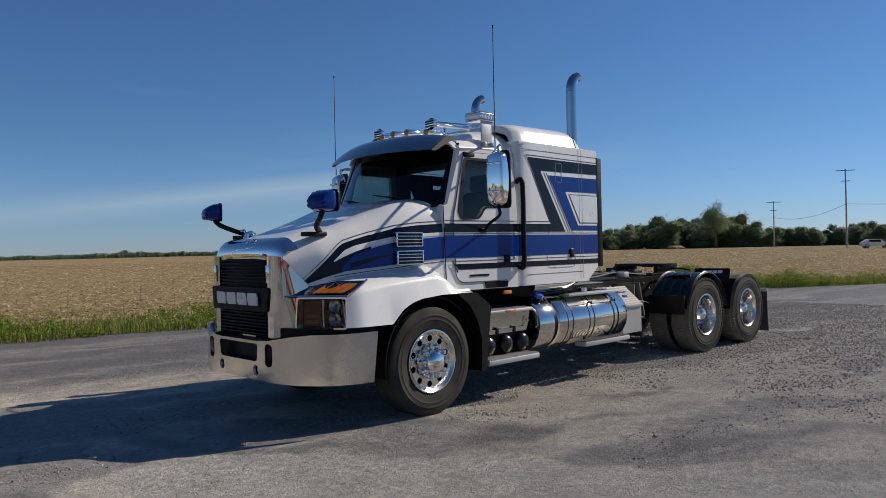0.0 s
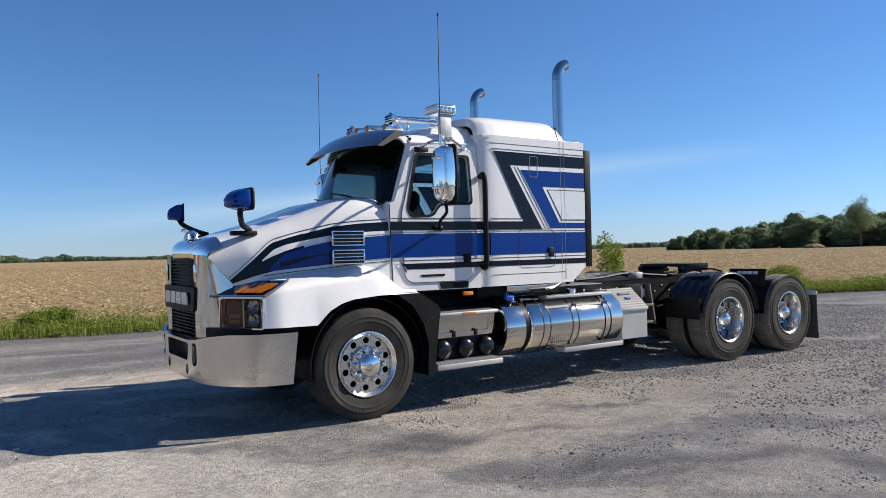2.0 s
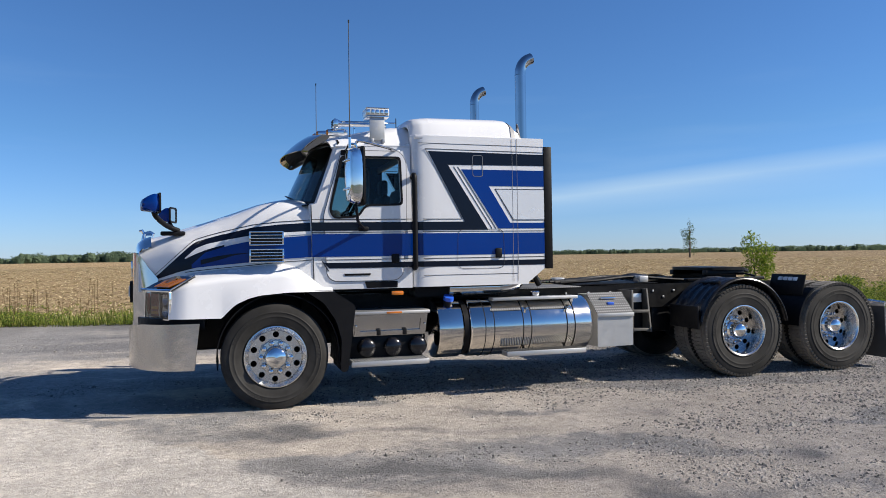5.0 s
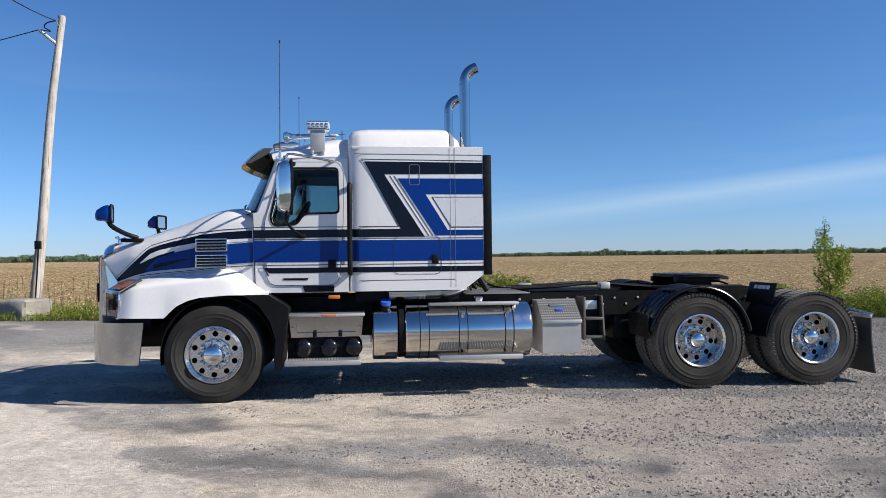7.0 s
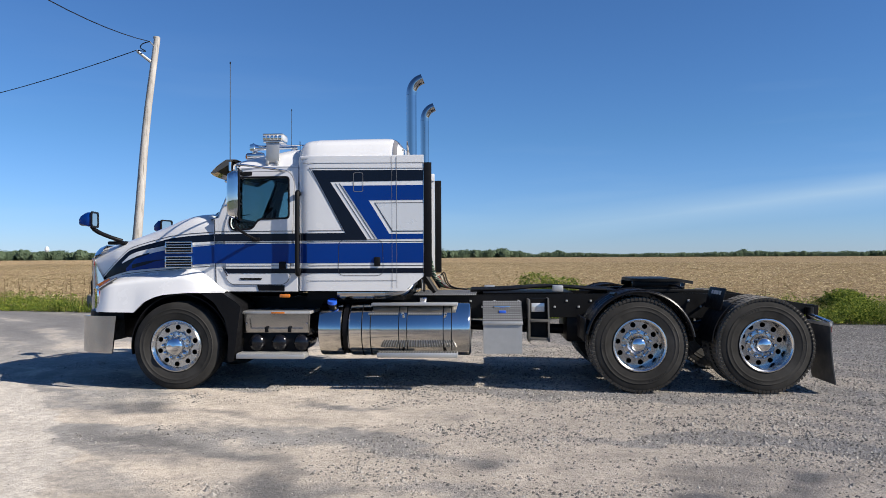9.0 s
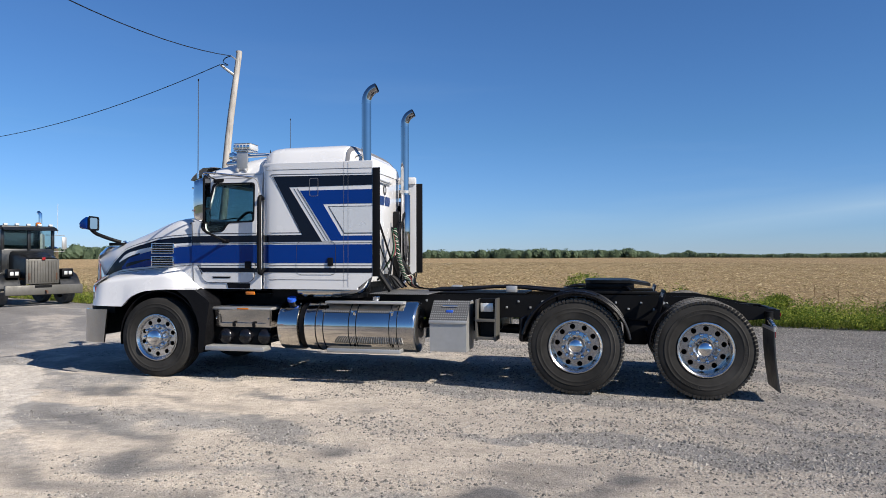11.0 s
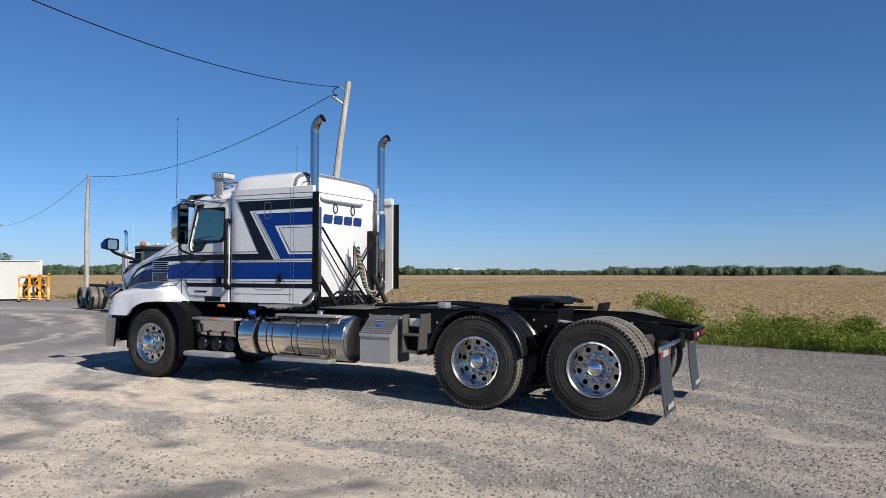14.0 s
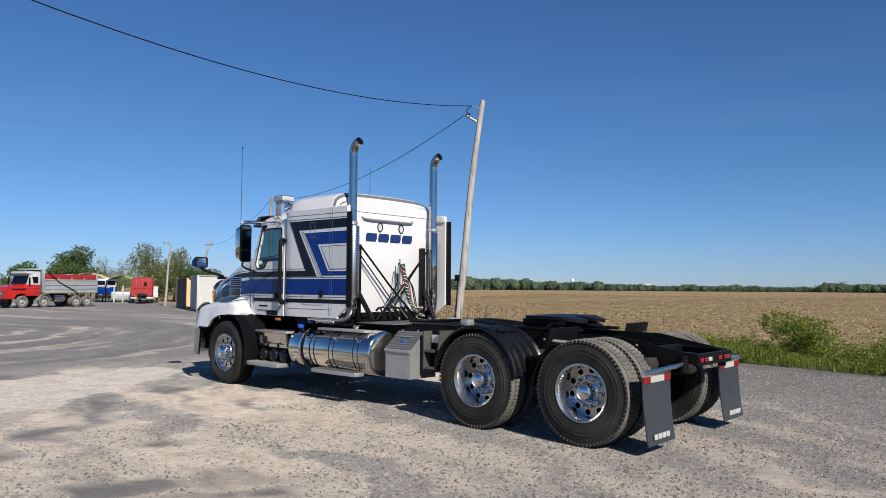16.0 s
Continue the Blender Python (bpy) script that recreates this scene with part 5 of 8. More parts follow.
def build_fenders():
    for s in (-1, 1):
        rows = []
        for x in np.concatenate([np.linspace(-0.93, -0.48, 9), np.linspace(-0.46, -0.1, 14), np.linspace(-0.05, 0.53, 14)]):
            zj, zl = along(x, FEND_TOP), along(x, FEND_LOW)
            yj = along(min(x, 0.34), HOOD_W) - 0.03
            flare = 0.012 * math.exp(-((zl - 0.95) / 0.2) ** 2)
            fb = along(x, [(-0.93, -0.05), (-0.8, 0.0), (0.3, 0.0), (0.53, -0.02)])
            fold = max(zl + 0.012, zj - 0.105)
            row = [(yj, zj), (yj + 0.05, zj - 0.006), (0.99 + fb, max(fold + 0.012, zj - 0.062)), (1.045 + fb, max(fold + 0.006, zj - 0.090)), (1.062 + fb, fold), (1.070 + fb, max(zl + 0.008, fold - 0.025)), (1.088 + fb, max(zl + 0.006, (fold + zl) / 2)), (1.105 + fb + flare, zl), (1.075 + fb, zl + 0.004), (1.05 + fb, zl + 0.03)]
            rows.append([(x, s * y, z) for y, z in row])
        f = part("fender", thick(loft(bmesh.new(), rows), 0.008), WHITE, truck, "white flared front fender")
        # wheel well liner
        rows = []
        for a in np.linspace(-10, 190, 22):
            c, q = math.cos(radians(a)), math.sin(radians(a))
            rows.append([(0.03 + 0.56 * c, s * y, 0.49 + 0.575 * q) for y in (0.50, 0.8, 1.06)])
        part("wheel_well", thick(loft(bmesh.new(), rows), 0.01), BLACK, f, "black plastic wheel well")
        guard = soften([(0.28, 1.078), (0.53, 1.078), (0.70, 0.965), (0.735, 0.93), (0.69, 0.60), (0.655, 0.32), (0.585, 0.32), (0.60, 0.62), (0.55, 0.80), (0.44, 0.97)], 0.03)
        part("splash_guard", plate(guard, (), lambda u, v, w: (u, s * (0.62 + w), v), 0.51), BLACK, f, "black plastic splash guard")


build_fenders()


def build_bumper():
    path = [(-0.66, -1.115), (-0.80, -1.10), (-0.95, -1.05), (-1.08, -0.95), (-1.19, -0.80), (-1.265, -0.63), (-1.295, -0.50), (-1.30, -0.25), (-1.30, 0.0)]
    path = [tuple(p) for p in [(v.x, v.y) for v in curve_pts([(x, y, 0) for x, y in path], 4)]]
    lengths = [0.0]
    for a, b in zip(path, path[1:]):
        lengths.append(lengths[-1] + math.hypot(b[0] - a[0], b[1] - a[1]))
    total = lengths[-1]

    def put(u, v, w):
        """u along the bar from the middle, v up, w inwards."""
        k = total - abs(u)
        x = float(np.interp(k, lengths, [p[0] for p in path]))
        y = float(np.interp(k, lengths, [p[1] for p in path]))
        x2, y2 = float(np.interp(min(total, k + 0.01), lengths, [p[0] for p in path])), float(np.interp(min(total, k + 0.01), lengths, [p[1] for p in path]))
        x1, y1 = float(np.interp(max(0, k - 0.01), lengths, [p[0] for p in path])), float(np.interp(max(0, k - 0.01), lengths, [p[1] for p in path]))
        t = Vector((x2 - x1, y2 - y1)).normalized()
        sg = 1 if u <= 0 else -1
        lean = 0.0
        return (x - t.y * (w + lean), sg * (y + t.x * (w + lean)), v)

    e = total
    outline = [(-e, 0.825), (-e * 0.62, 0.82), (-0.72, 0.80), (-0.5, 0.762), (-0.3, 0.75), (0.3, 0.75), (0.5, 0.762), (0.72, 0.80), (e * 0.62, 0.82), (e, 0.825), (e - 0.05, 0.41), (e * 0.62, 0.41), (0.75, 0.41), (0.4, 0.42), (-0.4, 0.42), (-0.75, 0.41), (-e * 0.62, 0.41), (-e + 0.05, 0.41)]
    holes = [soften([(-0.34, 0.725), (0.34, 0.725), (0.32, 0.575), (-0.32, 0.575)], 0.035), rounded(0.45, 0.55, 0.545, 0.735, 0.04), rounded(-0.55, -0.45, 0.545, 0.735, 0.04), circle(0.30, 0.50, 0.045), circle(-0.30, 0.50, 0.045)]
    bm = fill(outline, holes)
    for u in np.linspace(-e, e, 43)[1:-1]:
        bmesh.ops.bisect_plane(bm, geom=[*bm.verts, *bm.edges, *bm.faces], plane_co=(u, 0, 0), plane_no=(1, 0, 0))
    for v in (0.46, 0.52, 0.6, 0.7):
        bmesh.ops.bisect_plane(bm, geom=[*bm.verts, *bm.edges, *bm.faces], plane_co=(0, v, 0), plane_no=(0, 1, 0))
    r = bmesh.ops.extrude_face_region(bm, geom=list(bm.faces))
    for g in r["geom"]:
        if isinstance(g, bmesh.types.BMVert):
            g.co.z = 0.025
    for v in bm.verts:
        v.co = put(*v.co)
    b = part("bumper", bm, BUMPER, truck, "wide polished wraparound chrome bumper")
    # black box added behind the holes, in place of the shade there
    part("bumper_backing", boxed(-1.235, -1.20, -0.60, 0.60, 0.44, 0.755), BLACK, b, "black backing for the shade in the bumper openings")
    for s in (-1, 1):
        part("fog_lamp", lathed([(-1.29, 0.036), (-1.285, 0.03), (-1.27, 0.005)], 16, "x", (0, s * 0.30, 0.50)), CLEARL, b)
    part("tow_badge", boxed(-1.312, -1.296, -0.055, 0.055, 0.468, 0.54, 0.006), BLACK, b, "small black square badge")
    part("tow_badge_bar", boxed(-1.318, -1.31, -0.035, 0.035, 0.49, 0.505, 0.003), CHROME, b)
    # solid black plate fills the gap, standing for its shade
    part("gap_shade_plate", plate([(-1.235, -0.55), (-1.18, -0.72), (-1.06, -0.90), (-0.92, -1.01), (-0.62, -1.05), (-0.62, 1.05), (-0.92, 1.01), (-1.06, 0.90), (-1.18, 0.72), (-1.235, 0.55)], (), lambda u, v, w: (u, v, 0.775 + w), 0.09), BLACK, truck, "black plate for the shade in the gap above the bumper")


build_bumper()


# ---- cab ----
def cab_y(x, z):
    t = 0.885 + 0.085 * (x - 0.33)
    return t - 0.075 * max(0.0, z - 1.9)


def side_plate(name, outline, holes, material, parent, s, off, depth, label=""):
    return part(name, plate(outline, holes, lambda u, v, w: (u, s * (cab_y(u, v) + off + w), v), depth, (1.9,)), material, parent, label)


WINDOW = soften([(0.675, 2.365), (1.215, 2.360), (1.225, 1.915), (0.875, 1.908), (0.800, 1.80), (0.575, 1.785), (0.545, 1.85)], 0.04)
CAB_SIDE = [(0.41, 1.92), (0.345, 1.90), (0.36, 1.17), (0.45, 1.085), (1.33, 1.085), (1.33, 2.475), (0.625, 2.475)]
cab = part("cab", boxed(0.36, 1.32, -0.80, 0.80, 1.06, 1.20), BLACK, truck, "white cab with tinted windows")


def build_cab():
    for s in (-1, 1):
        side_plate("cab_side", CAB_SIDE, [WINDOW], WHITE, cab, s, -0.03, 0.03, "white cab side")
        door = [(0.475, 1.80), (0.50, 1.22), (0.56, 1.165), (1.17, 1.165), (1.235, 1.22), (1.275, 1.80), (1.285, 2.33), (1.23, 2.43), (0.66, 2.435)]
        d = side_plate("door", soften(door, 0.05), [WINDOW], WHITE, cab, s, 0.0015, 0.010, "white cab door with painted stripes")
        ring = soften([(0.645, 2.385), (1.235, 2.380), (1.245, 1.895), (0.885, 1.888), (0.812, 1.78), (0.565, 1.765), (0.522, 1.85)], 0.045)
        side_plate("window_seal", ring, [WINDOW], BLACK, d, s, 0.010, 0.006)
        g = side_plate("window_glass", soften([(0.655, 2.375), (1.225, 2.370), (1.235, 1.905), (0.88, 1.898), (0.806, 1.79), (0.570, 1.775), (0.535, 1.85)], 0.04), (), GLASS, d, s, -0.014, 0.004, "tinted side window")
        g.visible_shadow = False
        gap = [(0.469, 1.80), (0.494, 1.217), (0.557, 1.158), (1.173, 1.158), (1.241, 1.217), (1.282, 1.80), (1.292, 2.333), (1.234, 2.438), (0.656, 2.443)]
        side_plate("door_gap", soften(gap, 0.05), [soften(door, 0.05)], SEAM, cab, s, 0.0012, 0.003)
        part("door_handle", boxed(1.12, 1.20, s * (cab_y(1.16, 1.4) + 0.008), s * (cab_y(1.16, 1.4) + 0.035), 1.335, 1.42, 0.012), BLACK, d)
        # painted stripes
        for name, pts, m in (("stripe", [(0.36, 1.733), (1.335, 1.733), (1.335, 1.651), (0.36, 1.651)], NAVY), ("stripe", [(0.36, 1.620), (1.335, 1.620), (1.335, 1.401), (0.36, 1.401)], BLUE), ("stripe", [(0.47, 1.342), (1.335, 1.342), (1.335, 1.288), (0.52, 1.288)], NAVY), ("pinstripe", [(0.36, 1.638), (1.335, 1.638), (1.335, 1.632), (0.36, 1.632)], LINE), ("pinstripe", [(0.36, 1.764), (1.335, 1.764), (1.335, 1.757), (0.36, 1.757)], LINE), ("pinstripe", [(0.44, 1.374), (1.335, 1.374), (1.335, 1.368), (0.44, 1.368)], LINE), ("pinstripe", [(0.45, 1.36), (0.46, 1.36), (0.52, 1.262), (0.505, 1.262)], LINE)):
            side_plate(name, pts, (), m, d, s, 0.0125, 0.002)
        # vent below the door and step panel
        side_plate("vent", [(0.66, 1.235), (0.92, 1.235), (0.91, 1.215), (0.67, 1.215)], (), BLACK, cab, s, 0.012, 0.004)
        # no hollow here: a flat black plate paints the recess's shade
        side_plate("recess_shade", [(0.86, 1.155), (1.18, 1.155), (1.18, 1.092), (0.88, 1.092)], (), BLACK, cab, s, 0.0, 0.006, "flat black patch for the shade of the step recess")
        side_plate("seam", [(0.352, 1.90), (0.360, 1.90), (0.380, 1.18), (0.462, 1.10), (0.45, 1.095), (0.370, 1.175)], (), LINE, cab, s, 0.001, 0.003)
        # A-pillar
        a = [(0.415, s * 0.862, 1.91), (0.49, s * 0.852, 2.12), (0.57, s * 0.838, 2.34), (0.625, s * 0.828, 2.49)]
        part("a_pillar", tubed(a, [0.028, 0.026, 0.028, 0.035], 10), WHITE, cab)
        # amber side marker
        part("side_marker", boxed(1.12, 1.24, s * 0.93, s * 0.96, 1.015, 1.055, 0.008), AMBER, cab)
        # grab handle behind the door
        part("grab_handle", tubed(curve_pts([(1.345, s * 0.96, 2.17), (1.345, s * 1.02, 2.19), (1.345, s * 1.045, 2.11), (1.345, s * 1.045, 1.7), (1.345, s * 1.045, 1.36), (1.345, s * 1.02, 1.28), (1.345, s * 0.96, 1.30)], 4), 0.026, 12), BLACK, cab, "long black grab handle")
    # windscreen, bowed forward in the middle
    def ws(y, t):
        k = 1 - (y / 0.86) ** 2
        return Vector((0.395 + 0.243 * t - 0.23 * k + 0.03 * t * k, y * (1 - 0.035 * t), 1.93 + 0.60 * t + 0.03 * k * (1 - t)))

    ys = np.linspace(-0.84, 0.84, 25)
    g = part("windscreen", thick(loft(bmesh.new(), [[ws(y, t) for t in np.linspace(0.0, 1.0, 7)] for y in ys]), 0.006), SCREEN, cab, "tinted bowed windscreen")
    g.visible_shadow = False
    for t0, t1, name in ((-0.08, 0.015, "screen_seal"), (0.975, 1.03, "screen_seal")):
        part(name, thick(loft(bmesh.new(), [[ws(y, t) + Vector((-0.006, 0, 0)) for t in (t0, t1)] for y in ys]), 0.012), BLACK, cab)
    for s in (-1, 1):
        part("screen_seal", thick(loft(bmesh.new(), [[ws(s * y, t) + Vector((-0.006, 0, 0)) for y in (0.80, 0.87)] for t in np.linspace(0, 1, 8)]), 0.012), BLACK, cab)
    for y0, y1 in ((-0.55, -0.05), (0.1, 0.6)):
        p, q = ws(y0, 0.02) + Vector((-0.03, 0, 0)), ws(y1, 0.16) + Vector((-0.03, 0, 0))
        part("wiper", tubed([p, (p + q) / 2 + Vector((-0.012, 0, 0.01)), q], [0.012, 0.009, 0.006], 6), BLACK, cab)
    # cowl and firewall below the screen
    part("firewall", boxed(0.34, 0.40, -0.84, 0.84, 1.1, 1.93), BLACK, cab)
    for s in (-1, 1):
        part("cowl_side", boxed(0.335, 0.42, s * 0.70, s * 0.868, 1.55, 1.925, 0.03), WHITE, cab)
    rows = [[(0.30 - 0.15 * (1 - (y / 0.86) ** 2), y, 1.90 + 0.03 * (1 - (y / 0.86) ** 2)), (0.38, y, 1.925)] for y in ys]
    part("cowl_panel", thick(loft(bmesh.new(), rows), 0.01), BLACK, cab)
    # domed roof
    rows = []
    for x in np.linspace(0.56, 1.36, 18):
        t = (x - 0.56) / 0.80
        crown = 0.11 + 0.17 * min(1, t * 1.25) ** 0.7
        row = []
        for a in np.linspace(-1, 1, 31):
            y = a * (0.858 + 0.03 * t)
            bow = 0.05 * (1 - t) * (1 - a * a)
            row.append((x - bow * 2.2 * max(0, 1 - t * 4), y, 2.47 + crown * (1 - abs(a) ** 4.5) ** 0.6))
        rows.append(row)
    part("cab_roof", thick(loft(bmesh.new(), rows), 0.02), WHITE, cab, "white domed cab roof")
    part("rain_gutter", tubed([(0.60, -0.868, 2.475), (1.0, -0.885, 2.49), (1.33, -0.90, 2.49)], 0.014, 8), WHITE, cab)
    part("rain_gutter", tubed([(0.60, 0.868, 2.475), (1.0, 0.885, 2.49), (1.33, 0.90, 2.49)], 0.014, 8), WHITE, cab)
    # sun visor: a bowed sheet sloping forward from the roof edge
    rows = []
    for a in np.linspace(-1, 1, 33):
        k = 1 - a * a
        tip = Vector((0.285 - 0.15 * k, a * 0.815, 2.440 + 0.012 * k))
        back = Vector((0.475 - 0.13 * k, a * 0.84, 2.585 + 0.052 * (1 - abs(a) ** 3)))
        row = [tip + Vector((0.010, 0, -0.004)), tip]
        for q in (0.25, 0.5, 0.75):
            row.append(tip.lerp(back, q) + Vector((-0.006, 0, 0.012)) * (1 - (2 * q - 1) ** 2))
        rows.append(row + [back, back + Vector((0.10, 0, 0.004))])
    v = part("sun_visor", thick(loft(bmesh.new(), rows), 0.006), STACK, cab, "polished steel sun visor")
    # added black sheet: darkens the bare steel underside, which would mirror the field
    under_rows = [[p + Vector((0.010, 0, -0.012)) for p in row[2:6]] for row in rows]
    part("visor_dark_sheet", thick(loft(bmesh.new(), under_rows), 0.003), BLACK, v, "added black sheet that darkens the underside of the visor")
    for s in (-1, 1):
        end = soften([(0.285, 2.437), (0.475, 2.588), (0.555, 2.582), (0.52, 2.535), (0.33, 2.43)], 0.010)
        part("visor_end", plate(end, (), lambda u, w2, w: (u, s * (0.818 + 0.12 * (u - 0.285) - w), w2), 0.006), DULLSTEEL, v)
    # interior
    i = part("dashboard", boxed(0.40, 0.66, -0.80, 0.80, 1.62, 1.86, 0.04), BLACK, cab, "dark cab interior")
    part("steering_wheel", lathed([(0.02 * math.cos(q), 0.215 + 0.016 * math.sin(q)) for q in np.linspace(0, math.tau, 9)[:-1]], 28, "x", (0, 0, 0), True), BLACK, i, "", Matrix.Translation((0.80, -0.42, 1.86)) @ Matrix.Rotation(radians(28), 4, "Y"))
    part("steering_column", tubed([(0.66, -0.42, 1.78), (0.80, -0.42, 1.86)], 0.035, 8), BLACK, i)
    for y in (-0.45, 0.45):
        seat = part("seat", boxed(0.95, 1.40, y - 0.24, y + 0.24, 1.45, 1.60, 0.04), SEAT, cab, "dark cloth driver seat")
        part("seat_back", boxed(1.27, 1.40, y - 0.23, y + 0.23, 1.58, 2.10, 0.05), SEAT, seat)
        part("head_rest", boxed(1.30, 1.38, y - 0.13, y + 0.13, 2.10, 2.28, 0.03), SEAT, seat)
    for s in (-1, 1):
        part("rear_pillar", boxed(1.295, 1.345, s * 0.84, s * 0.905, 1.09, 2.52, 0.01), WHITE, cab)
        part("pillar_lining", boxed(1.25, 1.40, s * 0.76, s * 0.835, 1.09, 2.48), SEAT, cab)
    part("floor_panel", boxed(0.40, 1.40, -0.86, 0.86, 1.18, 1.22), BLACK, cab)
    part("head_lining", boxed(0.70, 1.38, -0.80, 0.80, 2.47, 2.49), SEAT, cab)


build_cab()


# ---- sleeper ----
SW = 0.99
sleeper = part("sleeper", boxed(1.40, 2.54, -0.93, 0.93, 1.10, 1.16), BLACK, truck, "white sleeper box with blue and black stripes")


def sleeper_plate(name, pts, material, parent, s, off, depth, label=""):
    return part(name, plate(pts, (), lambda u, v, w: (u, s * (SW + off + w), v), depth), material, parent, label)


SLEEPER_FRONT = ((2.56, -0.99), (1.56, -0.99), (1.46, -0.986), (1.39, -0.972), (1.36, -0.955), (1.345, -0.935), (1.337, -0.90))


def build_sleeper():
    # body shell, rounded front corners
    section = []
    for x, y in SLEEPER_FRONT:
        section.append((x, y))
    rows = [[(x, y, z) for x, y in section] for z in (1.09, 1.5, 2.0, 2.5, 2.59)]
    for s in (-1, 1):
        part("sleeper_side", thick(loft(bmesh.new(), [[(x, -s * y, z) for x, y, z in r] for r in rows]), 0.03), WHITE, sleeper, "white sleeper side panel")
        # rear extender panel, cut off below
        ext = [(2.56, 2.59), (2.745, 2.59), (2.745, 1.25), (2.56, 1.11)]
        e = part("side_extender", plate(ext, (), lambda u, v, w: (u, s * (SW - w), v), 0.035), WHITE, sleeper, "white side extender behind the sleeper")
        part("rubber_edge", boxed(2.747, 2.835, s * (SW - 0.012), s * (SW + 0.006), 1.245, 2.51, 0.004), BLACK, e, "black rubber edge strip")
        part("extender_cap", boxed(2.50, 2.745, s * (SW - 0.06), s * (SW - 0.036), 2.50, 2.60, 0.006), WHITE, e)
        for x in (2.395, 2.447):
            sleeper_plate("seam", [(x - 0.002, 2.58), (x + 0.002, 2.58), (x + 0.002, 1.12), (x - 0.002, 1.12)], SEAM, sleeper, s, 0.0035, 0.0005)
        R = 2.744
        deco = (
            ("stripe", NAVY, [(1.500, 2.436), (R, 2.426), (R, 2.310), (1.705, 2.303), (2.125, 1.651), (1.44, 1.651), (1.44, 1.733), (1.872, 1.735)]),
            ("stripe", BLUE, [(1.845, 2.260), (R, 2.260), (R, 2.096), (2.135, 2.096), (2.365, 1.722), (R, 1.722), (R, 1.664), (2.235, 1.664)]),
            ("stripe", BLUE, [(1.44, 1.620), (R, 1.620), (R, 1.401), (1.44, 1.401)]),
            ("stripe", NAVY, [(1.44, 1.342), (R, 1.342), (R, 1.288), (1.44, 1.288)]),
            ("stripe", SILVER, [(2.215, 2.058), (R, 2.058), (R, 1.757), (2.405, 1.757)]),
            ("pinstripe", LINE, [(2.200, 2.068), (R, 2.068), (R, 2.062), (2.210, 2.062)]),
            ("pinstripe", LINE, [(2.200, 2.068), (2.208, 2.064), (2.402, 1.75), (2.394, 1.75)]),
            ("pinstripe", LINE, [(2.394, 1.752), (R, 1.752), (R, 1.746), (2.394, 1.746)]),
            ("pinstripe", LINE, [(1.468, 2.462), (R, 2.450), (R, 2.444), (1.478, 2.456)]),
            ("pinstripe", LINE, [(1.468, 2.462), (1.474, 2.458), (1.852, 1.764), (1.845, 1.764)]),
            ("pinstripe", LINE, [(1.44, 1.764), (1.852, 1.764), (1.852, 1.757), (1.44, 1.757)]),
            ("pinstripe", LINE, [(1.762, 2.285), (1.770, 2.285), (2.170, 1.664), (2.162, 1.664)]),
            ("pinstripe", LINE, [(1.805, 2.285), (1.813, 2.285), (2.212, 1.664), (2.204, 1.664)]),
            ("pinstripe", LINE, [(1.44, 1.641), (R, 1.641), (R, 1.635), (1.44, 1.635)]),
            ("pinstripe", LINE, [(1.44, 1.374), (R, 1.374), (R, 1.368), (1.44, 1.368)]),
            ("pinstripe", LINE, [(1.40, 2.517), (R, 2.509), (R, 2.505), (1.40, 2.513)]),
            ("pinstripe", LINE, [(1.44, 1.205), (2.44, 1.205), (2.44, 1.201), (1.44, 1.201)]),
        )
        for name, m, pts in deco:
            sleeper_plate(name, pts, m, sleeper, s, 0.0008 if m is not SILVER else 0.0012, 0.0022)
        # stripes round the front corner
        for z0, z1, m in ((1.651, 1.733, NAVY), (1.401, 1.620, BLUE), (1.288, 1.342, NAVY)):
            rows = [[(x - 0.002 * (x < 1.4), s * (0.003 - y), z) for x, y in SLEEPER_FRONT[1:]] for z in (z0, z1)]
            part("stripe", loft(bmesh.new(), rows), m, sleeper)
        # luggage door seam and latch, small vent flap above
        hatch = soften([(1.80, 1.66), (2.29, 1.66), (2.30, 1.26), (1.79, 1.26)], 0.07)
        inner = soften([(1.804, 1.656), (2.286, 1.656), (2.296, 1.264), (1.794, 1.264)], 0.068)
        part("hatch_seam", plate(hatch, [inner], lambda u, v, w: (u, s * (SW + 0.0032 + w), v), 0.001), LINE, sleeper)
        part("hatch_latch", boxed(2.195, 2.265, s * (SW + 0.002), s * (SW + 0.02), 1.365, 1.465, 0.01), BLACK, sleeper)
        part("vent_seam", plate(rounded(1.965, 2.075, 2.19, 2.405, 0.02), [rounded(1.970, 2.070, 2.195, 2.400, 0.018)], lambda u, v, w: (u, s * (SW + 0.0034 + w), v), 0.0012), SEAM, sleeper)
    # front bulkhead above the cab and the rear wall
    part("sleeper_front", boxed(1.345, 1.375, -0.90, 0.90, 2.40, 2.60), WHITE, sleeper)
    wall = part("sleeper_back", boxed(2.44, 2.50, -0.965, 0.965, 1.14, 2.60, 0.01), WHITE, sleeper, "white rear wall of the sleeper")
    # roof cap
    def cap(x, grow=0.0):
        rise = along(x, [(1.335, 0.17), (1.352, 0.225), (1.40, 0.258), (1.55, 0.272), (2.32, 0.280), (2.38, 0.272), (2.43, 0.235), (2.47, 0.18), (2.50, 0.155)])
        w = along(x, [(1.335, 0.90), (1.45, 0.955), (1.6, 0.97), (2.40, 0.965), (2.56, 0.955)])
        return [(x, a * (w + grow), 2.565 + grow + rise * (1 - abs(a) ** 9) ** 0.5 * (0.9 + 0.1 * (1 - a * a))) for a in np.linspace(-1, 1, 41)]

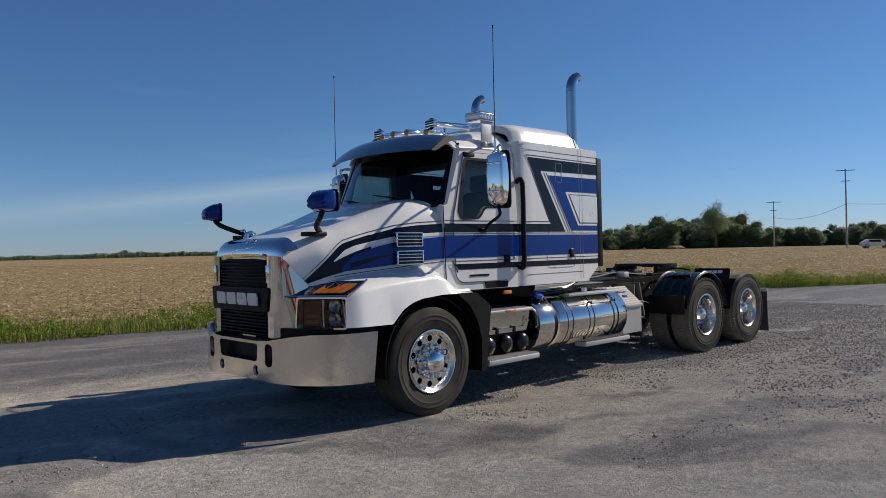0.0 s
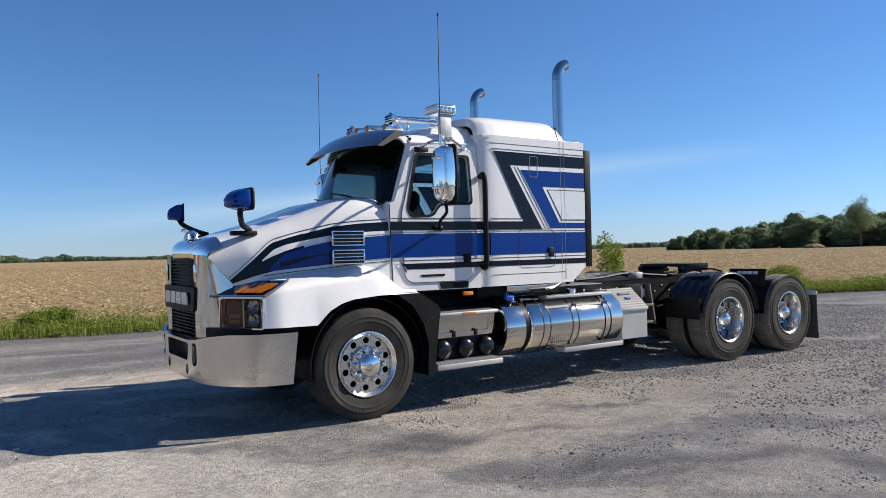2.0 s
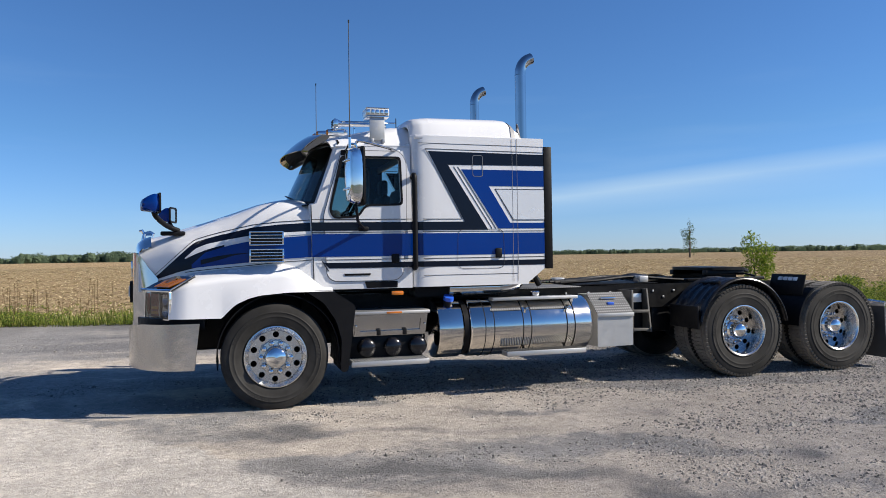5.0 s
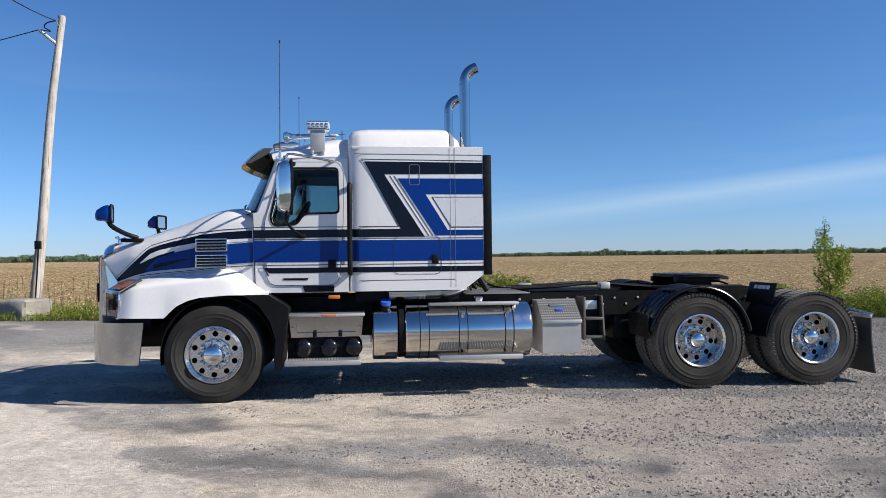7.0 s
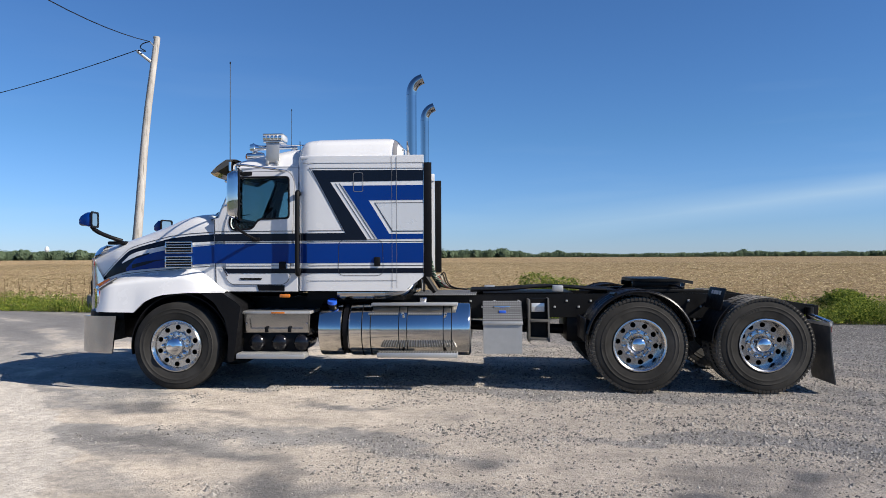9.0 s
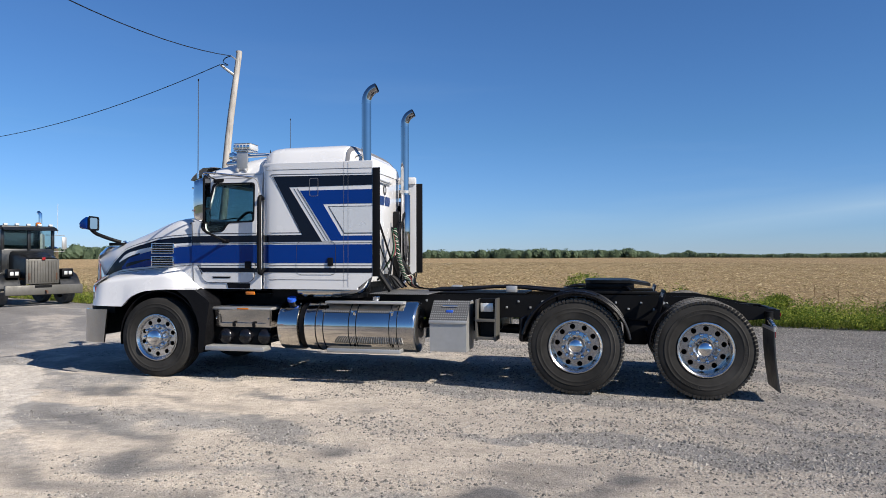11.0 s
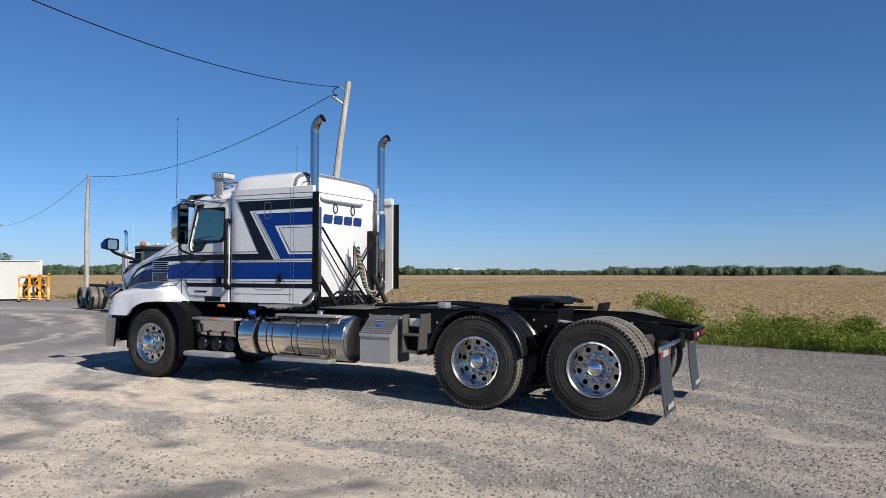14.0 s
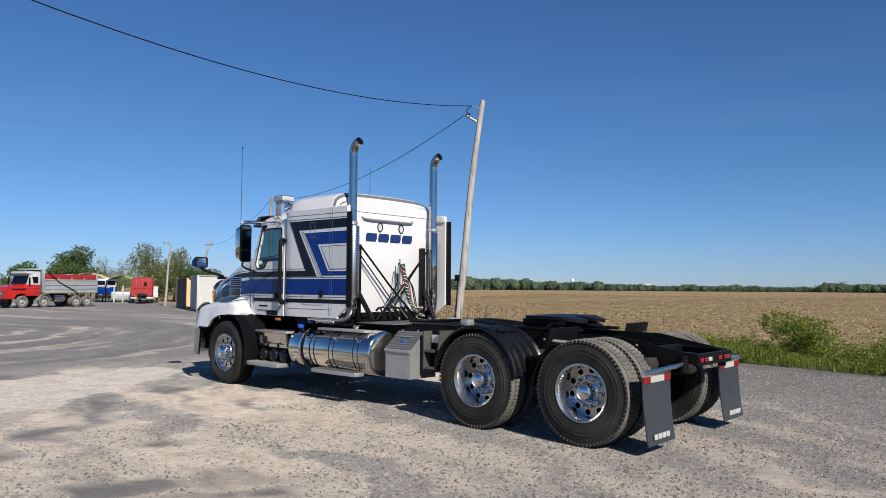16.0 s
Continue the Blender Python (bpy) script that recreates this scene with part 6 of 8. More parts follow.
    part("roof_cap", thick(loft(bmesh.new(), [cap(x) for x in np.concatenate([np.linspace(1.335, 1.56, 9), np.linspace(1.7, 2.30, 6), np.linspace(2.36, 2.50, 8)])]), 0.02), WHITE, sleeper, "white rounded roof cap")
    part("roof_gasket", loft(bmesh.new(), [cap(x, 0.005) for x in (2.405, 2.42, 2.435, 2.45)]), SEAM, sleeper, "grey gasket across the roof")
    part("roof_shelf", boxed(1.37, 2.50, -0.985, 0.985, 2.555, 2.598, 0.01), WHITE, sleeper)
    # upper rear face, arched
    arch = [(-0.955, 2.56)] + [(y, 2.565 + 0.15 * (1 - abs(y / 0.955) ** 4.5) ** 0.6) for y in np.linspace(-0.955, 0.955, 25)] + [(0.955, 2.56)]
    part("roof_back", plate(arch, (), lambda u, v, w: (2.49 + w, u, v), 0.02), WHITE, sleeper)
    # hatch rail, portholes and emblem on the rear wall
    part("rear_rail", tubed(curve_pts([(2.505, -0.52, 2.50), (2.53, -0.44, 2.465), (2.535, 0.0, 2.462), (2.53, 0.42, 2.462), (2.505, 0.48, 2.49)], 5), 0.014, 8), BRUSHED, wall)
    for y in (-0.17, 0.25):
        p = part("porthole", plate([(0.052 * math.cos(q), 0.068 * math.sin(q)) for q in np.linspace(0, math.tau, 25)[:-1]], [[(0.038 * math.cos(q), 0.052 * math.sin(q)) for q in np.linspace(0, math.tau, 25)[:-1]]], lambda u, v, w: (2.501 + w, y + u, 2.365 + v), 0.012), LINE, wall, "small oval porthole")
        part("porthole_pane", plate([(0.039 * math.cos(q), 0.053 * math.sin(q)) for q in np.linspace(0, math.tau, 25)[:-1]], (), lambda u, v, w: (2.501 + w, y + u, 2.365 + v), 0.004), SILVER, p)
    for bm in emblem_blocks(-0.45, 0.50, 2.155, 2.275, lambda u, v, w: (2.501 + w, u, v), 0.004):
        part("emblem_bar", bm, EMBLEM, wall, "plain dark blue emblem bar")
    part("underfloor", boxed(1.40, 2.50, -0.80, 0.80, 0.98, 1.10), BLACK, sleeper)


build_sleeper()

# ---- wheels ----
def tyre_mesh(r, w, rim, lugs):
    h = w / 2
    prof = [(-h * 0.80, rim), (-h * 0.93, rim + 0.02), (-h * 1.0, rim + 0.07), (-h * 1.015, rim + 0.085), (-h * 1.03, rim + 0.089), (-h * 1.03, rim + 0.094), (-h * 1.02, rim + 0.098), (-h * 1.02, rim + 0.125), (-h * 1.032, rim + 0.128), (-h * 1.028, rim + 0.133), (-h * 1.0, rim + 0.137), (-h * 0.97, r - 0.055), (-h * 0.93, r - 0.028), (-h * 0.86, r - 0.008)]
    ribs = []
    for c in (-0.52, -0.18, 0.18, 0.52):
        ribs += [(h * (c - 0.035), r), (h * (c - 0.03), r - 0.014), (h * (c + 0.03), r - 0.014), (h * (c + 0.035), r)]
    prof += ribs + [(-a, q) for a, q in prof[::-1]]
    bm = lathed(prof, 56)
    if lugs:
        for s in range(72):
            a = (s + 0.5) * math.tau / 72
            for side in (-1, 1):
                m = Matrix.Rotation(-a, 4, "Y") @ Matrix.Translation((r - 0.012, side * h * 0.86, 0))
                box(bm, -0.018, 0.009, -0.020, 0.015, -0.0145, 0.0145, 0, m)
            for c in (-0.35, 0.0, 0.35):
                box(bm, -0.012, 0.007, -0.024, 0.024, -0.0155, 0.0155, 0, Matrix.Rotation(-a - 0.02 * (c > 0), 4, "Y") @ Matrix.Translation((r, h * c, 0)))
    # raised marks on the side wall
    for base in (0.3, 2.6, 4.4):
        for k in range(7):
            a = base + 0.085 * k
            for side in (-1, 1):
                box(bm, -0.012, 0.012, -0.0022, 0.0022, -0.010, 0.010, 0, Matrix.Rotation(-a, 4, "Y") @ Matrix.Translation((rim + 0.111, side * h * 1.02, 0)))
    me = mesh_of("tyre", bm, RUBBER, 30)
    me.materials.append(TREAD)
    if lugs:
        for p in me.polygons:
            c = p.center
            if math.hypot(c.x, c.z) > r - 0.02 and abs(c.y) < h * 0.98:
                p.material_index = 1
    return me


def rim_mesh(dish, front):
    """dish: how far the disc lies inside the outer flange."""
    R = 0.283
    bm = bmesh.new()
    lathe(bm, [(0.004, R + 0.004), (-0.012, R + 0.002), (-0.014, R - 0.008), (-0.002, R - 0.022), (dish * 0.25, R - 0.035), (dish * 0.7, R - 0.040), (dish, R - 0.045)], 48)
    holes = [circle(0.205 * math.cos(k * math.tau / 10), 0.205 * math.sin(k * math.tau / 10), 0.0285, 14) for k in range(10)]
    f = plate(circle(0, 0, R - 0.044, 48), [*holes, circle(0, 0, 0.11, 40)], lambda u, v, w: (u, dish + w, v), 0.02)
    tmp = bpy.data.meshes.new("tmp")
    f.to_mesh(tmp)
    f.free()
    bm.from_mesh(tmp)
    bpy.data.meshes.remove(tmp)
    lathe(bm, [(dish - 0.004, 0.158), (dish - (0.03 if front else 0.008), 0.150), (dish - (0.034 if front else 0.010), 0.10)], 40)
    me = mesh_of("rim", bm, ALU, 30)
    me.materials.append(DISC)
    if not front:
        for p in me.polygons:
            if p.center.y > dish - 0.03 and math.hypot(p.center.x, p.center.z) < R - 0.05:
                p.material_index = 1
    return me


def nut_mesh():
    bm = lathed([(0.0, 0.023), (-0.022, 0.023), (-0.028, 0.019), (-0.046, 0.016), (-0.052, 0.0005)], 10)
    return mesh_of("lug_nut", bm, CHROME, 30)


FRONT_TYRE, REAR_TYRE = tyre_mesh(0.49, 0.285, 0.281, False), tyre_mesh(0.507, 0.265, 0.281, True)
FRONT_RIM, REAR_RIM = rim_mesh(0.03, True), rim_mesh(0.165, False)
NUT = nut_mesh()
FRONT_HUB = mesh_of("hub_cap", lathed([(0.0, 0.108), (-0.04, 0.106), (-0.07, 0.098), (-0.09, 0.075), (-0.10, 0.045), (-0.104, 0.001)], 32), CHROME)
REAR_HUB = mesh_of("hub_cap", lathed([(0.0, 0.115), (-0.025, 0.112), (-0.04, 0.092), (-0.11, 0.084), (-0.135, 0.068), (-0.148, 0.035), (-0.15, 0.001)], 32), CHROME)
BACK = mesh_of("brake_drum", lathed([(0.02, 0.235), (0.22, 0.235), (0.22, 0.02)], 24), FRAME)


def build_wheel(x, y, z, s, front):
    """A wheel whose outer flange lies at y, on the side s."""
    turn = Matrix.Rotation(0 if s < 0 else math.pi, 4, "Z") @ Matrix.Rotation(0.35 + x * 0.7, 4, "Y")
    hw, dish = (0.1425, 0.03) if front else (0.1325, 0.165)
    w = part("wheel", FRONT_RIM if front else REAR_RIM, None, truck, "polished aluminium wheel with black tyre", Matrix.Translation((x, y, z)) @ turn)
    part("tyre", FRONT_TYRE if front else REAR_TYRE, None, w, "black rubber tyre", Matrix.Translation((0, hw - 0.016, 0)))
    if not front:
        part("tyre", REAR_TYRE, None, w, "inner tyre of the pair", Matrix.Translation((0, hw + 0.31, 0)) @ Matrix.Rotation(0.05, 4, "Y"))
        part("inner_rim", lathed([(0.30, 0.28), (0.46, 0.27), (0.46, 0.10), (0.18, 0.10)], 32), FRAME, w)
    part("hub_cap", FRONT_HUB if front else REAR_HUB, None, w, "chrome hub cap", Matrix.Translation((0, dish - (0.03 if front else 0.005), 0)))
    for k in range(10):
        a = (k + 0.5) * math.tau / 10
        rr = 0.133 if front else 0.142
        part("lug_nut", NUT, None, w, "", Matrix.Translation((rr * math.cos(a), dish - (0.03 if front else 0.006), rr * math.sin(a))) @ Matrix.Scale(1.2 if front else 0.95, 4))
    part("brake_drum", BACK, None, w, "", Matrix.Translation((0, dish + 0.01, 0)))


for sd in (-1, 1):
    build_wheel(-0.005, sd * 1.075, 0.488, sd, True)
    build_wheel(5.065, sd * 1.135, 0.510, sd, False)
    build_wheel(6.385, sd * 1.135, 0.510, sd, False)


# ---- chassis ----
def build_chassis():
    top = [(0.3, 1.0), (5.9, 1.03), (6.5, 1.02), (7.2, 0.885)]
    low = [(0.3, 0.72), (5.9, 0.76), (6.6, 0.74), (7.2, 0.79)]
    for s in (-1, 1):
        outline = [(0.3, 1.0), (5.6, 1.03), (6.45, 1.02), (7.2, 0.885), (7.2, 0.79), (6.6, 0.74), (5.6, 0.76), (0.3, 0.72)]
        rail = part("frame_rail", plate(outline, (), lambda u, v, w: (u, s * (0.42 + w), v), 0.012), FRAME, truck, "black steel frame rail")
        part("flange", plate([(0.3, 0.34), (7.2, 0.34), (7.2, 0.43), (0.3, 0.43)], (), lambda u, v, w: (u, s * v, along(u, top) + w), 0.012, ()), FRAME, rail)
        part("tail_flange", plate([(5.6, 0.34), (6.45, 0.34), (6.45, 0.43), (5.6, 0.43)], (), lambda u, v, w: (u, s * v, along(u, low) - w), 0.012), FRAME, rail)
        for k in range(26):
            part("bolt", boxed(3.1 + 0.14 * k, 3.125 + 0.14 * k, s * 0.432, s * 0.442, 0.86 + 0.07 * (k % 2), 0.885 + 0.07 * (k % 2), 0.004), BRUSHED, rail)
    for x in (1.0, 2.2, 3.2, 4.2, 4.75, 5.4, 5.75, 6.7):
        part("crossmember", boxed(x - 0.05, x + 0.05, -0.42, 0.42, 0.80, 0.92, 0.01), FRAME, truck)
    t = part("rear_crossmember", plate([(-0.42, 0.885), (0.42, 0.885), (0.42, 0.775), (-0.42, 0.775)], (), lambda u, v, w: (7.195 + w, u, v), 0.05), FRAME, truck, "black rear crossmember with lamps")
    for y0, y1, m, n in ((-0.395, -0.315, REDL, "tail_lamp"), (-0.285, -0.225, REDL, "tail_lamp"), (-0.19, -0.11, CLEARL, "plate_panel"), (0.06, 0.14, REDL, "tail_lamp"), (0.20, 0.36, REDL, "tail_lamp")):
        part(n, boxed(7.245, 7.262, y0, y1, 0.808, 0.850, 0.008), m, t)
    # axles, suspension
    for x in (5.065, 6.385):
        part("axle", lathed([(-0.95, 0.001), (-0.95, 0.07), (-0.25, 0.09), (-0.16, 0.20), (0.0, 0.23), (0.16, 0.20), (0.25, 0.09), (0.95, 0.07), (0.95, 0.001)], 20, "y", (x, 0, 0.51)), FRAME, truck, "dark steel drive axle")
        for s in (-1, 1):
            part("air_spring", lathed([(0.60, 0.10), (0.66, 0.125), (0.72, 0.11), (0.78, 0.125), (0.84, 0.10)], 20, "z", (x + 0.36, s * 0.50, 0)), RUBBER, truck)
            part("leaf_spring", tubed(curve_pts([(x - 0.42, s * 0.5, 0.72), (x, s * 0.5, 0.60), (x + 0.42, s * 0.5, 0.60)], 4), 0.04, 8), FRAME, truck)
    for x in (4.50, 5.72):
        part("suspension_beam", boxed(x - 0.13, x + 0.13, -0.40, 0.40, 0.46, 0.78, 0.03), FRAME, truck)
        for s in (-1, 1):
            part("brake_chamber", lathed([(-0.12, 0.001), (-0.12, 0.07), (-0.04, 0.085), (0.0, 0.095), (0.04, 0.085), (0.12, 0.07), (0.12, 0.001)], 16, "x", (x + 0.22, s * 0.34, 0.62)), FRAME, truck)
    for x in (3.55, 4.02):
        part("air_tank", lathed([(-0.46, 0.001), (-0.46, 0.08), (-0.42, 0.13), (0.42, 0.13), (0.46, 0.08), (0.46, 0.001)], 20, "y", (x, 0, 0.66)), FRAME, truck, "dark air tank between the frame rails")
    part("transfer_case", boxed(1.3, 1.75, -0.22, 0.22, 0.55, 0.90, 0.06), FRAME, truck)
    part("drive_shaft", tubed([(1.2, 0, 0.72), (4.85, 0, 0.55)], 0.06, 12), FRAME, truck)
    part("front_axle", tubed([(0, -0.9, 0.46), (0, -0.5, 0.40), (0, 0.5, 0.40), (0, 0.9, 0.46)], 0.06, 10), FRAME, truck)
    part("engine_block", boxed(-0.95, 0.35, -0.40, 0.40, 0.50, 1.05, 0.05), FRAME, truck, "dark engine and radiator under the hood")
    part("gearbox", boxed(0.35, 1.3, -0.28, 0.28, 0.52, 0.98, 0.08), FRAME, truck)
    # deck plate behind the sleeper
    d = part("deck_plate", boxed(2.60, 3.32, -0.66, 0.40, 1.022, 1.034, 0.003), DIAMOND, truck, "aluminium tread plate deck behind the sleeper")
    # fifth wheel coupling
    outline = [(5.14, -0.28), (5.20, -0.40), (5.45, -0.43), (5.70, -0.39), (5.90, -0.23), (5.86, -0.10), (5.66, -0.05), (5.54, 0.0), (5.66, 0.05), (5.86, 0.10), (5.90, 0.23), (5.70, 0.39), (5.45, 0.43), (5.20, 0.40), (5.14, 0.28)]
    f = part("fifth_wheel", plate(soften(outline, 0.05), (), lambda u, v, w: (u, v, 1.165 - 0.05 * max(0, u - 5.65) / 0.3 + w), 0.035), FRAME, truck, "greasy black fifth wheel coupling plate")
    for s in (-1, 1):
        part("coupling_bracket", plate([(5.10, 1.04), (5.62, 1.04), (5.58, 1.165), (5.28, 1.165)], (), lambda u, v, w: (u, s * (0.30 + w), v), 0.05), FRAME, f)
        part("coupling_rail", boxed(4.85, 5.95, s * 0.36, s * 0.44, 1.04, 1.075, 0.006), FRAME, f)
    part("coupling_rib", boxed(5.15, 5.7, -0.38, -0.30, 1.10, 1.165, 0.01), FRAME, f)
    part("coupling_rib", boxed(5.15, 5.7, 0.30, 0.38, 1.10, 1.165, 0.01), FRAME, f)
    part("release_handle", tubed([(5.55, -0.30, 1.12), (5.62, -0.50, 1.12), (5.66, -0.62, 1.09)], 0.012, 6), FRAME, f)


build_chassis()


def build_rear_fenders():
    for s in (-1, 1):
        rows = []
        for a in np.linspace(9, 168, 28):
            c, q = math.cos(radians(a)), math.sin(radians(a))
            row = []
            for k in range(33):
                y = 0.62 + 0.54 * k / 32
                rib = 0.016 * max(0.0, math.cos(k / 32 * math.tau * 4)) + 0.012 * (k in (0, 32))
                r = 0.565 + rib
                row.append((5.065 + r * c * 0.99, s * y, 0.512 + r * q))
            rows.append(row)
        f = part("mudguard", thick(loft(bmesh.new(), rows), 0.008), MUDGUARD, truck, "black ribbed plastic mudguard over the drive wheels")
        rim = [(5.065 + 0.572 * math.cos(radians(a)), s * 1.165, 0.512 + 0.572 * math.sin(radians(a))) for a in np.linspace(9, 168, 30)]
        part("mudguard_lip", tubed(rim, 0.012, 6), MUDGUARD, f)
        part("mudguard_skirt", boxed(4.47, 4.50, s * 0.62, s * 1.14, 0.55, 0.80, 0.01), BLACK, f)
        for x, z in ((4.83, 1.02), (5.30, 1.02)):
            part("bracket", tubed([(x, s * 0.43, z - 0.08), (x, s * 0.75, z + 0.02), (x, s * 1.05, z + 0.03)], 0.018, 8), FRAME, f)
        # quarter guard ahead of the rear axle, with an upright name flap
        rows = []
        for a in np.linspace(128, 178, 10):
            c, q = math.cos(radians(a)), math.sin(radians(a))
            rows.append([(6.385 + 0.555 * c, s * y, 0.512 + 0.555 * q) for y in (0.62, 0.85, 1.13)])
        g = part("quarter_guard", thick(loft(bmesh.new(), rows), 0.01), BLACK, truck, "black quarter mudguard with an upright flap")
        m = Matrix.Translation((5.935, 0, 0.876)) @ Matrix.Rotation(radians(15), 4, "Y")
        p = part("name_flap", boxed(-0.006, 0.006, s * 0.52, s * 1.065, 0.0, 0.242, 0.003), BLACK, g, "black flap with a plain pale emblem", m)
        for bm in emblem_blocks(0.64, 0.96, 0.165, 0.208, lambda u, v, w: (-0.006 - w, s * u, v), 0.004):
            part("emblem_bar", bm, SILVER, p)
        part("support", tubed([(5.98, s * 0.43, 0.92), (5.98, s * 1.0, 0.98)], 0.016, 8), BRUSHED, g)
        # mud flap on a polished arm
        arm = part("flap_arm", tubed([(7.13, s * 0.36, 0.80), (7.10, s * 0.62, 0.78), (7.045, s * 1.16, 0.752)], [0.026, 0.024, 0.020], 12), ALU, truck, "polished flap hanger arm")
        part("arm_socket", tubed([(7.125, s * 0.47, 0.71), (7.125, s * 0.47, 0.87)], 0.042, 16), FRAME, arm)
        fl = part("mud_flap", plate([(0.60, 0.715), (1.165, 0.715), (1.155, 0.10), (0.61, 0.10)], (), lambda u, v, w: (7.03 + w + 0.05 * ((0.715 - v) / 0.6) ** 2, s * u, v), 0.012, (0.2, 0.3, 0.4, 0.5, 0.6)), FLAP, truck, "dark grey rubber mud flap with a red and white strip")
        part("flap_bar", boxed(7.028, 7.048, s * 0.60, s * 1.165, 0.712, 0.745, 0.004), BRUSHED, fl, "aluminium clamping bar")
        for k in range(5):
            part("bolt", boxed(7.046, 7.054, s * (0.65 + 0.115 * k), s * (0.67 + 0.115 * k), 0.72, 0.738, 0.003), CHROME, fl)
        for k, mt in enumerate((REDL, CLEARL, CLEARL, REDL)):
            part("reflector_strip", boxed(7.043, 7.05, s * (0.605 + 0.138 * k), s * (0.605 + 0.138 * (k + 1)), 0.655, 0.712), mt, fl)
        for bm in emblem_blocks(0.74, 1.06, 0.148, 0.198, lambda u, v, w: (7.096 + w, s * u, v), 0.006):
            part("emblem_bar", bm, CLEARL, fl)


build_rear_fenders()


# ---- tanks, boxes and steps ----
def build_tanks():
    r, cz = 0.298, 0.652
    for s in (-1, 1):
        cy = s * 0.755
        t = part("fuel_tank", lathed([(1.905, 0.001), (1.905, r - 0.03), (1.915, r - 0.008), (1.93, r), (3.235, r), (3.25, r - 0.008), (3.262, r - 0.03), (3.262, 0.10), (3.25, 0.001)], 48, "x", (0, cy, cz)), STEEL, truck, "polished steel fuel tank with strap bands")
        for x in (2.06, 2.155, 2.47, 2.56, 2.96, 3.05):
            part("strap", lathed([(x - 0.004, r + 0.001), (x - 0.004, r + 0.004), (x + 0.004, r + 0.004), (x + 0.004, r + 0.001)], 48, "x", (0, cy, cz), True), FRAME, t, "dark tank strap")
        for x0, x1 in ((2.13, 2.46), (2.57, 2.95)):
            rows = [[(x, cy + s * (r + 0.006) * math.cos(radians(a)), cz + (r + 0.006) * math.sin(radians(a))) for x in (x0, x1)] for a in (35, 38, 41)]
            part("tread_strip", thick(loft(bmesh.new(), rows), 0.004), DIAMOND, t)
        part("filler_cap", lathed([(0.0, 0.05), (0.05, 0.05), (0.06, 0.04), (0.06, 0.001)], 20, "z", (2.72, cy + s * 0.02, cz + r - 0.005)), CHROME, t)
        for x in (2.515, 2.985):
            part("strap_bolt", lathed([(0.0, 0.016), (0.05, 0.016), (0.05, 0.001)], 10, "y", (x, cy + s * (r - 0.06) - (0.05 if s < 0 else 0), cz + 0.19)), CHROME, t)
        # steps on the tank
        part("upper_step", boxed(2.16, 3.115, cy + s * 0.10, cy + s * 0.24, 0.925, 0.955, 0.006), BRUSHED, t, "aluminium tank step")
        part("lower_step", boxed(2.245, 3.12, cy + s * 0.24, cy + s * 0.40, 0.375, 0.425, 0.006), BRUSHED, t, "aluminium tank step")
        for x in (2.51, 2.98):
            part("step_bracket", tubed([(x, cy + s * 0.16, 0.42), (x, cy + s * 0.34, 0.38)], 0.014, 6), FRAME, t)
        for k in range(29):
            part("tread_tooth", boxed(2.255 + 0.03 * k, 2.268 + 0.03 * k, cy + s * 0.245, cy + s * 0.395, 0.425, 0.434), DULLSTEEL, t)
        # small fluid tank ahead of it
        d = part("fluid_tank", lathed([(1.57, 0.001), (1.57, r - 0.03), (1.58, r - 0.006), (1.59, r - 0.002), (1.825, r - 0.002), (1.84, r - 0.03), (1.84, 0.001)], 44, "x", (0, cy, cz)), STEEL, truck, "short polished fluid tank with a blue cap")
        part("band", lathed([(1.845, r - 0.02), (1.90, r - 0.02)], 40, "x", (0, cy, cz)), BLACK, d)
        part("filler_neck", tubed([(1.705, cy + s * 0.13, 0.89), (1.71, cy + s * 0.16, 0.95)], 0.045, 14), BLACK, d)
        part("cap", tubed([(1.71, cy + s * 0.16, 0.95), (1.712, cy + s * 0.175, 0.985)], [0.055, 0.052], 18), CAPBLUE, d, "blue filler cap")
        # battery box with lid and three air tanks below
        b = part("battery_box", plate([(0.72, 0.835), (1.475, 0.835), (1.455, 0.625), (0.74, 0.625)], (), lambda u, v, w: (u, s * (0.55 + w + 0.03 * (v - 0.625) / 0.21), v), 0.40), POLISHED, truck, "aluminium battery box with tread plate lid")
        part("lid", boxed(0.70, 1.49, s * 0.52, s * 1.03, 0.835, 0.868, 0.01), BRUSHED, b, "tread plate lid")
        part("lid_top", boxed(0.71, 1.48, s * 0.53, s * 1.02, 0.869, 0.872), DIAMOND, b)
        part("marker_lamp", boxed(1.05, 1.20, s * 1.03, s * 1.045, 0.842, 0.862, 0.004), AMBER, b)
        part("front_frame", plate([(0.735, 0.832), (1.46, 0.832), (1.445, 0.640), (0.75, 0.640)], [[(0.79, 0.785), (1.405, 0.785), (1.395, 0.672), (0.80, 0.672)]], lambda u, v, w: (u, s * (0.952 + w + 0.03 * (v - 0.625) / 0.21), v), 0.02), POLISHED, b)
        for x in (0.755, 1.44):
            part("rivet", lathed([(0.0, 0.010), (-0.006, 0.008), (-0.008, 0.001)], 8, "y", (x, s * 1.0, 0.73)), CHROME, b)
        for x in (0.98, 1.24):
            part("latch", boxed(x - 0.02, x + 0.02, s * 0.965, s * 0.985, 0.63, 0.69, 0.006), BLACK, b)
        for x in (0.865, 1.125, 1.375):
            dome = [(s * (0.965 + 0.055 * math.sin(radians(q))), max(0.001, 0.092 * math.cos(radians(q)))) for q in range(0, 91, 10)]
            part("air_tank", lathed([(s * 0.58, 0.001), (s * 0.58, 0.06), (s * 0.62, 0.092), *dome], 28, "y", (x, 0, 0.515)), GLOSSB, truck, "round black air tank")
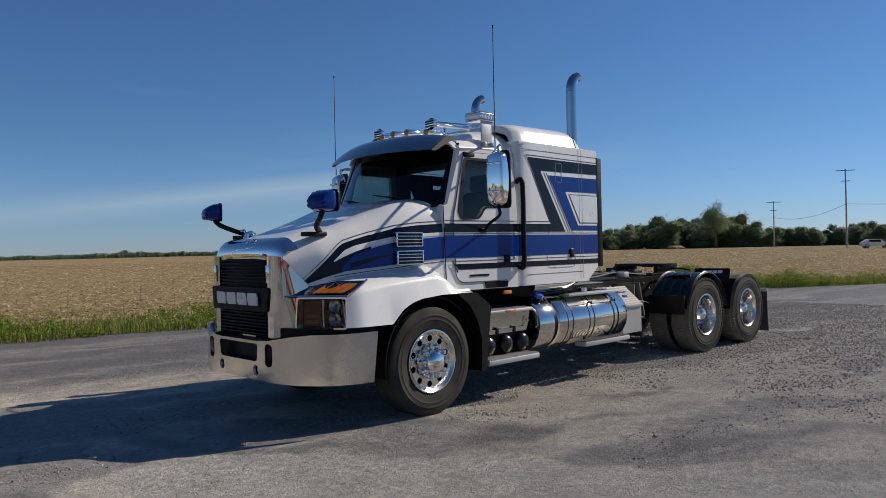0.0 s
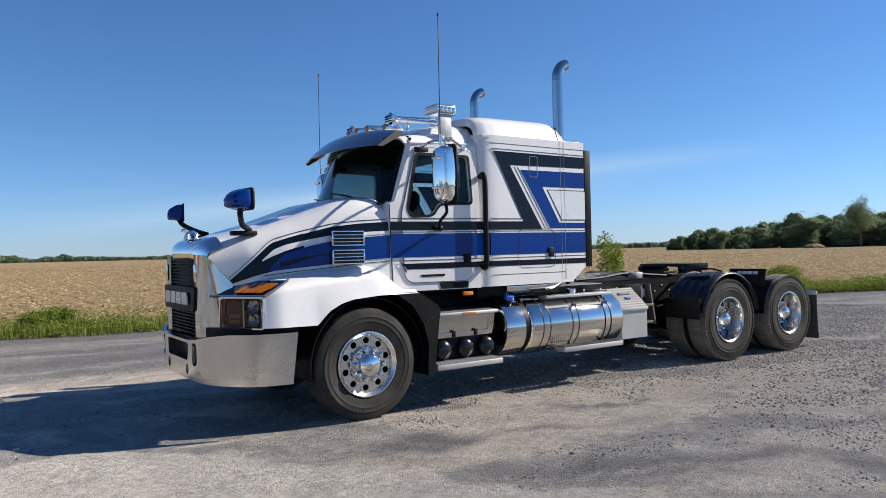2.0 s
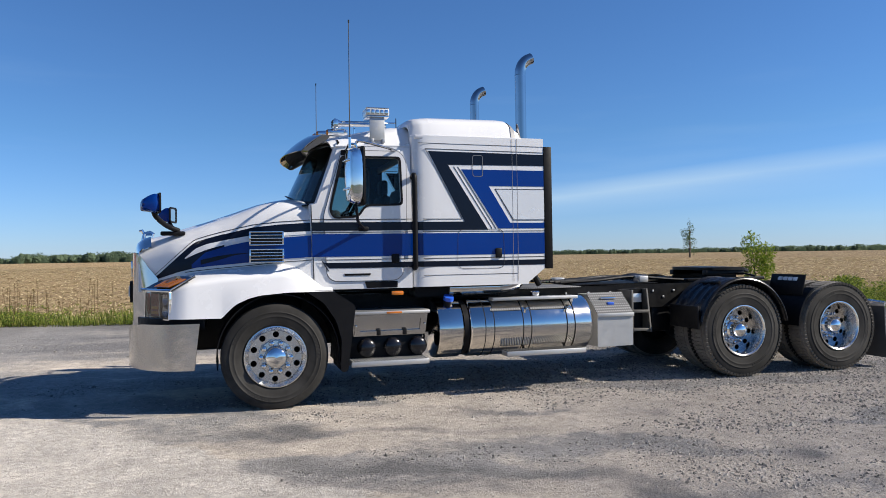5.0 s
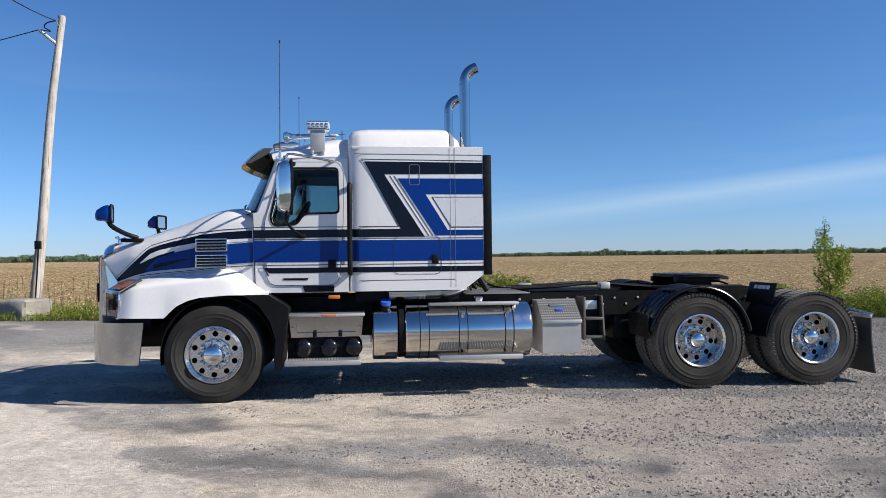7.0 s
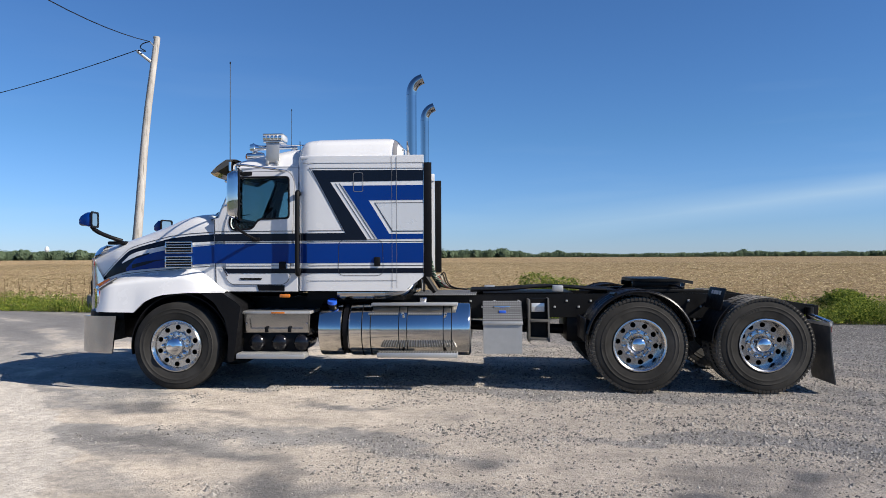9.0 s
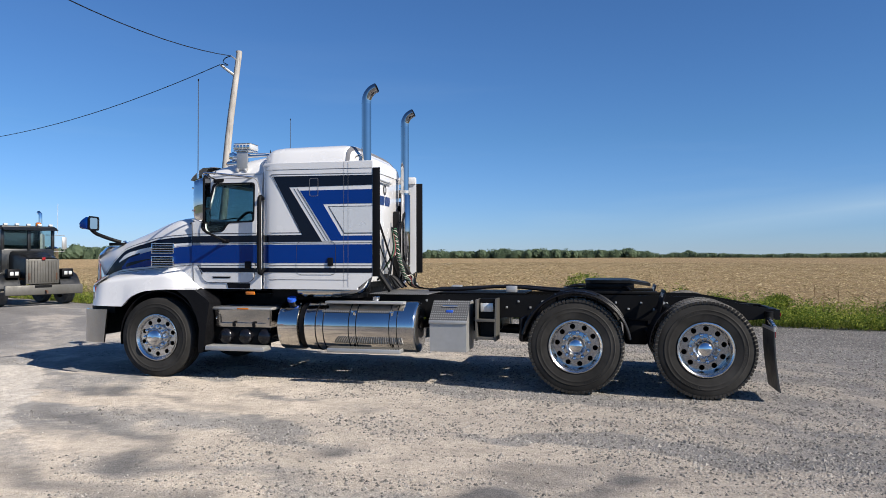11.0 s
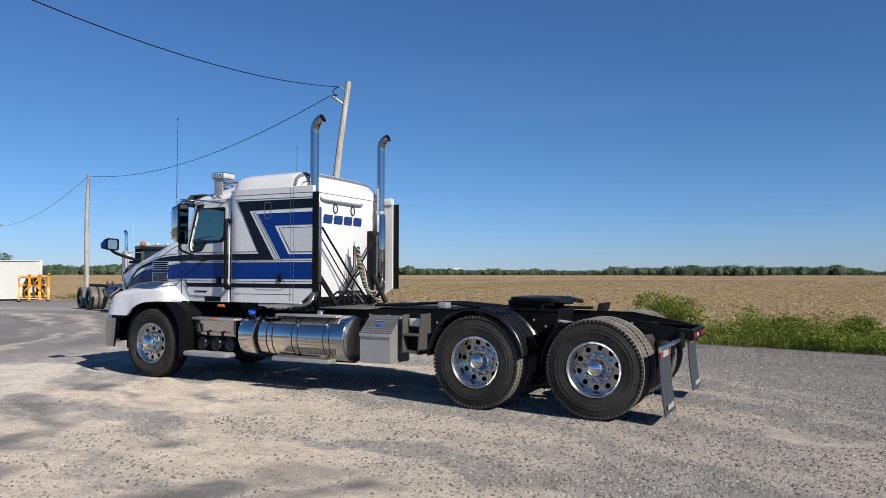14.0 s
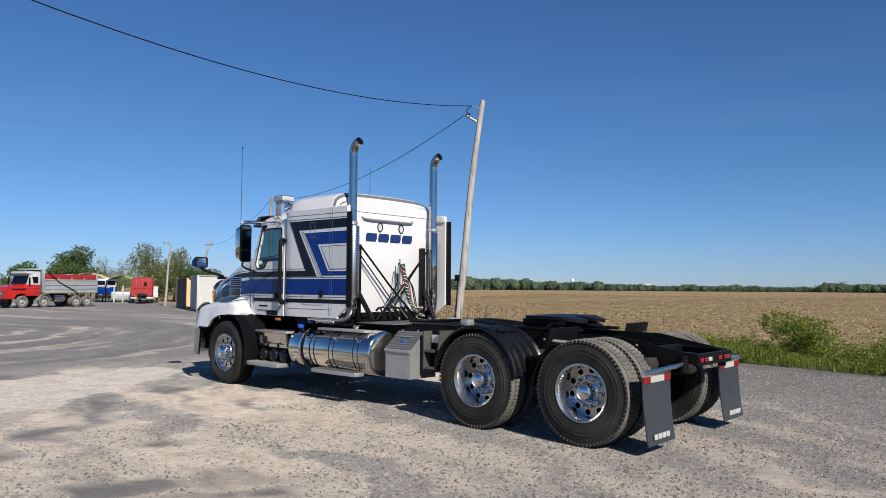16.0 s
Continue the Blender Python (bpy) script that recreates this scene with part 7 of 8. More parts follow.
        st = part("cab_step", boxed(0.685, 1.445, s * 0.93, s * 1.14, 0.355, 0.405, 0.008), BRUSHED, truck, "ribbed aluminium cab step")
        for k in range(25):
            part("tread_tooth", boxed(0.695 + 0.03 * k, 0.708 + 0.03 * k, s * 0.94, s * 1.135, 0.405, 0.415), BRUSHED, st)
        part("step_hanger", boxed(0.70, 1.43, s * 0.90, s * 0.93, 0.36, 0.62, 0.004), FRAME, st)
        # toolbox with sloping tread plate lid
        body = [(0.42, 0.94), (0.66, 0.94), (0.885, 0.745), (0.885, 0.385), (0.42, 0.385)]
        tb = part("toolbox", plate(body, (), lambda u, v, w: (3.40 + w, s * u, v), 0.43), BRUSHED, truck, "grey aluminium toolbox with sloping tread plate lid")
        rows = [[(3.395, s * 0.645, 0.958), (3.835, s * 0.645, 0.958)], [(3.395, s * 0.90, 0.738), (3.835, s * 0.90, 0.738)]]
        part("lid", thick(loft(bmesh.new(), rows), 0.008), DIAMOND, tb, "diamond tread plate lid")
        part("lid_edge", boxed(3.393, 3.837, s * 0.885, s * 0.905, 0.705, 0.742, 0.004), BRUSHED, tb)
        part("latch", boxed(3.575, 3.655, s * 0.76, s * 0.80, 0.825, 0.855, 0.006), CAPBLUE, tb)
        part("latch_plate", boxed(3.52, 3.70, s * 0.70, s * 0.745, 0.885, 0.905, 0.004), CHROME, tb)
        # open step rack behind the toolbox
        k = part("step_rack", boxed(3.905, 3.930, s * 0.44, s * 0.74, 0.50, 0.975, 0.004), DULLSTEEL, truck, "aluminium step rack on the frame")
        part("rack_side", plate([(0.44, 0.985), (0.68, 0.985), (0.76, 0.50), (0.44, 0.50)], (), lambda u, v, w: (4.13 + w, s * u, v), 0.018), DULLSTEEL, k)
        for z in (0.72, 0.515):
            part("rung", boxed(3.930, 4.13, s * 0.60, s * 0.745, z, z + 0.03, 0.004), DULLSTEEL, k)
        part("rack_panel", boxed(3.95, 4.10, s * 0.62, s * 0.63, 0.83, 0.93, 0.004), CLEARL, k)
        # black block added for the shade inside the rack
        part("rack_shade_block", boxed(3.94, 4.125, s * 0.43, s * 0.60, 0.53, 0.98), FRAME, k)


build_tanks()


# ---- exhausts ----
def build_exhaust():
    for s in (-1, 1):
        x, y = (2.595, -0.765) if s < 0 else (2.625, 0.81)
        pipe = part("exhaust_pipe", tubed([(x, y, 1.20), (x, y, 2.3), (x, y, 3.30)], 0.058, 24), STACK, truck, "tall chrome exhaust stack with a curved tip")
        tip = [(x, y, 3.30), (x + 0.005, y, 3.36), (x + 0.03, y, 3.42), (x + 0.075, y, 3.465), (x + 0.13, y, 3.49)]
        bm = bmesh.new()
        tube(bm, curve_pts(tip, 4), 0.058, 24, False)
        thick(bm, 0.004)
        part("curved_tip", bm, STACK, pipe)
        part("bore", tubed([(x + 0.04, y, 3.43), (x + 0.10, y, 3.475)], 0.051, 16), BLACK, pipe)
        w = 0.09 if s < 0 else 0.068
        part("heat_shield", lathed([(1.36, w - 0.005), (1.37, w), (2.33, w), (2.34, w - 0.005)], 28, "z", (x + 0.01, y, 0)), PERF if s < 0 else STACK, pipe, "steel heat shield round the stack")
        part("elbow", tubed(curve_pts([(x, y, 1.34), (x - 0.01, y, 1.22), (x - 0.07, y, 1.12), (x - 0.20, y, 1.07), (x - 0.40, y, 1.06)], 4), 0.075, 20), STACK, pipe, "chrome elbow")
        part("muffler", tubed([(1.75, y, 1.06), (2.30, y, 1.06)], 0.085, 18), STEEL, pipe)
        part("mount", boxed(2.505, 2.62, y - 0.12, y - 0.085 if s < 0 else y - 0.085, 1.30, 2.20, 0.008) if s < 0 else boxed(2.505, 2.62, y + 0.085, y + 0.12, 1.30, 2.20, 0.008), FRAME, pipe)
        part("mount", boxed(2.505, 2.59, y - s * 0.15 - 0.03, y - s * 0.15 + 0.03, 1.05, 2.10, 0.01), FRAME, pipe)
        part("clamp", lathed([(2.36, 0.067), (2.36, 0.072), (2.40, 0.072), (2.40, 0.067)], 24, "z", (x, y, 0), True), BRUSHED, pipe)
        part("stay", tubed([(2.66, s * 0.68, 2.08), (2.68, s * 0.1, 1.50), (2.70, s * -0.40, 1.06)], 0.014, 8), FRAME, truck, "black diagonal stay rod")
        part("stay", tubed([(2.60, s * 0.62, 1.95), (2.62, s * 0.25, 1.55), (2.66, s * 0.0, 1.25)], 0.009, 6), FRAME, truck)
        part("stack_foot", tubed([(2.60, s * 0.66, 1.45), (2.85, s * 0.60, 1.06)], 0.035, 8), FRAME, truck)


build_exhaust()


def build_lines():
    rng = random.Random(3)
    post = part("hose_post", tubed([(2.64, 0.10, 1.05), (2.64, 0.10, 1.92)], 0.012, 8), BRUSHED, truck, "hose holder post behind the sleeper")
    mats = [BLACK, GREENHOSE, REDHOSE, PALEHOSE, BLACK, BLACK, CAPBLUE, FRAME]
    for k, m in enumerate(mats[:6]):
        a = (2.66, 0.10 + 0.02 * k - 0.04, 1.86 - 0.03 * k)
        y = -0.02 + 0.055 * k
        pts = [(2.60, y - 0.1, 1.30 + 0.02 * k), (2.70, y, 1.55), a, (2.70, 0.16 + 0.03 * k, 1.62 - 0.02 * k), (2.72 + 0.02 * k, 0.20 + 0.02 * k, 1.34 - 0.03 * k), (2.80 + 0.02 * k, 0.26 + 0.03 * k, 1.16 + 0.02 * k), (2.90 + 0.03 * k, 0.22 - 0.04 * k, 1.08), (3.2 + 0.1 * k, -0.05 + 0.05 * k, 1.06)]
        part("hose", tubed(curve_pts(pts, 6), 0.008, 6), m, truck, "coiled service hose behind the sleeper")
    # spiral coil
    base = curve_pts([(2.68, 0.12, 1.84), (2.71, 0.15, 1.58), (2.75, 0.18, 1.36), (2.80, 0.24, 1.20), (2.92, 0.30, 1.10)], 40)
    for off, m in ((0.0, BLACK), (1.57, PALEHOSE), (3.14, BLACK), (4.71, GREENHOSE)):
        pts = [p + Vector((0.022 * math.cos(i * 0.7 + off), 0.024 * math.sin(i * 0.7 + off), 0.01 * math.cos(i * 0.9 + off))) for i, p in enumerate(base)]
        part("coiled_hose", tubed(pts, 0.009, 6), m, truck, "coiled service hose behind the sleeper")
    for k in range(9):
        y = -0.30 + 0.07 * k
        pts = [(2.58, y, 1.16 + 0.1 * rng.random()), (2.66, y + 0.05 * rng.uniform(-1, 1), 1.22), (2.78, y + 0.1 * rng.uniform(-1, 1), 1.07)]
        part("hose", tubed(curve_pts(pts, 5), 0.014, 6), FRAME, truck)
    for k in range(5):
        y = -0.30 + 0.15 * k
        pts = [(3.25, y, 1.06), (3.7, y + rng.uniform(-0.06, 0.06), 1.075), (4.2, y + rng.uniform(-0.08, 0.08), 1.09 + 0.02 * rng.random()), (4.7, y + rng.uniform(-0.05, 0.05), 1.07), (5.0, y, 1.05)]
        part("air_line", tubed(curve_pts(pts, 5), 0.017, 7), BLACK, truck, "black air line along the frame")
    part("valve_block", boxed(4.22, 4.34, -0.40, -0.26, 1.045, 1.12, 0.01), BRUSHED, truck)
    part("valve_block", boxed(3.42, 3.55, 0.20, 0.34, 1.045, 1.10, 0.01), BRUSHED, truck)
    part("frame_cover", boxed(3.40, 4.45, -0.42, 0.42, 1.03, 1.04), FRAME, truck)


build_lines()


# ---- mirrors, roof gear ----
def mirror_shell(deep, wide, tall, z):
    """A rounded shell, flat behind, bulging forward."""
    bm = bmesh.new()
    for v in bmesh.ops.create_icosphere(bm, subdivisions=4, radius=1)["verts"]:
        d = v.co.copy()
        k = 1 / max(abs(d.x), abs(d.y), abs(d.z)) ** 0.6
        v.co = Vector((d.x * k * deep if d.x < 0 else min(d.x * 0.1, 0.034), max(-1, min(1, d.y * k)) * wide, z + max(-1, min(1, d.z * k)) * tall))
    return bm


def build_mirrors():
    for s in (-1, 1):
        base = part("hood_mirror", boxed(-1.02, -0.80, s * 0.60 - 0.045, s * 0.60 + 0.045, 1.625, 1.665, 0.012), BLACK, truck, "hood mirror with blue shell on a black arm")
        part("arm", tubed(curve_pts([(-0.86, s * 0.61, 1.67), (-0.95, s * 0.70, 1.71), (-1.02, s * 0.86, 1.77), (-1.045, s * 0.93, 1.82), (-1.045, s * 0.95, 1.87)], 4), [0.024] * 17, 10), BLACK, base)
        head = bmesh.new()
        vs = bmesh.ops.create_icosphere(head, subdivisions=3, radius=1)["verts"]
        for v in vs:
            d = v.co
            k = 1 / max(abs(d.x), abs(d.y), abs(d.z)) ** 0.75
            x = d.x * k
            q = min(0.0, x)
            v.co = Vector((x * 0.11 if x < 0 else min(x * 0.05, 0.04), d.y * k * (0.125 + 0.03 * q), d.z * k * (0.085 + 0.035 * q) - 0.028 * q * q))
        hm = Matrix.Translation((-1.05, s * 0.955, 1.905)) @ Matrix.Rotation(radians(-s * 12), 4, "Z")
        h = part("mirror_head", head, BLUE, base, "blue mirror shell", hm)
        part("mirror_rim", plate(rounded(-0.132, 0.132, -0.090, 0.090, 0.035), [rounded(-0.108, 0.108, -0.070, 0.070, 0.025)], lambda u, v, w: (0.036 + w, u, v), 0.014), BLACK, h)
        part("mirror_glass", plate(rounded(-0.11, 0.11, -0.072, 0.072, 0.025), (), lambda u, v, w: (0.040 + w, u, v), 0.003), CHROME, h)
        # tall door mirror
        x, y = 0.735, s * 1.265
        m = Matrix.Translation((x, y, 0)) @ Matrix.Rotation(radians(-s * 10), 4, "Z")
        dm = part("door_mirror", mirror_shell(0.100, 0.100, 0.262, 2.145), CHROME, truck, "tall chrome door mirror on tubular arms", m)
        part("mirror_back", plate(rounded(-0.106, 0.106, 1.868, 2.418, 0.045), (), lambda u, v, w: (0.034 + w, u, v), 0.016), BLACK, dm)
        part("mirror_face", plate(rounded(-0.088, 0.088, 2.055, 2.40, 0.03), (), lambda u, v, w: (0.051 + w, u, v), 0.003), DARKMIRROR, dm)
        part("convex_mirror", plate(rounded(-0.088, 0.088, 1.885, 2.035, 0.03), (), lambda u, v, w: (0.051 + w, u, v), 0.004), DARKMIRROR, dm)
        for z in (2.275, 2.01):
            part("mirror_fin", boxed(-0.112, -0.075, -0.07, 0.07, z, z + 0.022, 0.008), CHROME, dm)
        part("mirror_arm", tubed(curve_pts([(x, y, 2.41), (x, y, 2.45), (x + 0.07, y - s * 0.02, 2.47), (1.20, s * 0.92, 2.44)], 4), 0.012, 8), CHROME, truck, "chrome mirror arm")
        part("mirror_arm", tubed(curve_pts([(x, y, 2.44), (x - 0.04, y - s * 0.16, 2.46), (0.69, s * 0.88, 2.42)], 4), 0.012, 8), CHROME, truck, "chrome mirror arm")
        part("arm_foot", boxed(0.65, 0.80, s * 0.85, s * 0.90, 2.385, 2.44, 0.012), BLACK, truck)
        part("arm_foot", boxed(1.14, 1.23, s * 0.885, s * 0.93, 2.42, 2.45, 0.008), BRUSHED, truck)
        part("mirror_arm", tubed(curve_pts([(x - 0.01, y, 1.88), (x, y, 1.80), (x + 0.04, s * 1.10, 1.73), (0.86, s * 0.955, 1.665)], 4), 0.015, 8), BLACK, truck, "black lower mirror arm")
        part("arm_foot", boxed(0.80, 0.90, s * 0.93, s * 0.97, 1.645, 1.69, 0.012), BLACK, truck)
        # whip antenna on the mirror bracket
        ax, ay = x - 0.06, s * 1.28
        part("antenna", tubed([(ax, ay, 2.42), (ax + 0.002, ay, 3.0), (ax + 0.004, ay, 3.58)], [0.0055, 0.0045, 0.0035], 8), FLAP, truck, "thin whip antenna")
        part("antenna_tip", tubed([(ax + 0.004, ay, 3.56), (ax + 0.004, ay, 3.585)], 0.007, 8), FRAME, truck)
        part("antenna_spring", tubed([(ax, ay, 2.40), (ax, ay, 2.50)], 0.013, 10), CHROME, truck)


build_mirrors()


def build_roof_gear():
    for y, x in ((-0.42, 0.62), (-0.20, 0.545), (0.0, 0.53), (0.20, 0.545), (0.42, 0.62)):
        b = part("clearance_lamp", lathed([(0.0, 0.035), (0.16, 0.045), (0.20, 0.03), (0.21, 0.001)], 16, "x", (x - 0.03, y, 2.705 - 0.3 * y * y * 0.4)), CHROME, truck, "chrome bullet roof lamp with amber lens")
        part("lens", lathed([(-0.022, 0.001), (-0.018, 0.022), (0.0, 0.034)], 16, "x", (x - 0.03, y, 2.705 - 0.12 * y * y)), AMBER, b, "amber lens")
    for y, x in ((-0.42, 0.66), (0.42, 0.66)):
        h = part("air_horn", lathed([(0.0, 0.062), (0.02, 0.05), (0.08, 0.028), (0.45, 0.016), (0.50, 0.03), (0.54, 0.03), (0.54, 0.001)], 20, "x", (x, y, 2.775)), CHROME, truck, "long chrome roof air horn")
        part("horn_grille", boxed(x - 0.02, x + 0.03, y - 0.07, y + 0.07, 2.735, 2.815, 0.006), CHROME, h)
        for k in range(3):
            part("horn_slot", boxed(x - 0.026, x - 0.019, y - 0.06, y + 0.06, 2.745 + 0.024 * k, 2.757 + 0.024 * k), BLACK, h)
        part("horn_foot", tubed([(x + 0.2, y, 2.765), (x + 0.2, y, 2.64)], 0.015, 8), CHROME, h)
    # beacon on a steel bracket
    b = part("beacon_bracket", boxed(0.945, 1.095, -0.86, -0.845, 2.545, 2.79, 0.004), BRUSHED, truck, "flat steel bracket carrying a roof beacon")
    part("foot", boxed(0.95, 0.98, -0.90, -0.845, 2.52, 2.56, 0.004), BRUSHED, b)
    part("foot", boxed(1.06, 1.09, -0.90, -0.845, 2.52, 2.56, 0.004), BRUSHED, b)
    lamp = part("beacon", boxed(0.905, 1.145, -0.88, -0.66, 2.79, 2.865, 0.02), CLEARL, truck, "clear and chrome beacon lamp")
    part("beacon_base", boxed(0.912, 1.138, -0.875, -0.665, 2.775, 2.79, 0.004), CHROME, lamp)
    for k in range(5):
        part("beacon_cell", boxed(0.915 + 0.045 * k, 0.948 + 0.045 * k, -0.885, -0.655, 2.802, 2.85, 0.006), CHROME, lamp)
    part("beacon_lid", boxed(0.91, 1.14, -0.876, -0.664, 2.863, 2.872, 0.004), CHROME, lamp)
    part("beacon_rod", tubed([(0.70, -0.42, 2.80), (1.0, -0.62, 2.77), (1.30, -0.45, 2.80)], 0.008, 6), CHROME, truck)
    part("roof_sensor", tubed([(1.27, -0.6, 2.72), (1.27, -0.6, 2.82)], 0.005, 6), FRAME, truck)


build_roof_gear()

# ---- vehicles and things across the yard ----
YARD_TYRE = mesh_of("tyre", lathed([(-0.13, 0.30), (-0.14, 0.36), (-0.14, 0.47), (-0.11, 0.51), (0.11, 0.51), (0.14, 0.47), (0.14, 0.36), (0.13, 0.30)], 24), TREAD)
YARD_RIM = mesh_of("wheel", lathed([(0.0, 0.305), (0.03, 0.29), (0.05, 0.20), (0.0, 0.12), (-0.06, 0.11), (-0.06, 0.001)], 20), GREYBED)


def yard_wheel(parent, x, y, side, double=False, size=1.0):
    w = part("wheel", YARD_RIM, None, parent, "", pose(x, y, 0.51 * size, 0, 0, 0 if side < 0 else 180) @ Matrix.Diagonal((size, 1, size, 1)))
    part("tyre", YARD_TYRE, None, w, "", Matrix.Translation((0, 0.06, 0)))
    if double:
        part("tyre", YARD_TYRE, None, w, "", Matrix.Translation((0, 0.38, 0)))


def heading(x, y, hx, hy):
    """Local x forward, y to the left."""
    return pose(x, y, ground_z(x), 0, 0, math.degrees(math.atan2(hy, hx)))


def build_old_truck():
    t = thing("old_truck", "old black conventional truck chassis with tall grille and chrome stacks", "truck", m=heading(-11.93, 10.06, 0.926, -0.367))
    for x in (0.0, -1.4):
        for s in (-1, 1):
            yard_wheel(t, x, s * 1.06, s, False, 0.92)
    for x in (-5.55, -6.75):
        for s in (-1, 1):
            yard_wheel(t, x, s * 1.06, s, True, 0.88)
    for x in (-4.1, -4.75):
        part("spring_hanger", plate(soften([(-0.22, 0.42), (0.20, 0.46), (0.26, 0.98), (-0.10, 1.06), (-0.28, 0.80)], 0.05), [circle(0.0, 0.75, 0.07)], lambda u, v, w: (x + u, -0.50 - w, v), 0.10), RUST, t, "rusty hanger bracket")
        part("air_line", tubed(curve_pts([(x - 0.3, -0.55, 0.95), (x, -0.66, 1.12), (x + 0.3, -0.60, 0.70)], 4), 0.03, 6), RUST, t)
    for s in (-1, 1):
        part("frame_rail", boxed(-8.0, 0.7, s * 0.38, s * 0.44, 0.78, 1.0, 0.01), RUST, t, "rusty frame rail")
    for x in (-3.2, -4.4, -6.1, -7.8):
        part("crossmember", boxed(x - 0.06, x + 0.06, -0.40, 0.40, 0.80, 0.95, 0.01), RUST, t)
    part("bumper", boxed(0.72, 0.84, -1.16, 1.16, 0.34, 0.64, 0.04), DULLSTEEL, t, "dented pale steel bumper")
    part("plate_bar", boxed(0.842, 0.85, -0.32, 0.18, 0.56, 0.63), BLACK, t)
    part("tow_hook", tubed([(0.84, 0.0, 0.46), (0.93, 0.0, 0.44), (0.93, 0.0, 0.38)], 0.03, 8), RUST, t)
    # hood and grille
    rows = []
    for x, w, h in ((0.68, 0.46, 1.46), (0.3, 0.50, 1.56), (-0.05, 0.56, 1.64), (-0.40, 0.62, 1.72)):
        rows.append([(x, w * math.copysign(abs(math.sin(radians(a))) ** 0.22, math.sin(radians(a))), 0.85 + (h - 0.85) * abs(math.cos(radians(a))) ** 0.2) for a in np.linspace(-90, 90, 19)])
    part("hood", thick(loft(bmesh.new(), rows), 0.02), GREYPAINT, t, "faded black hood")
    g = part("grille", boxed(0.60, 0.68, -0.50, 0.50, 0.66, 1.42, 0.03), DULLSTEEL, t, "tall bright grille")
    for k in range(11):
        y = -0.42 + 0.084 * k
        part("grille_slat", boxed(0.682, 0.70, y - 0.012, y + 0.012, 0.72, 1.36, 0.004), DULLSTEEL, g)
    part("emblem", boxed(0.67, 0.72, -0.05, 0.05, 1.38, 1.48, 0.01), REDL, t)
    for s in (-1, 1):
        rows = []
        for a in np.linspace(8, 172, 16):
            c, q = math.cos(radians(a)), math.sin(radians(a))
            rows.append([(0.0 + 0.58 * c, s * y, 0.48 + 0.56 * q - dz) for y, dz in ((0.60, 0), (0.95, 0), (1.22, 0.02), (1.24, 0.14))])
        part("fender", thick(loft(bmesh.new(), rows), 0.02), GREYPAINT, t, "faded black round fender")
        rows = []
        for a in np.linspace(30, 172, 12):
            c, q = math.cos(radians(a)), math.sin(radians(a))
            rows.append([(-1.4 + 0.58 * c, s * y, 0.48 + 0.56 * q - dz) for y, dz in ((0.86, 0), (1.22, 0.02), (1.24, 0.14))])
        part("fender", thick(loft(bmesh.new(), rows), 0.02), GREYPAINT, t)
        h = part("headlight_pod", boxed(0.40, 0.60, s * 0.62, s * 0.98, 0.86, 1.12, 0.03), BLACK, t, "square headlight pod")
        part("headlight", boxed(0.60, 0.612, s * 0.68, s * 0.78, 0.93, 1.04, 0.005), CLEARL, h)
        part("headlight", boxed(0.60, 0.612, s * 0.82, s * 0.92, 0.93, 1.04, 0.005), CLEARL, h)
        part("air_cleaner", lathed([(1.05, 0.001), (1.05, 0.17), (1.08, 0.19), (1.66, 0.19), (1.70, 0.15), (1.74, 0.001)], 24, "z", (-0.72, s * 0.98, 0.1)), CHROME, t, "chrome air cleaner canister")
        st = part("exhaust_pipe", tubed(curve_pts([(-1.5, s * 1.0, 0.95), (-1.5, s * 1.0, 2.72), (-1.52, s * 1.0, 2.88), (-1.62, s * 1.0, 2.96)], 4), 0.06, 14), CHROME, t, "chrome exhaust stack")
        part("muffler", lathed([(1.15, 0.07), (1.2, 0.13), (2.2, 0.13), (2.25, 0.07)], 20, "z", (-1.5, s * 1.0, 0)), BRUSHED, st)
        part("mirror", boxed(-0.45, -0.40, s * 1.15, s * 1.30, 1.72, 2.12, 0.02), BRUSHED, t)
        part("mirror_arm", tubed([(-0.55, s * 0.70, 2.18), (-0.42, s * 1.22, 2.18), (-0.42, s * 1.22, 1.66), (-0.55, s * 0.72, 1.66)], 0.013, 6), BRUSHED, t)
        part("antenna", tubed([(-0.5, s * 1.05, 2.2), (-0.55, s * 1.08, 3.2)], 0.008, 5), CLEARL, t)
        part("fuel_tank", tubed([(-3.5, s * 0.80, 0.72), (-2.5, s * 0.80, 0.72)], 0.30, 20), GREYPAINT, t)
        part("cab_step", boxed(-1.9, -0.9, s * 0.8, s * 1.1, 0.80, 0.86, 0.01), GREYPAINT, t)
    # cab
    shift = Matrix.Translation((0.22, 0, 0)) @ Matrix.Diagonal((1, 1.14, 1, 1))
    part("cab", boxed(-1.40, -0.42, -0.70, 0.70, 0.95, 1.74, 0.05), GREYPAINT, t, "faded black cab", shift)
    part("cab_roof", boxed(-1.43, -0.36, -0.72, 0.72, 2.32, 2.44, 0.05), GREYPAINT, t, "", shift)
    part("sun_visor", plate([(-0.72, 2.30), (0.72, 2.30), (0.70, 2.40), (-0.70, 2.40)], (), lambda u, v, w: (-0.22 - (v - 2.30) * 1.2 + w, u, v), 0.01), GREYPAINT, t, "", shift)
    for x, y in ((-0.46, -0.66), (-0.46, 0.66), (-1.37, -0.66), (-1.37, 0.66), (-0.42, 0.0)):
        part("pillar", boxed(x - 0.04, x + 0.04, y - 0.04, y + 0.04, 1.70, 2.36, 0.01), GREYPAINT, t, "", shift)
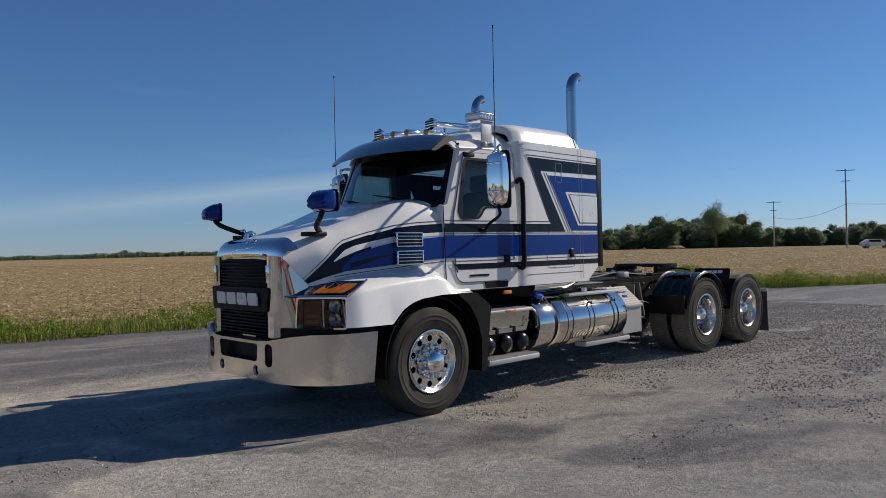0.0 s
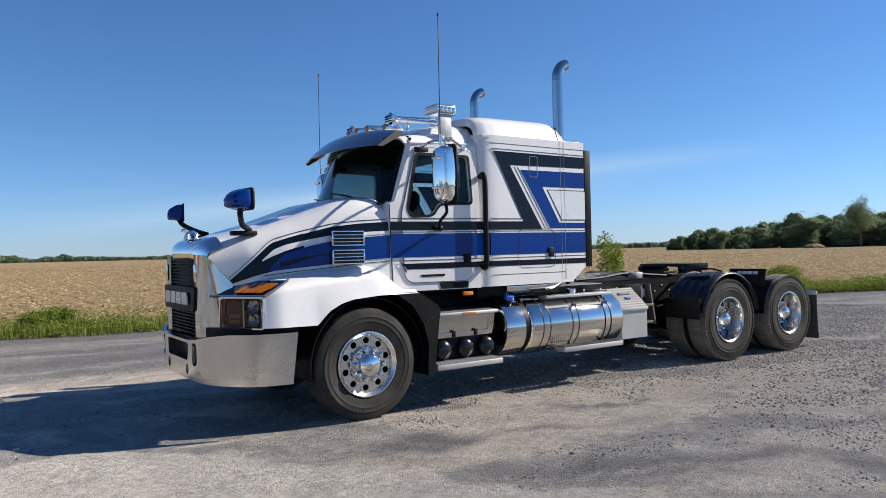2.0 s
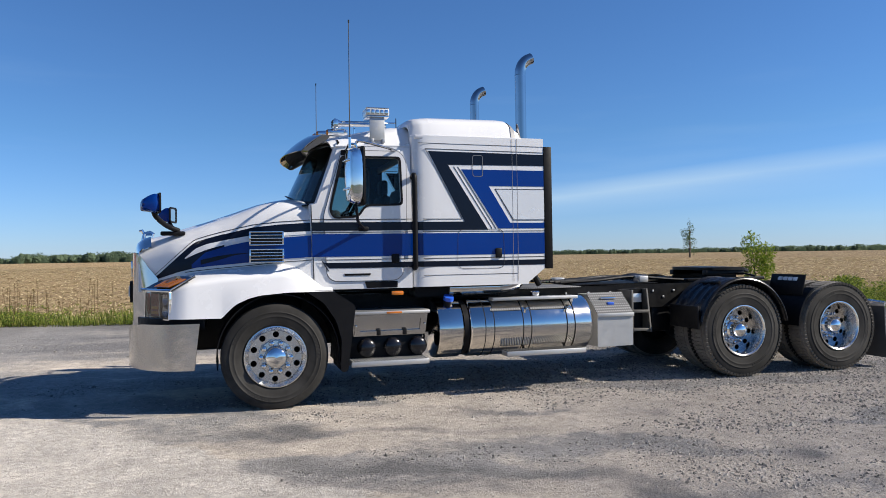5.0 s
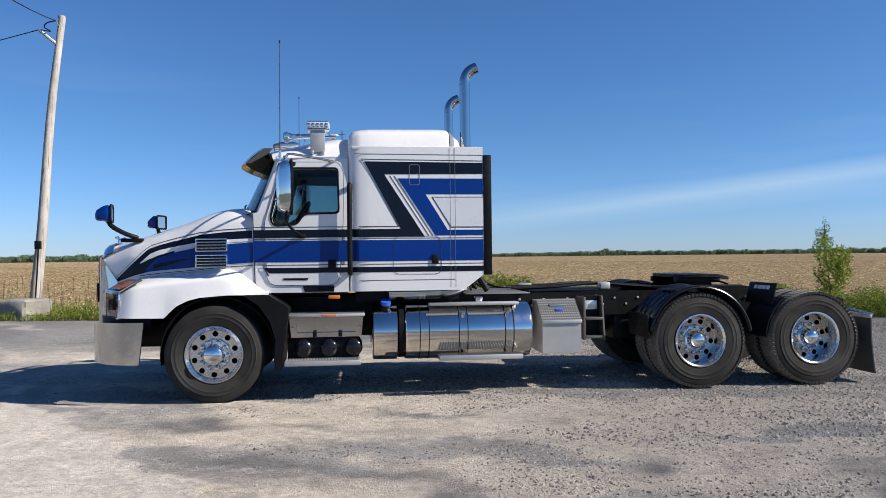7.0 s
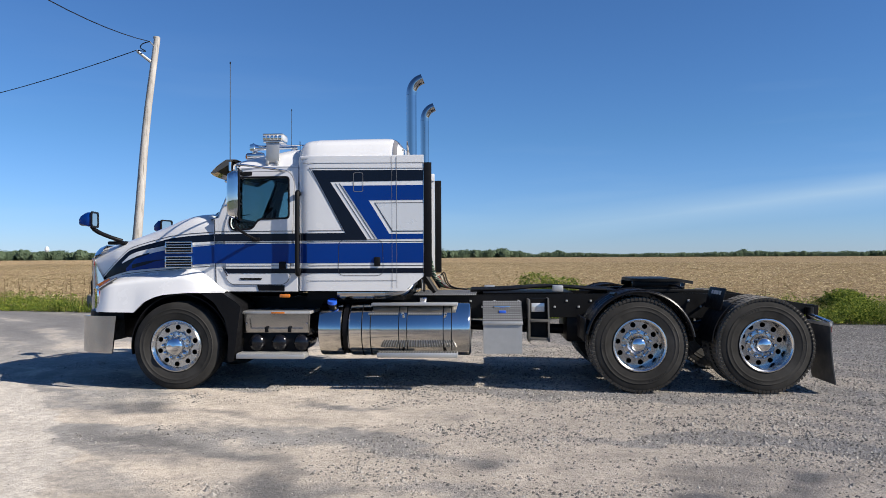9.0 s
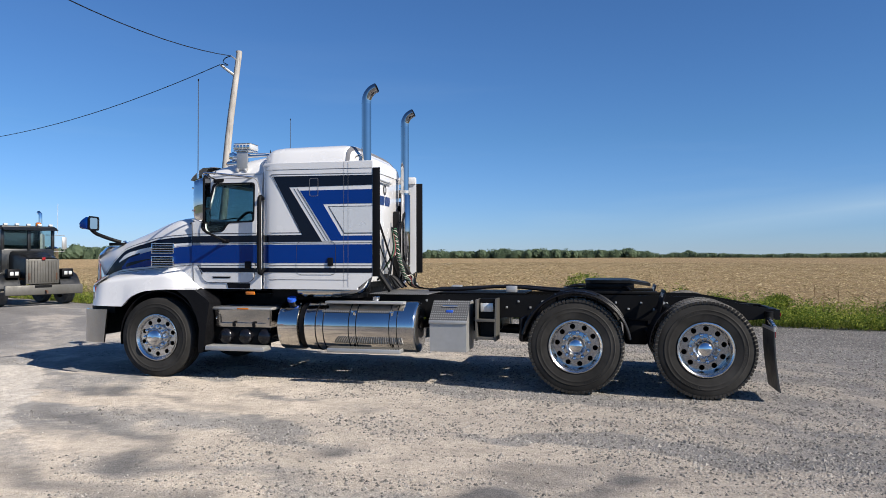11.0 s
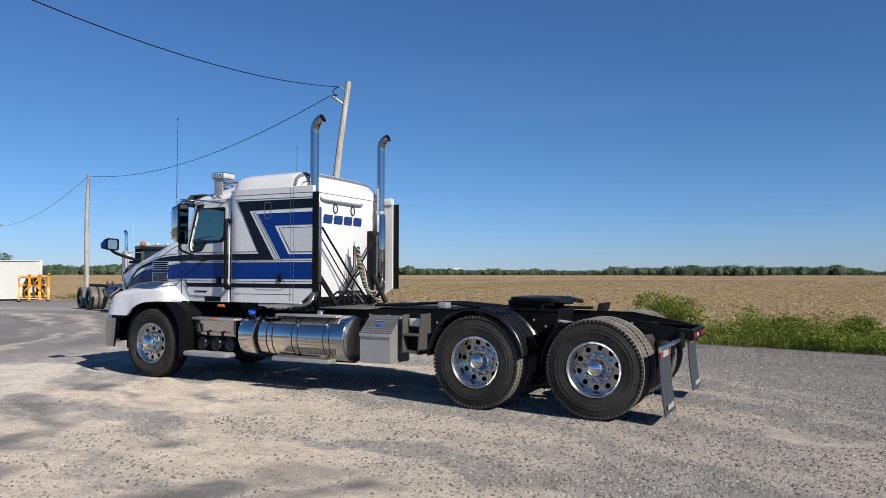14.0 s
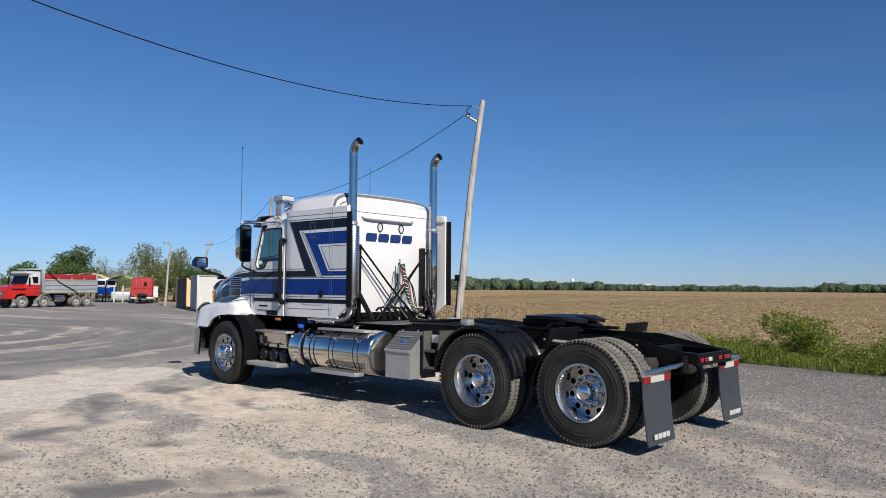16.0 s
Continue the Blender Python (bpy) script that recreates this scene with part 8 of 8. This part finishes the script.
    part("windscreen", boxed(-0.44, -0.43, -0.64, 0.64, 1.73, 2.33), GLASS, t, "split windscreen", shift).visible_shadow = False
    part("cab_back", boxed(-1.40, -1.35, -0.67, 0.67, 1.70, 2.34), GREYPAINT, t, "", shift)
    part("rear_window", boxed(-1.349, -1.345, -0.52, 0.52, 1.85, 2.25), CLEARL, t, "", shift)
    for y in (-0.66, -0.33, 0.0, 0.33, 0.66):
        part("roof_lamp", boxed(-0.50, -0.40, y * 0.9 - 0.05, y * 0.9 + 0.05, 2.44, 2.51, 0.02), CLEARL, t, "", shift)
    for y in (-0.55, 0.55):
        part("beacon", lathed([(2.44, 0.07), (2.46, 0.08), (2.58, 0.07), (2.60, 0.001)], 16, "z", (-1.1, y, 0)), AMBER, t, "dull orange beacon", shift)


build_old_truck()


def build_dump_truck():
    t = thing("dump_truck", "red and white dump truck with a bare grey box", "truck", m=heading(-56.4, 14.4, 0.293, -0.956) @ Matrix.Translation((0, -1.1, 0)))
    for x in (0.0, -1.97):
        for s in (-1, 1):
            yard_wheel(t, x, s * 1.1, s)
    for x in (-5.1, -6.25):
        for s in (-1, 1):
            yard_wheel(t, x, s * 1.1, s, True)
    part("chassis", boxed(-7.2, 1.0, -0.45, 0.45, 0.75, 1.0, 0.02), FRAME, t)
    hood = [(1.35, 0.75), (1.40, 1.45), (1.20, 1.72), (-0.35, 2.0), (-0.35, 1.15), (-0.55, 1.0), (-0.40, 1.12), (0.0, 1.20), (0.45, 1.10), (0.65, 0.75)]
    part("hood", plate(hood, (), lambda u, v, w: (u, -0.98 + w, v), 1.96), REDPAINT, t, "red hood and lower cab")
    part("cab_lower", boxed(-1.55, -0.352, -1.12, 1.12, 1.0, 1.95, 0.04), REDPAINT, t)
    part("cab_upper", plate([(-0.36, 1.952), (-0.70, 2.85), (-1.52, 2.95), (-1.55, 1.952)], [[(-0.95, 2.05), (-0.80, 2.60), (-1.40, 2.60), (-1.40, 2.05)]], lambda u, v, w: (u, -1.10 + w, v), 2.2), CLEARL, t, "white upper cab")
    part("side_window", boxed(-1.45, -0.75, -1.05, 1.05, 2.02, 2.65), NAVY, t)
    part("windscreen", plate([(-1.0, 1.98), (1.0, 1.98), (0.95, 2.70), (-0.95, 2.70)], (), lambda u, v, w: (-0.34 - (v - 1.95) * 0.36 + w, u, v), 0.02), NAVY, t)
    part("roof_visor", boxed(-1.55, -0.42, -1.10, 1.10, 2.86, 3.06, 0.06), CLEARL, t)
    part("stripe", boxed(-1.552, 0.9, -1.125, 1.125, 1.60, 1.68, 0.004), DULLRED, t)
    part("grille", boxed(1.402, 1.44, -0.55, 0.55, 0.75, 1.43, 0.02), CHROME, t)
    part("bumper", boxed(1.25, 1.5, -1.15, 1.15, 0.42, 0.72, 0.04), FRAME, t)
    side = [(-1.85, 1.25), (-1.85, 2.42), (-7.10, 2.42), (-7.15, 1.25)]
    b = part("dump_box", plate(side, (), lambda u, v, w: (u, -1.22 + w, v), 0.06), GREYBED, t, "bare grey metal dump box")
    part("box_side", plate(side, (), lambda u, v, w: (u, 1.16 + w, v), 0.06), GREYBED, b)
    part("box_floor", boxed(-7.1, -1.85, -1.16, 1.16, 1.25, 1.35), GREYBED, b)
    part("box_front", boxed(-1.88, -1.82, -1.22, 1.22, 1.3, 3.25, 0.01), GREYBED, b)
    part("box_hood", boxed(-1.9, -0.95, -1.0, 1.0, 3.22, 3.30, 0.02), CLEARL, b)
    part("tail_gate", boxed(-7.2, -7.12, -1.22, 1.22, 1.25, 2.9, 0.01), GREYBED, b)
    for z in (1.3, 1.62, 1.95, 2.36):
        part("box_rib", boxed(-7.1, -1.88, 1.22, 1.26, z - 0.05, z + 0.05, 0.01), GREYBED, b)
    for k in range(4):
        x = -2.55 - 1.28 * k
        for s in (-1, 1):
            part("side_board", boxed(x - 0.62, x + 0.62, s * 1.165, s * 1.21, 2.422, 2.86, 0.01), DULLRED, b)
        part("stake", boxed(x - 0.68, x - 0.62, 1.16, 1.26, 2.3, 2.60), GREYBED, b)
    part("tarp_arm", tubed([(-2.0, 1.29, 3.1), (-3.2, 1.30, 2.2), (-5.0, 1.30, 1.3)], 0.035, 8), FRAME, b)
    part("tank", tubed([(-3.9, 0.95, 0.78), (-2.9, 0.95, 0.78)], 0.30, 18), ALU, t)
    part("gear_box", boxed(-4.5, -2.6, -0.8, 0.8, 0.55, 1.15, 0.05), FRAME, t)
    for s in (-1, 1):
        part("mirror", boxed(-0.45, -0.38, s * 1.25, s * 1.42, 2.0, 2.55, 0.02), FRAME, t)
        part("exhaust_pipe", tubed([(-1.70, s * 1.05, 0.9), (-1.70, s * 1.05, 3.3)], 0.06, 10), CHROME, t)
        rows = [[(-1.97 + 0.62 * math.cos(radians(a)), s * y, 0.52 + 0.6 * math.sin(radians(a))) for y in (0.8, 1.25)] for a in np.linspace(10, 170, 12)]
        part("fender", thick(loft(bmesh.new(), rows), 0.02), GREYBED, t)


build_dump_truck()


def build_far_vehicles():
    # red tank truck seen from behind
    t = thing("tank_truck", "dark red box truck parked with its back to the yard", "truck", m=heading(-70.0, 31.1, -0.90, 0.434) @ Matrix.Scale(1.08, 4))
    part("body", plate(soften([(-1.05, 0.75), (1.05, 0.75), (1.05, 2.35), (0.7, 2.6), (-0.7, 2.6), (-1.05, 2.35)], 0.15), (), lambda u, v, w: (-w, u, v), 4.0), DULLRED, t, "dark red body")
    for y in (-0.55, 0.0, 0.55):
        part("rib", boxed(-4.03, -4.0, y - 0.04, y + 0.04, 0.9, 2.45, 0.01), REDPAINT, t)
    part("rear_window", boxed(-4.02, -4.0, -0.42, -0.12, 1.75, 2.1), FRAME, t)
    part("rear_deck", boxed(-5.6, -4.1, -0.45, 0.45, 0.72, 0.92, 0.02), FRAME, t, "dark frame behind the cab")
    part("coupling", boxed(-5.3, -4.6, -0.4, 0.4, 0.93, 1.02, 0.02), FRAME, t)
    part("ladder", boxed(-4.06, -4.02, -1.0, -0.95, 0.8, 2.7), FRAME, t)
    part("rear_frame", boxed(-4.05, -4.0, -0.95, 0.95, 1.5, 1.56), REDPAINT, t)
    part("bumper", boxed(-4.2, -4.0, -1.05, 1.05, 0.45, 0.62, 0.03), GREYBED, t)
    part("chassis", boxed(-4.1, 0.5, -0.4, 0.4, 0.6, 0.8), FRAME, t)
    for x in (-3.4, -2.2):
        for s in (-1, 1):
            yard_wheel(t, x, s * 0.98, s)
    for s in (-1, 1):
        part("tail_lamp", boxed(-4.03, -4.0, s * 0.8, s * 0.95, 0.7, 0.85), REDL, t)
        part("exhaust_pipe", tubed([(0.1, s * 0.95, 0.8), (0.1, s * 0.95, 2.9)], 0.06, 8), CHROME, t)
    # blue and white truck facing the yard
    t = thing("blue_truck", "white and blue cab truck facing the yard", "truck", m=heading(-74.5, 29.0, 0.92, -0.39))
    part("cab_lower", boxed(-1.6, 0, -1.1, 1.1, 0.9, 1.75, 0.05), BLUE, t, "blue lower cab")
    part("cab_upper", boxed(-1.6, -0.03, -1.08, 1.08, 1.752, 2.7, 0.08), CLEARL, t, "white upper cab")
    for y in (-0.55, 0.55):
        part("windscreen", boxed(-0.03, -0.015, y - 0.42, y + 0.42, 1.95, 2.45, 0.005), NAVY, t)
    part("bumper", boxed(-0.05, 0.15, -1.1, 1.1, 0.5, 0.8, 0.03), FRAME, t)
    part("chassis", boxed(-5, 0, -0.4, 0.4, 0.7, 0.95), FRAME, t)
    part("flat_bed", boxed(-5.2, -1.7, -1.1, 1.1, 0.95, 1.1), FRAME, t)
    for x in (-0.6, -4.2):
        for s in (-1, 1):
            yard_wheel(t, x, s * 1.02, s)
    # white pick-up near the tank truck
    t = thing("pickup", "small white pickup parked among the trees", "car", m=heading(-71.5, 32.6, 0.9, -0.43))
    part("body", plate(soften([(-2.6, 0.55), (2.4, 0.55), (2.4, 1.1), (1.1, 1.2), (0.6, 1.85), (-0.6, 1.85), (-0.7, 1.2), (-2.6, 1.2)], 0.1), (), lambda u, v, w: (u, -0.95 + w, v), 1.9), CLEARL, t)
    part("side_window", boxed(-0.5, 0.55, -0.97, 0.97, 1.25, 1.72), NAVY, t)
    for x in (-1.7, 1.6):
        for s in (-1, 1):
            w = part("wheel", YARD_RIM, None, t, "", pose(x, s * 0.9, 0.36, 0, 0, 0 if s < 0 else 180) @ Matrix.Scale(0.7, 4))
            part("tyre", YARD_TYRE, None, w)
    # canopies
    for x, y, w, h, m, c in ((-79.0, 29.2, 1.7, 3.35, TAN, "tan"), (-75.5, 31.4, 1.55, 3.05, LIME, "lime green"), (-82.0, 28.2, 1.7, 3.2, CONTW, "white")):
        t = thing("canopy", c + " fabric canopy roof on posts", "canopy", "yard canopies", m=heading(x, y, 0.85, -0.5))
        rows = [[(u, v * w, h - 0.6 * abs(v) ** 1.8) for v in np.linspace(-1, 1, 13)] for u in (-3, 0, 3)]
        part("roof", thick(loft(bmesh.new(), rows), 0.03), m, t)
        for u in (-2.8, 2.8):
            for v in (-1, 1):
                part("post", tubed([(u, v * w * 0.95, 0), (u, v * w * 0.95, h - 0.55)], 0.06, 8), FRAME, t)
    t = thing("machine_frame", "grey steel machinery standing under the canopy", "machine", m=heading(-73.7, 30.6, 0.9, -0.43))
    part("frame", boxed(-0.8, 0.8, -1.2, 1.2, 0.3, 1.2, 0.05), GREYBED, t)
    for y in (-0.9, 0.0, 0.9):
        part("mast", boxed(0.75, 0.9, y - 0.08, y + 0.08, 0.0, 1.9), GREYBED, t)
    # small pale car on the far road
    t = thing("car", "small pale car on the distant road", "car", m=heading(128, 31, 0.5, -0.87))
    part("body", plate(soften([(-2.2, 0.35), (2.2, 0.35), (2.2, 0.85), (1.2, 0.95), (0.6, 1.45), (-1.2, 1.45), (-2.1, 0.95)], 0.15), (), lambda u, v, w: (u, -0.85 + w, v), 1.7), CLEARL, t)
    part("side_window", boxed(-1.1, 0.6, -0.87, 0.87, 1.0, 1.35), NAVY, t)
    for x in (-1.4, 1.4):
        for s in (-1, 1):
            w = part("wheel", YARD_RIM, None, t, "", pose(x, s * 0.8, 0.32, 0, 0, 0 if s < 0 else 180) @ Matrix.Scale(0.63, 4))
            part("tyre", YARD_TYRE, None, w)


build_far_vehicles()


def build_container(x, y, hx, hy, length, mat_side, label, door=None):
    t = thing("shipping_container", label, "container", "yard containers", m=heading(x, y, hx, hy))
    W, H = 2.44, 2.5
    for s in (-1, 1):
        rows, n = [], int(length / 0.14)
        for k in range(n + 1):
            u = 0.06 + (length - 0.12) * k / n
            d = 0.03 if k % 4 in (1, 2) else 0.0
            rows.append([(u, s * (W / 2 - d), z) for z in (0.18, H - 0.1)])
        part("side_wall", thick(loft(bmesh.new(), rows), 0.02), mat_side, t, "corrugated side wall")
    rows = []
    for k in range(17):
        v = -W / 2 + 0.06 + (W - 0.12) * k / 16
        d = 0.03 if k % 4 in (1, 2) else 0.0
        rows.append([(0.03 + d, v, z) for z in (0.18, H - 0.1)])
    part("end_wall", thick(loft(bmesh.new(), rows), 0.02), door or mat_side, t, "corrugated end wall")
    part("back_wall", boxed(length - 0.05, length, -W / 2, W / 2, 0.15, H - 0.05), mat_side, t)
    part("roof", boxed(0, length, -W / 2, W / 2, H - 0.06, H, 0.01), mat_side, t)
    part("floor", boxed(0, length, -W / 2, W / 2, 0.1, 0.2), mat_side, t)
    for u in (0.05, length - 0.05):
        for v in (-W / 2 + 0.05, W / 2 - 0.05):
            part("corner_post", boxed(u - 0.07, u + 0.07, v - 0.07, v + 0.07, 0.0, H + 0.02, 0.01), door or mat_side, t)
    return t


build_container(-35.80, 19.97, -0.907, 0.421, 6.0, CONTW, "white corrugated shipping container on the yard")
build_container(-44.42, 23.89, -0.936, 0.353, 6.0, CONTD, "dark brown shipping container with a tan end", TAN)


def build_loader_frame():
    t = thing("loader_attachment", "worn yellow steel loader attachment standing by the container", "machine", m=heading(-32.45, 18.65, 0.857, -0.515) @ Matrix.Scale(0.90, 4))
    # outer plates with a hook at the head, a heavier pair in the middle
    for y, w0, top in ((-0.86, 0.09, 1.62), (0.80, 0.14, 1.86), (-0.32, 0.16, 1.80), (0.26, 0.18, 1.78)):
        shape = soften([(-0.28, 0.06), (0.24, 0.06), (0.20, 0.55), (0.06, 0.9), (0.14, top - 0.2), (0.26, top - 0.05), (0.10, top), (-0.10, top - 0.06), (-0.16, 0.9)], 0.06)
        part("upright", plate(shape, [circle(0.02, top - 0.14, 0.045)], lambda u, v, w: (u, y + w, v), w0), YELLOW, t, "yellow upright")
    for z, r, x in ((0.32, 0.07, 0.05), (1.05, 0.06, -0.05), (1.62, 0.07, 0.06)):
        part("cross_bar", tubed([(x, -0.80, z), (x, 0.86, z)], r, 12), YELLOW, t)
    for y, sway in ((-0.52, 0.10), (0.02, -0.06), (0.55, -0.14)):
        ram = part("ram", tubed([(0.14, y, 0.30), (0.06, y + sway * 0.6, 0.95)], 0.065, 12), RUST, t, "rusty hydraulic ram")
        part("rod", tubed([(0.06, y + sway * 0.6, 0.95), (0.0, y + sway, 1.52)], 0.032, 10), DULLSTEEL, ram)
    part("back_plate", plate([(-0.62, 0.22), (0.70, 0.22), (0.66, 1.30), (0.42, 1.55), (-0.40, 1.50), (-0.60, 1.10)], [rounded(-0.18, 0.14, 0.55, 1.0, 0.06), circle(0.46, 0.9, 0.10), circle(-0.42, 0.8, 0.08)], lambda u, v, w: (-0.22 - w, u, v), 0.05), RUST, t, "rust-brown back plate")
    for y, z, sway in ((-0.55, 0.62, 0.34), (0.36, 0.70, -0.30), (0.05, 1.15, 0.26), (0.62, 0.42, -0.2)):
        part("link", tubed(curve_pts([(0.18, y, z), (0.28, y + sway * 0.5, z + 0.22), (0.12, y + sway, z + 0.40)], 4), 0.045, 8), YELLOW, t)
    for y in (-0.45, 0.1, 0.5):
        part("hose", tubed(curve_pts([(0.10, y, 1.50), (0.30, y + 0.1, 1.25), (0.26, y - 0.08, 0.80), (0.10, y + 0.05, 0.45)], 5), 0.018, 6), FRAME, t)
    for y in (-0.82, 0.84):
        part("foot", boxed(-0.45, 0.48, y - 0.10, y + 0.10, 0.0, 0.10, 0.02), FRAME, t)


build_loader_frame()


def build_trailer():
    """A red flat trailer on the near side of the yard, seen only in the chrome."""
    t = thing("flat_trailer", "red flatbed trailer parked across the yard", "trailer", m=heading(-17.0, -15.5, 0.45, -0.89))
    part("deck", boxed(-4.5, 4.5, -1.2, 1.2, 1.05, 1.25, 0.02), REDPAINT, t, "red deck frame")
    part("headboard", boxed(4.4, 4.5, -1.2, 1.2, 1.252, 2.3, 0.02), REDPAINT, t)
    for y in (-1.215, 1.215):
        part("side_rail", boxed(-4.5, 4.5, y - 0.012, y + 0.012, 1.10, 1.20, 0.004), DULLRED, t)
    for x in (-3.6, -2.4):
        for s in (-1, 1):
            yard_wheel(t, x, s * 1.05, s, True)
    for s in (-1, 1):
        part("leg", boxed(2.4, 2.55, s * 0.6 - 0.06, s * 0.6 + 0.06, 0.0, 1.05, 0.01), FRAME, t)
    part("frame_beam", boxed(-4.3, 4.2, -0.5, 0.5, 0.75, 1.05, 0.02), FRAME, t)


build_trailer()


def build_far_farm():
    """White roofs and a pale-topped tower that stand out above the far trees."""
    t = thing("farm_tower", "distant farm tower with a white dome above the trees", "tower", m=pose(-455.6, 739.4, 0))
    part("shaft", lathed([(0.0, 2.2), (9.5, 2.0), (9.6, 0.001)], 20, "z"), GREYBED, t, "grey tower shaft")
    part("dome", lathed([(9.6, 2.3), (10.8, 2.3), (12.4, 1.7), (13.4, 0.9), (13.9, 0.001)], 20, "z"), WHITE, t, "white dome")
    for x, y, wide, wall, ridge in ((-490.3, 691.9, 5.5, 8.6, 11.4), (-485.5, 695.6, 4.5, 8.8, 11.3), (-378.2, 782.4, 10.0, 4.4, 7.1)):
        b = thing("farm_house", "white farm house with a pale roof far beyond the field", "house", "far farm houses", m=pose(x, y, 0, 0, 0, 32))
        part("wall", boxed(-wide / 2, wide / 2, -3, 3, 0, wall), WHITE, b)
        roof = [(-3.3, wall - 0.2), (0, ridge), (3.3, wall - 0.2), (3.3, wall), (0, ridge + 0.25), (-3.3, wall)]
        part("roof", plate(roof, (), lambda u, v, w: (w - wide / 2 - 0.3, u, v), wide + 0.6), CONTW, b)


build_far_farm()


def build_mound():
    bm = bmesh.new()
    vs = bmesh.ops.create_icosphere(bm, subdivisions=4, radius=1)["verts"]
    for v in vs:
        d = v.co.copy()
        v.co = Vector((d.x * 3.4, d.y * 2.4, max(-0.2, d.z) * 1.1)) * (1 + 0.2 * noise.noise(d * 2.0))
    x, y = at_azimuth(59.8, 190)
    thing("soil_mound", "low heap of grey-brown soil at the field end", "mound", m=pose(x, y, 0, 0, 0, 30), mesh=mesh_of("soil_mound", bm, FIELD, 70))


build_mound()
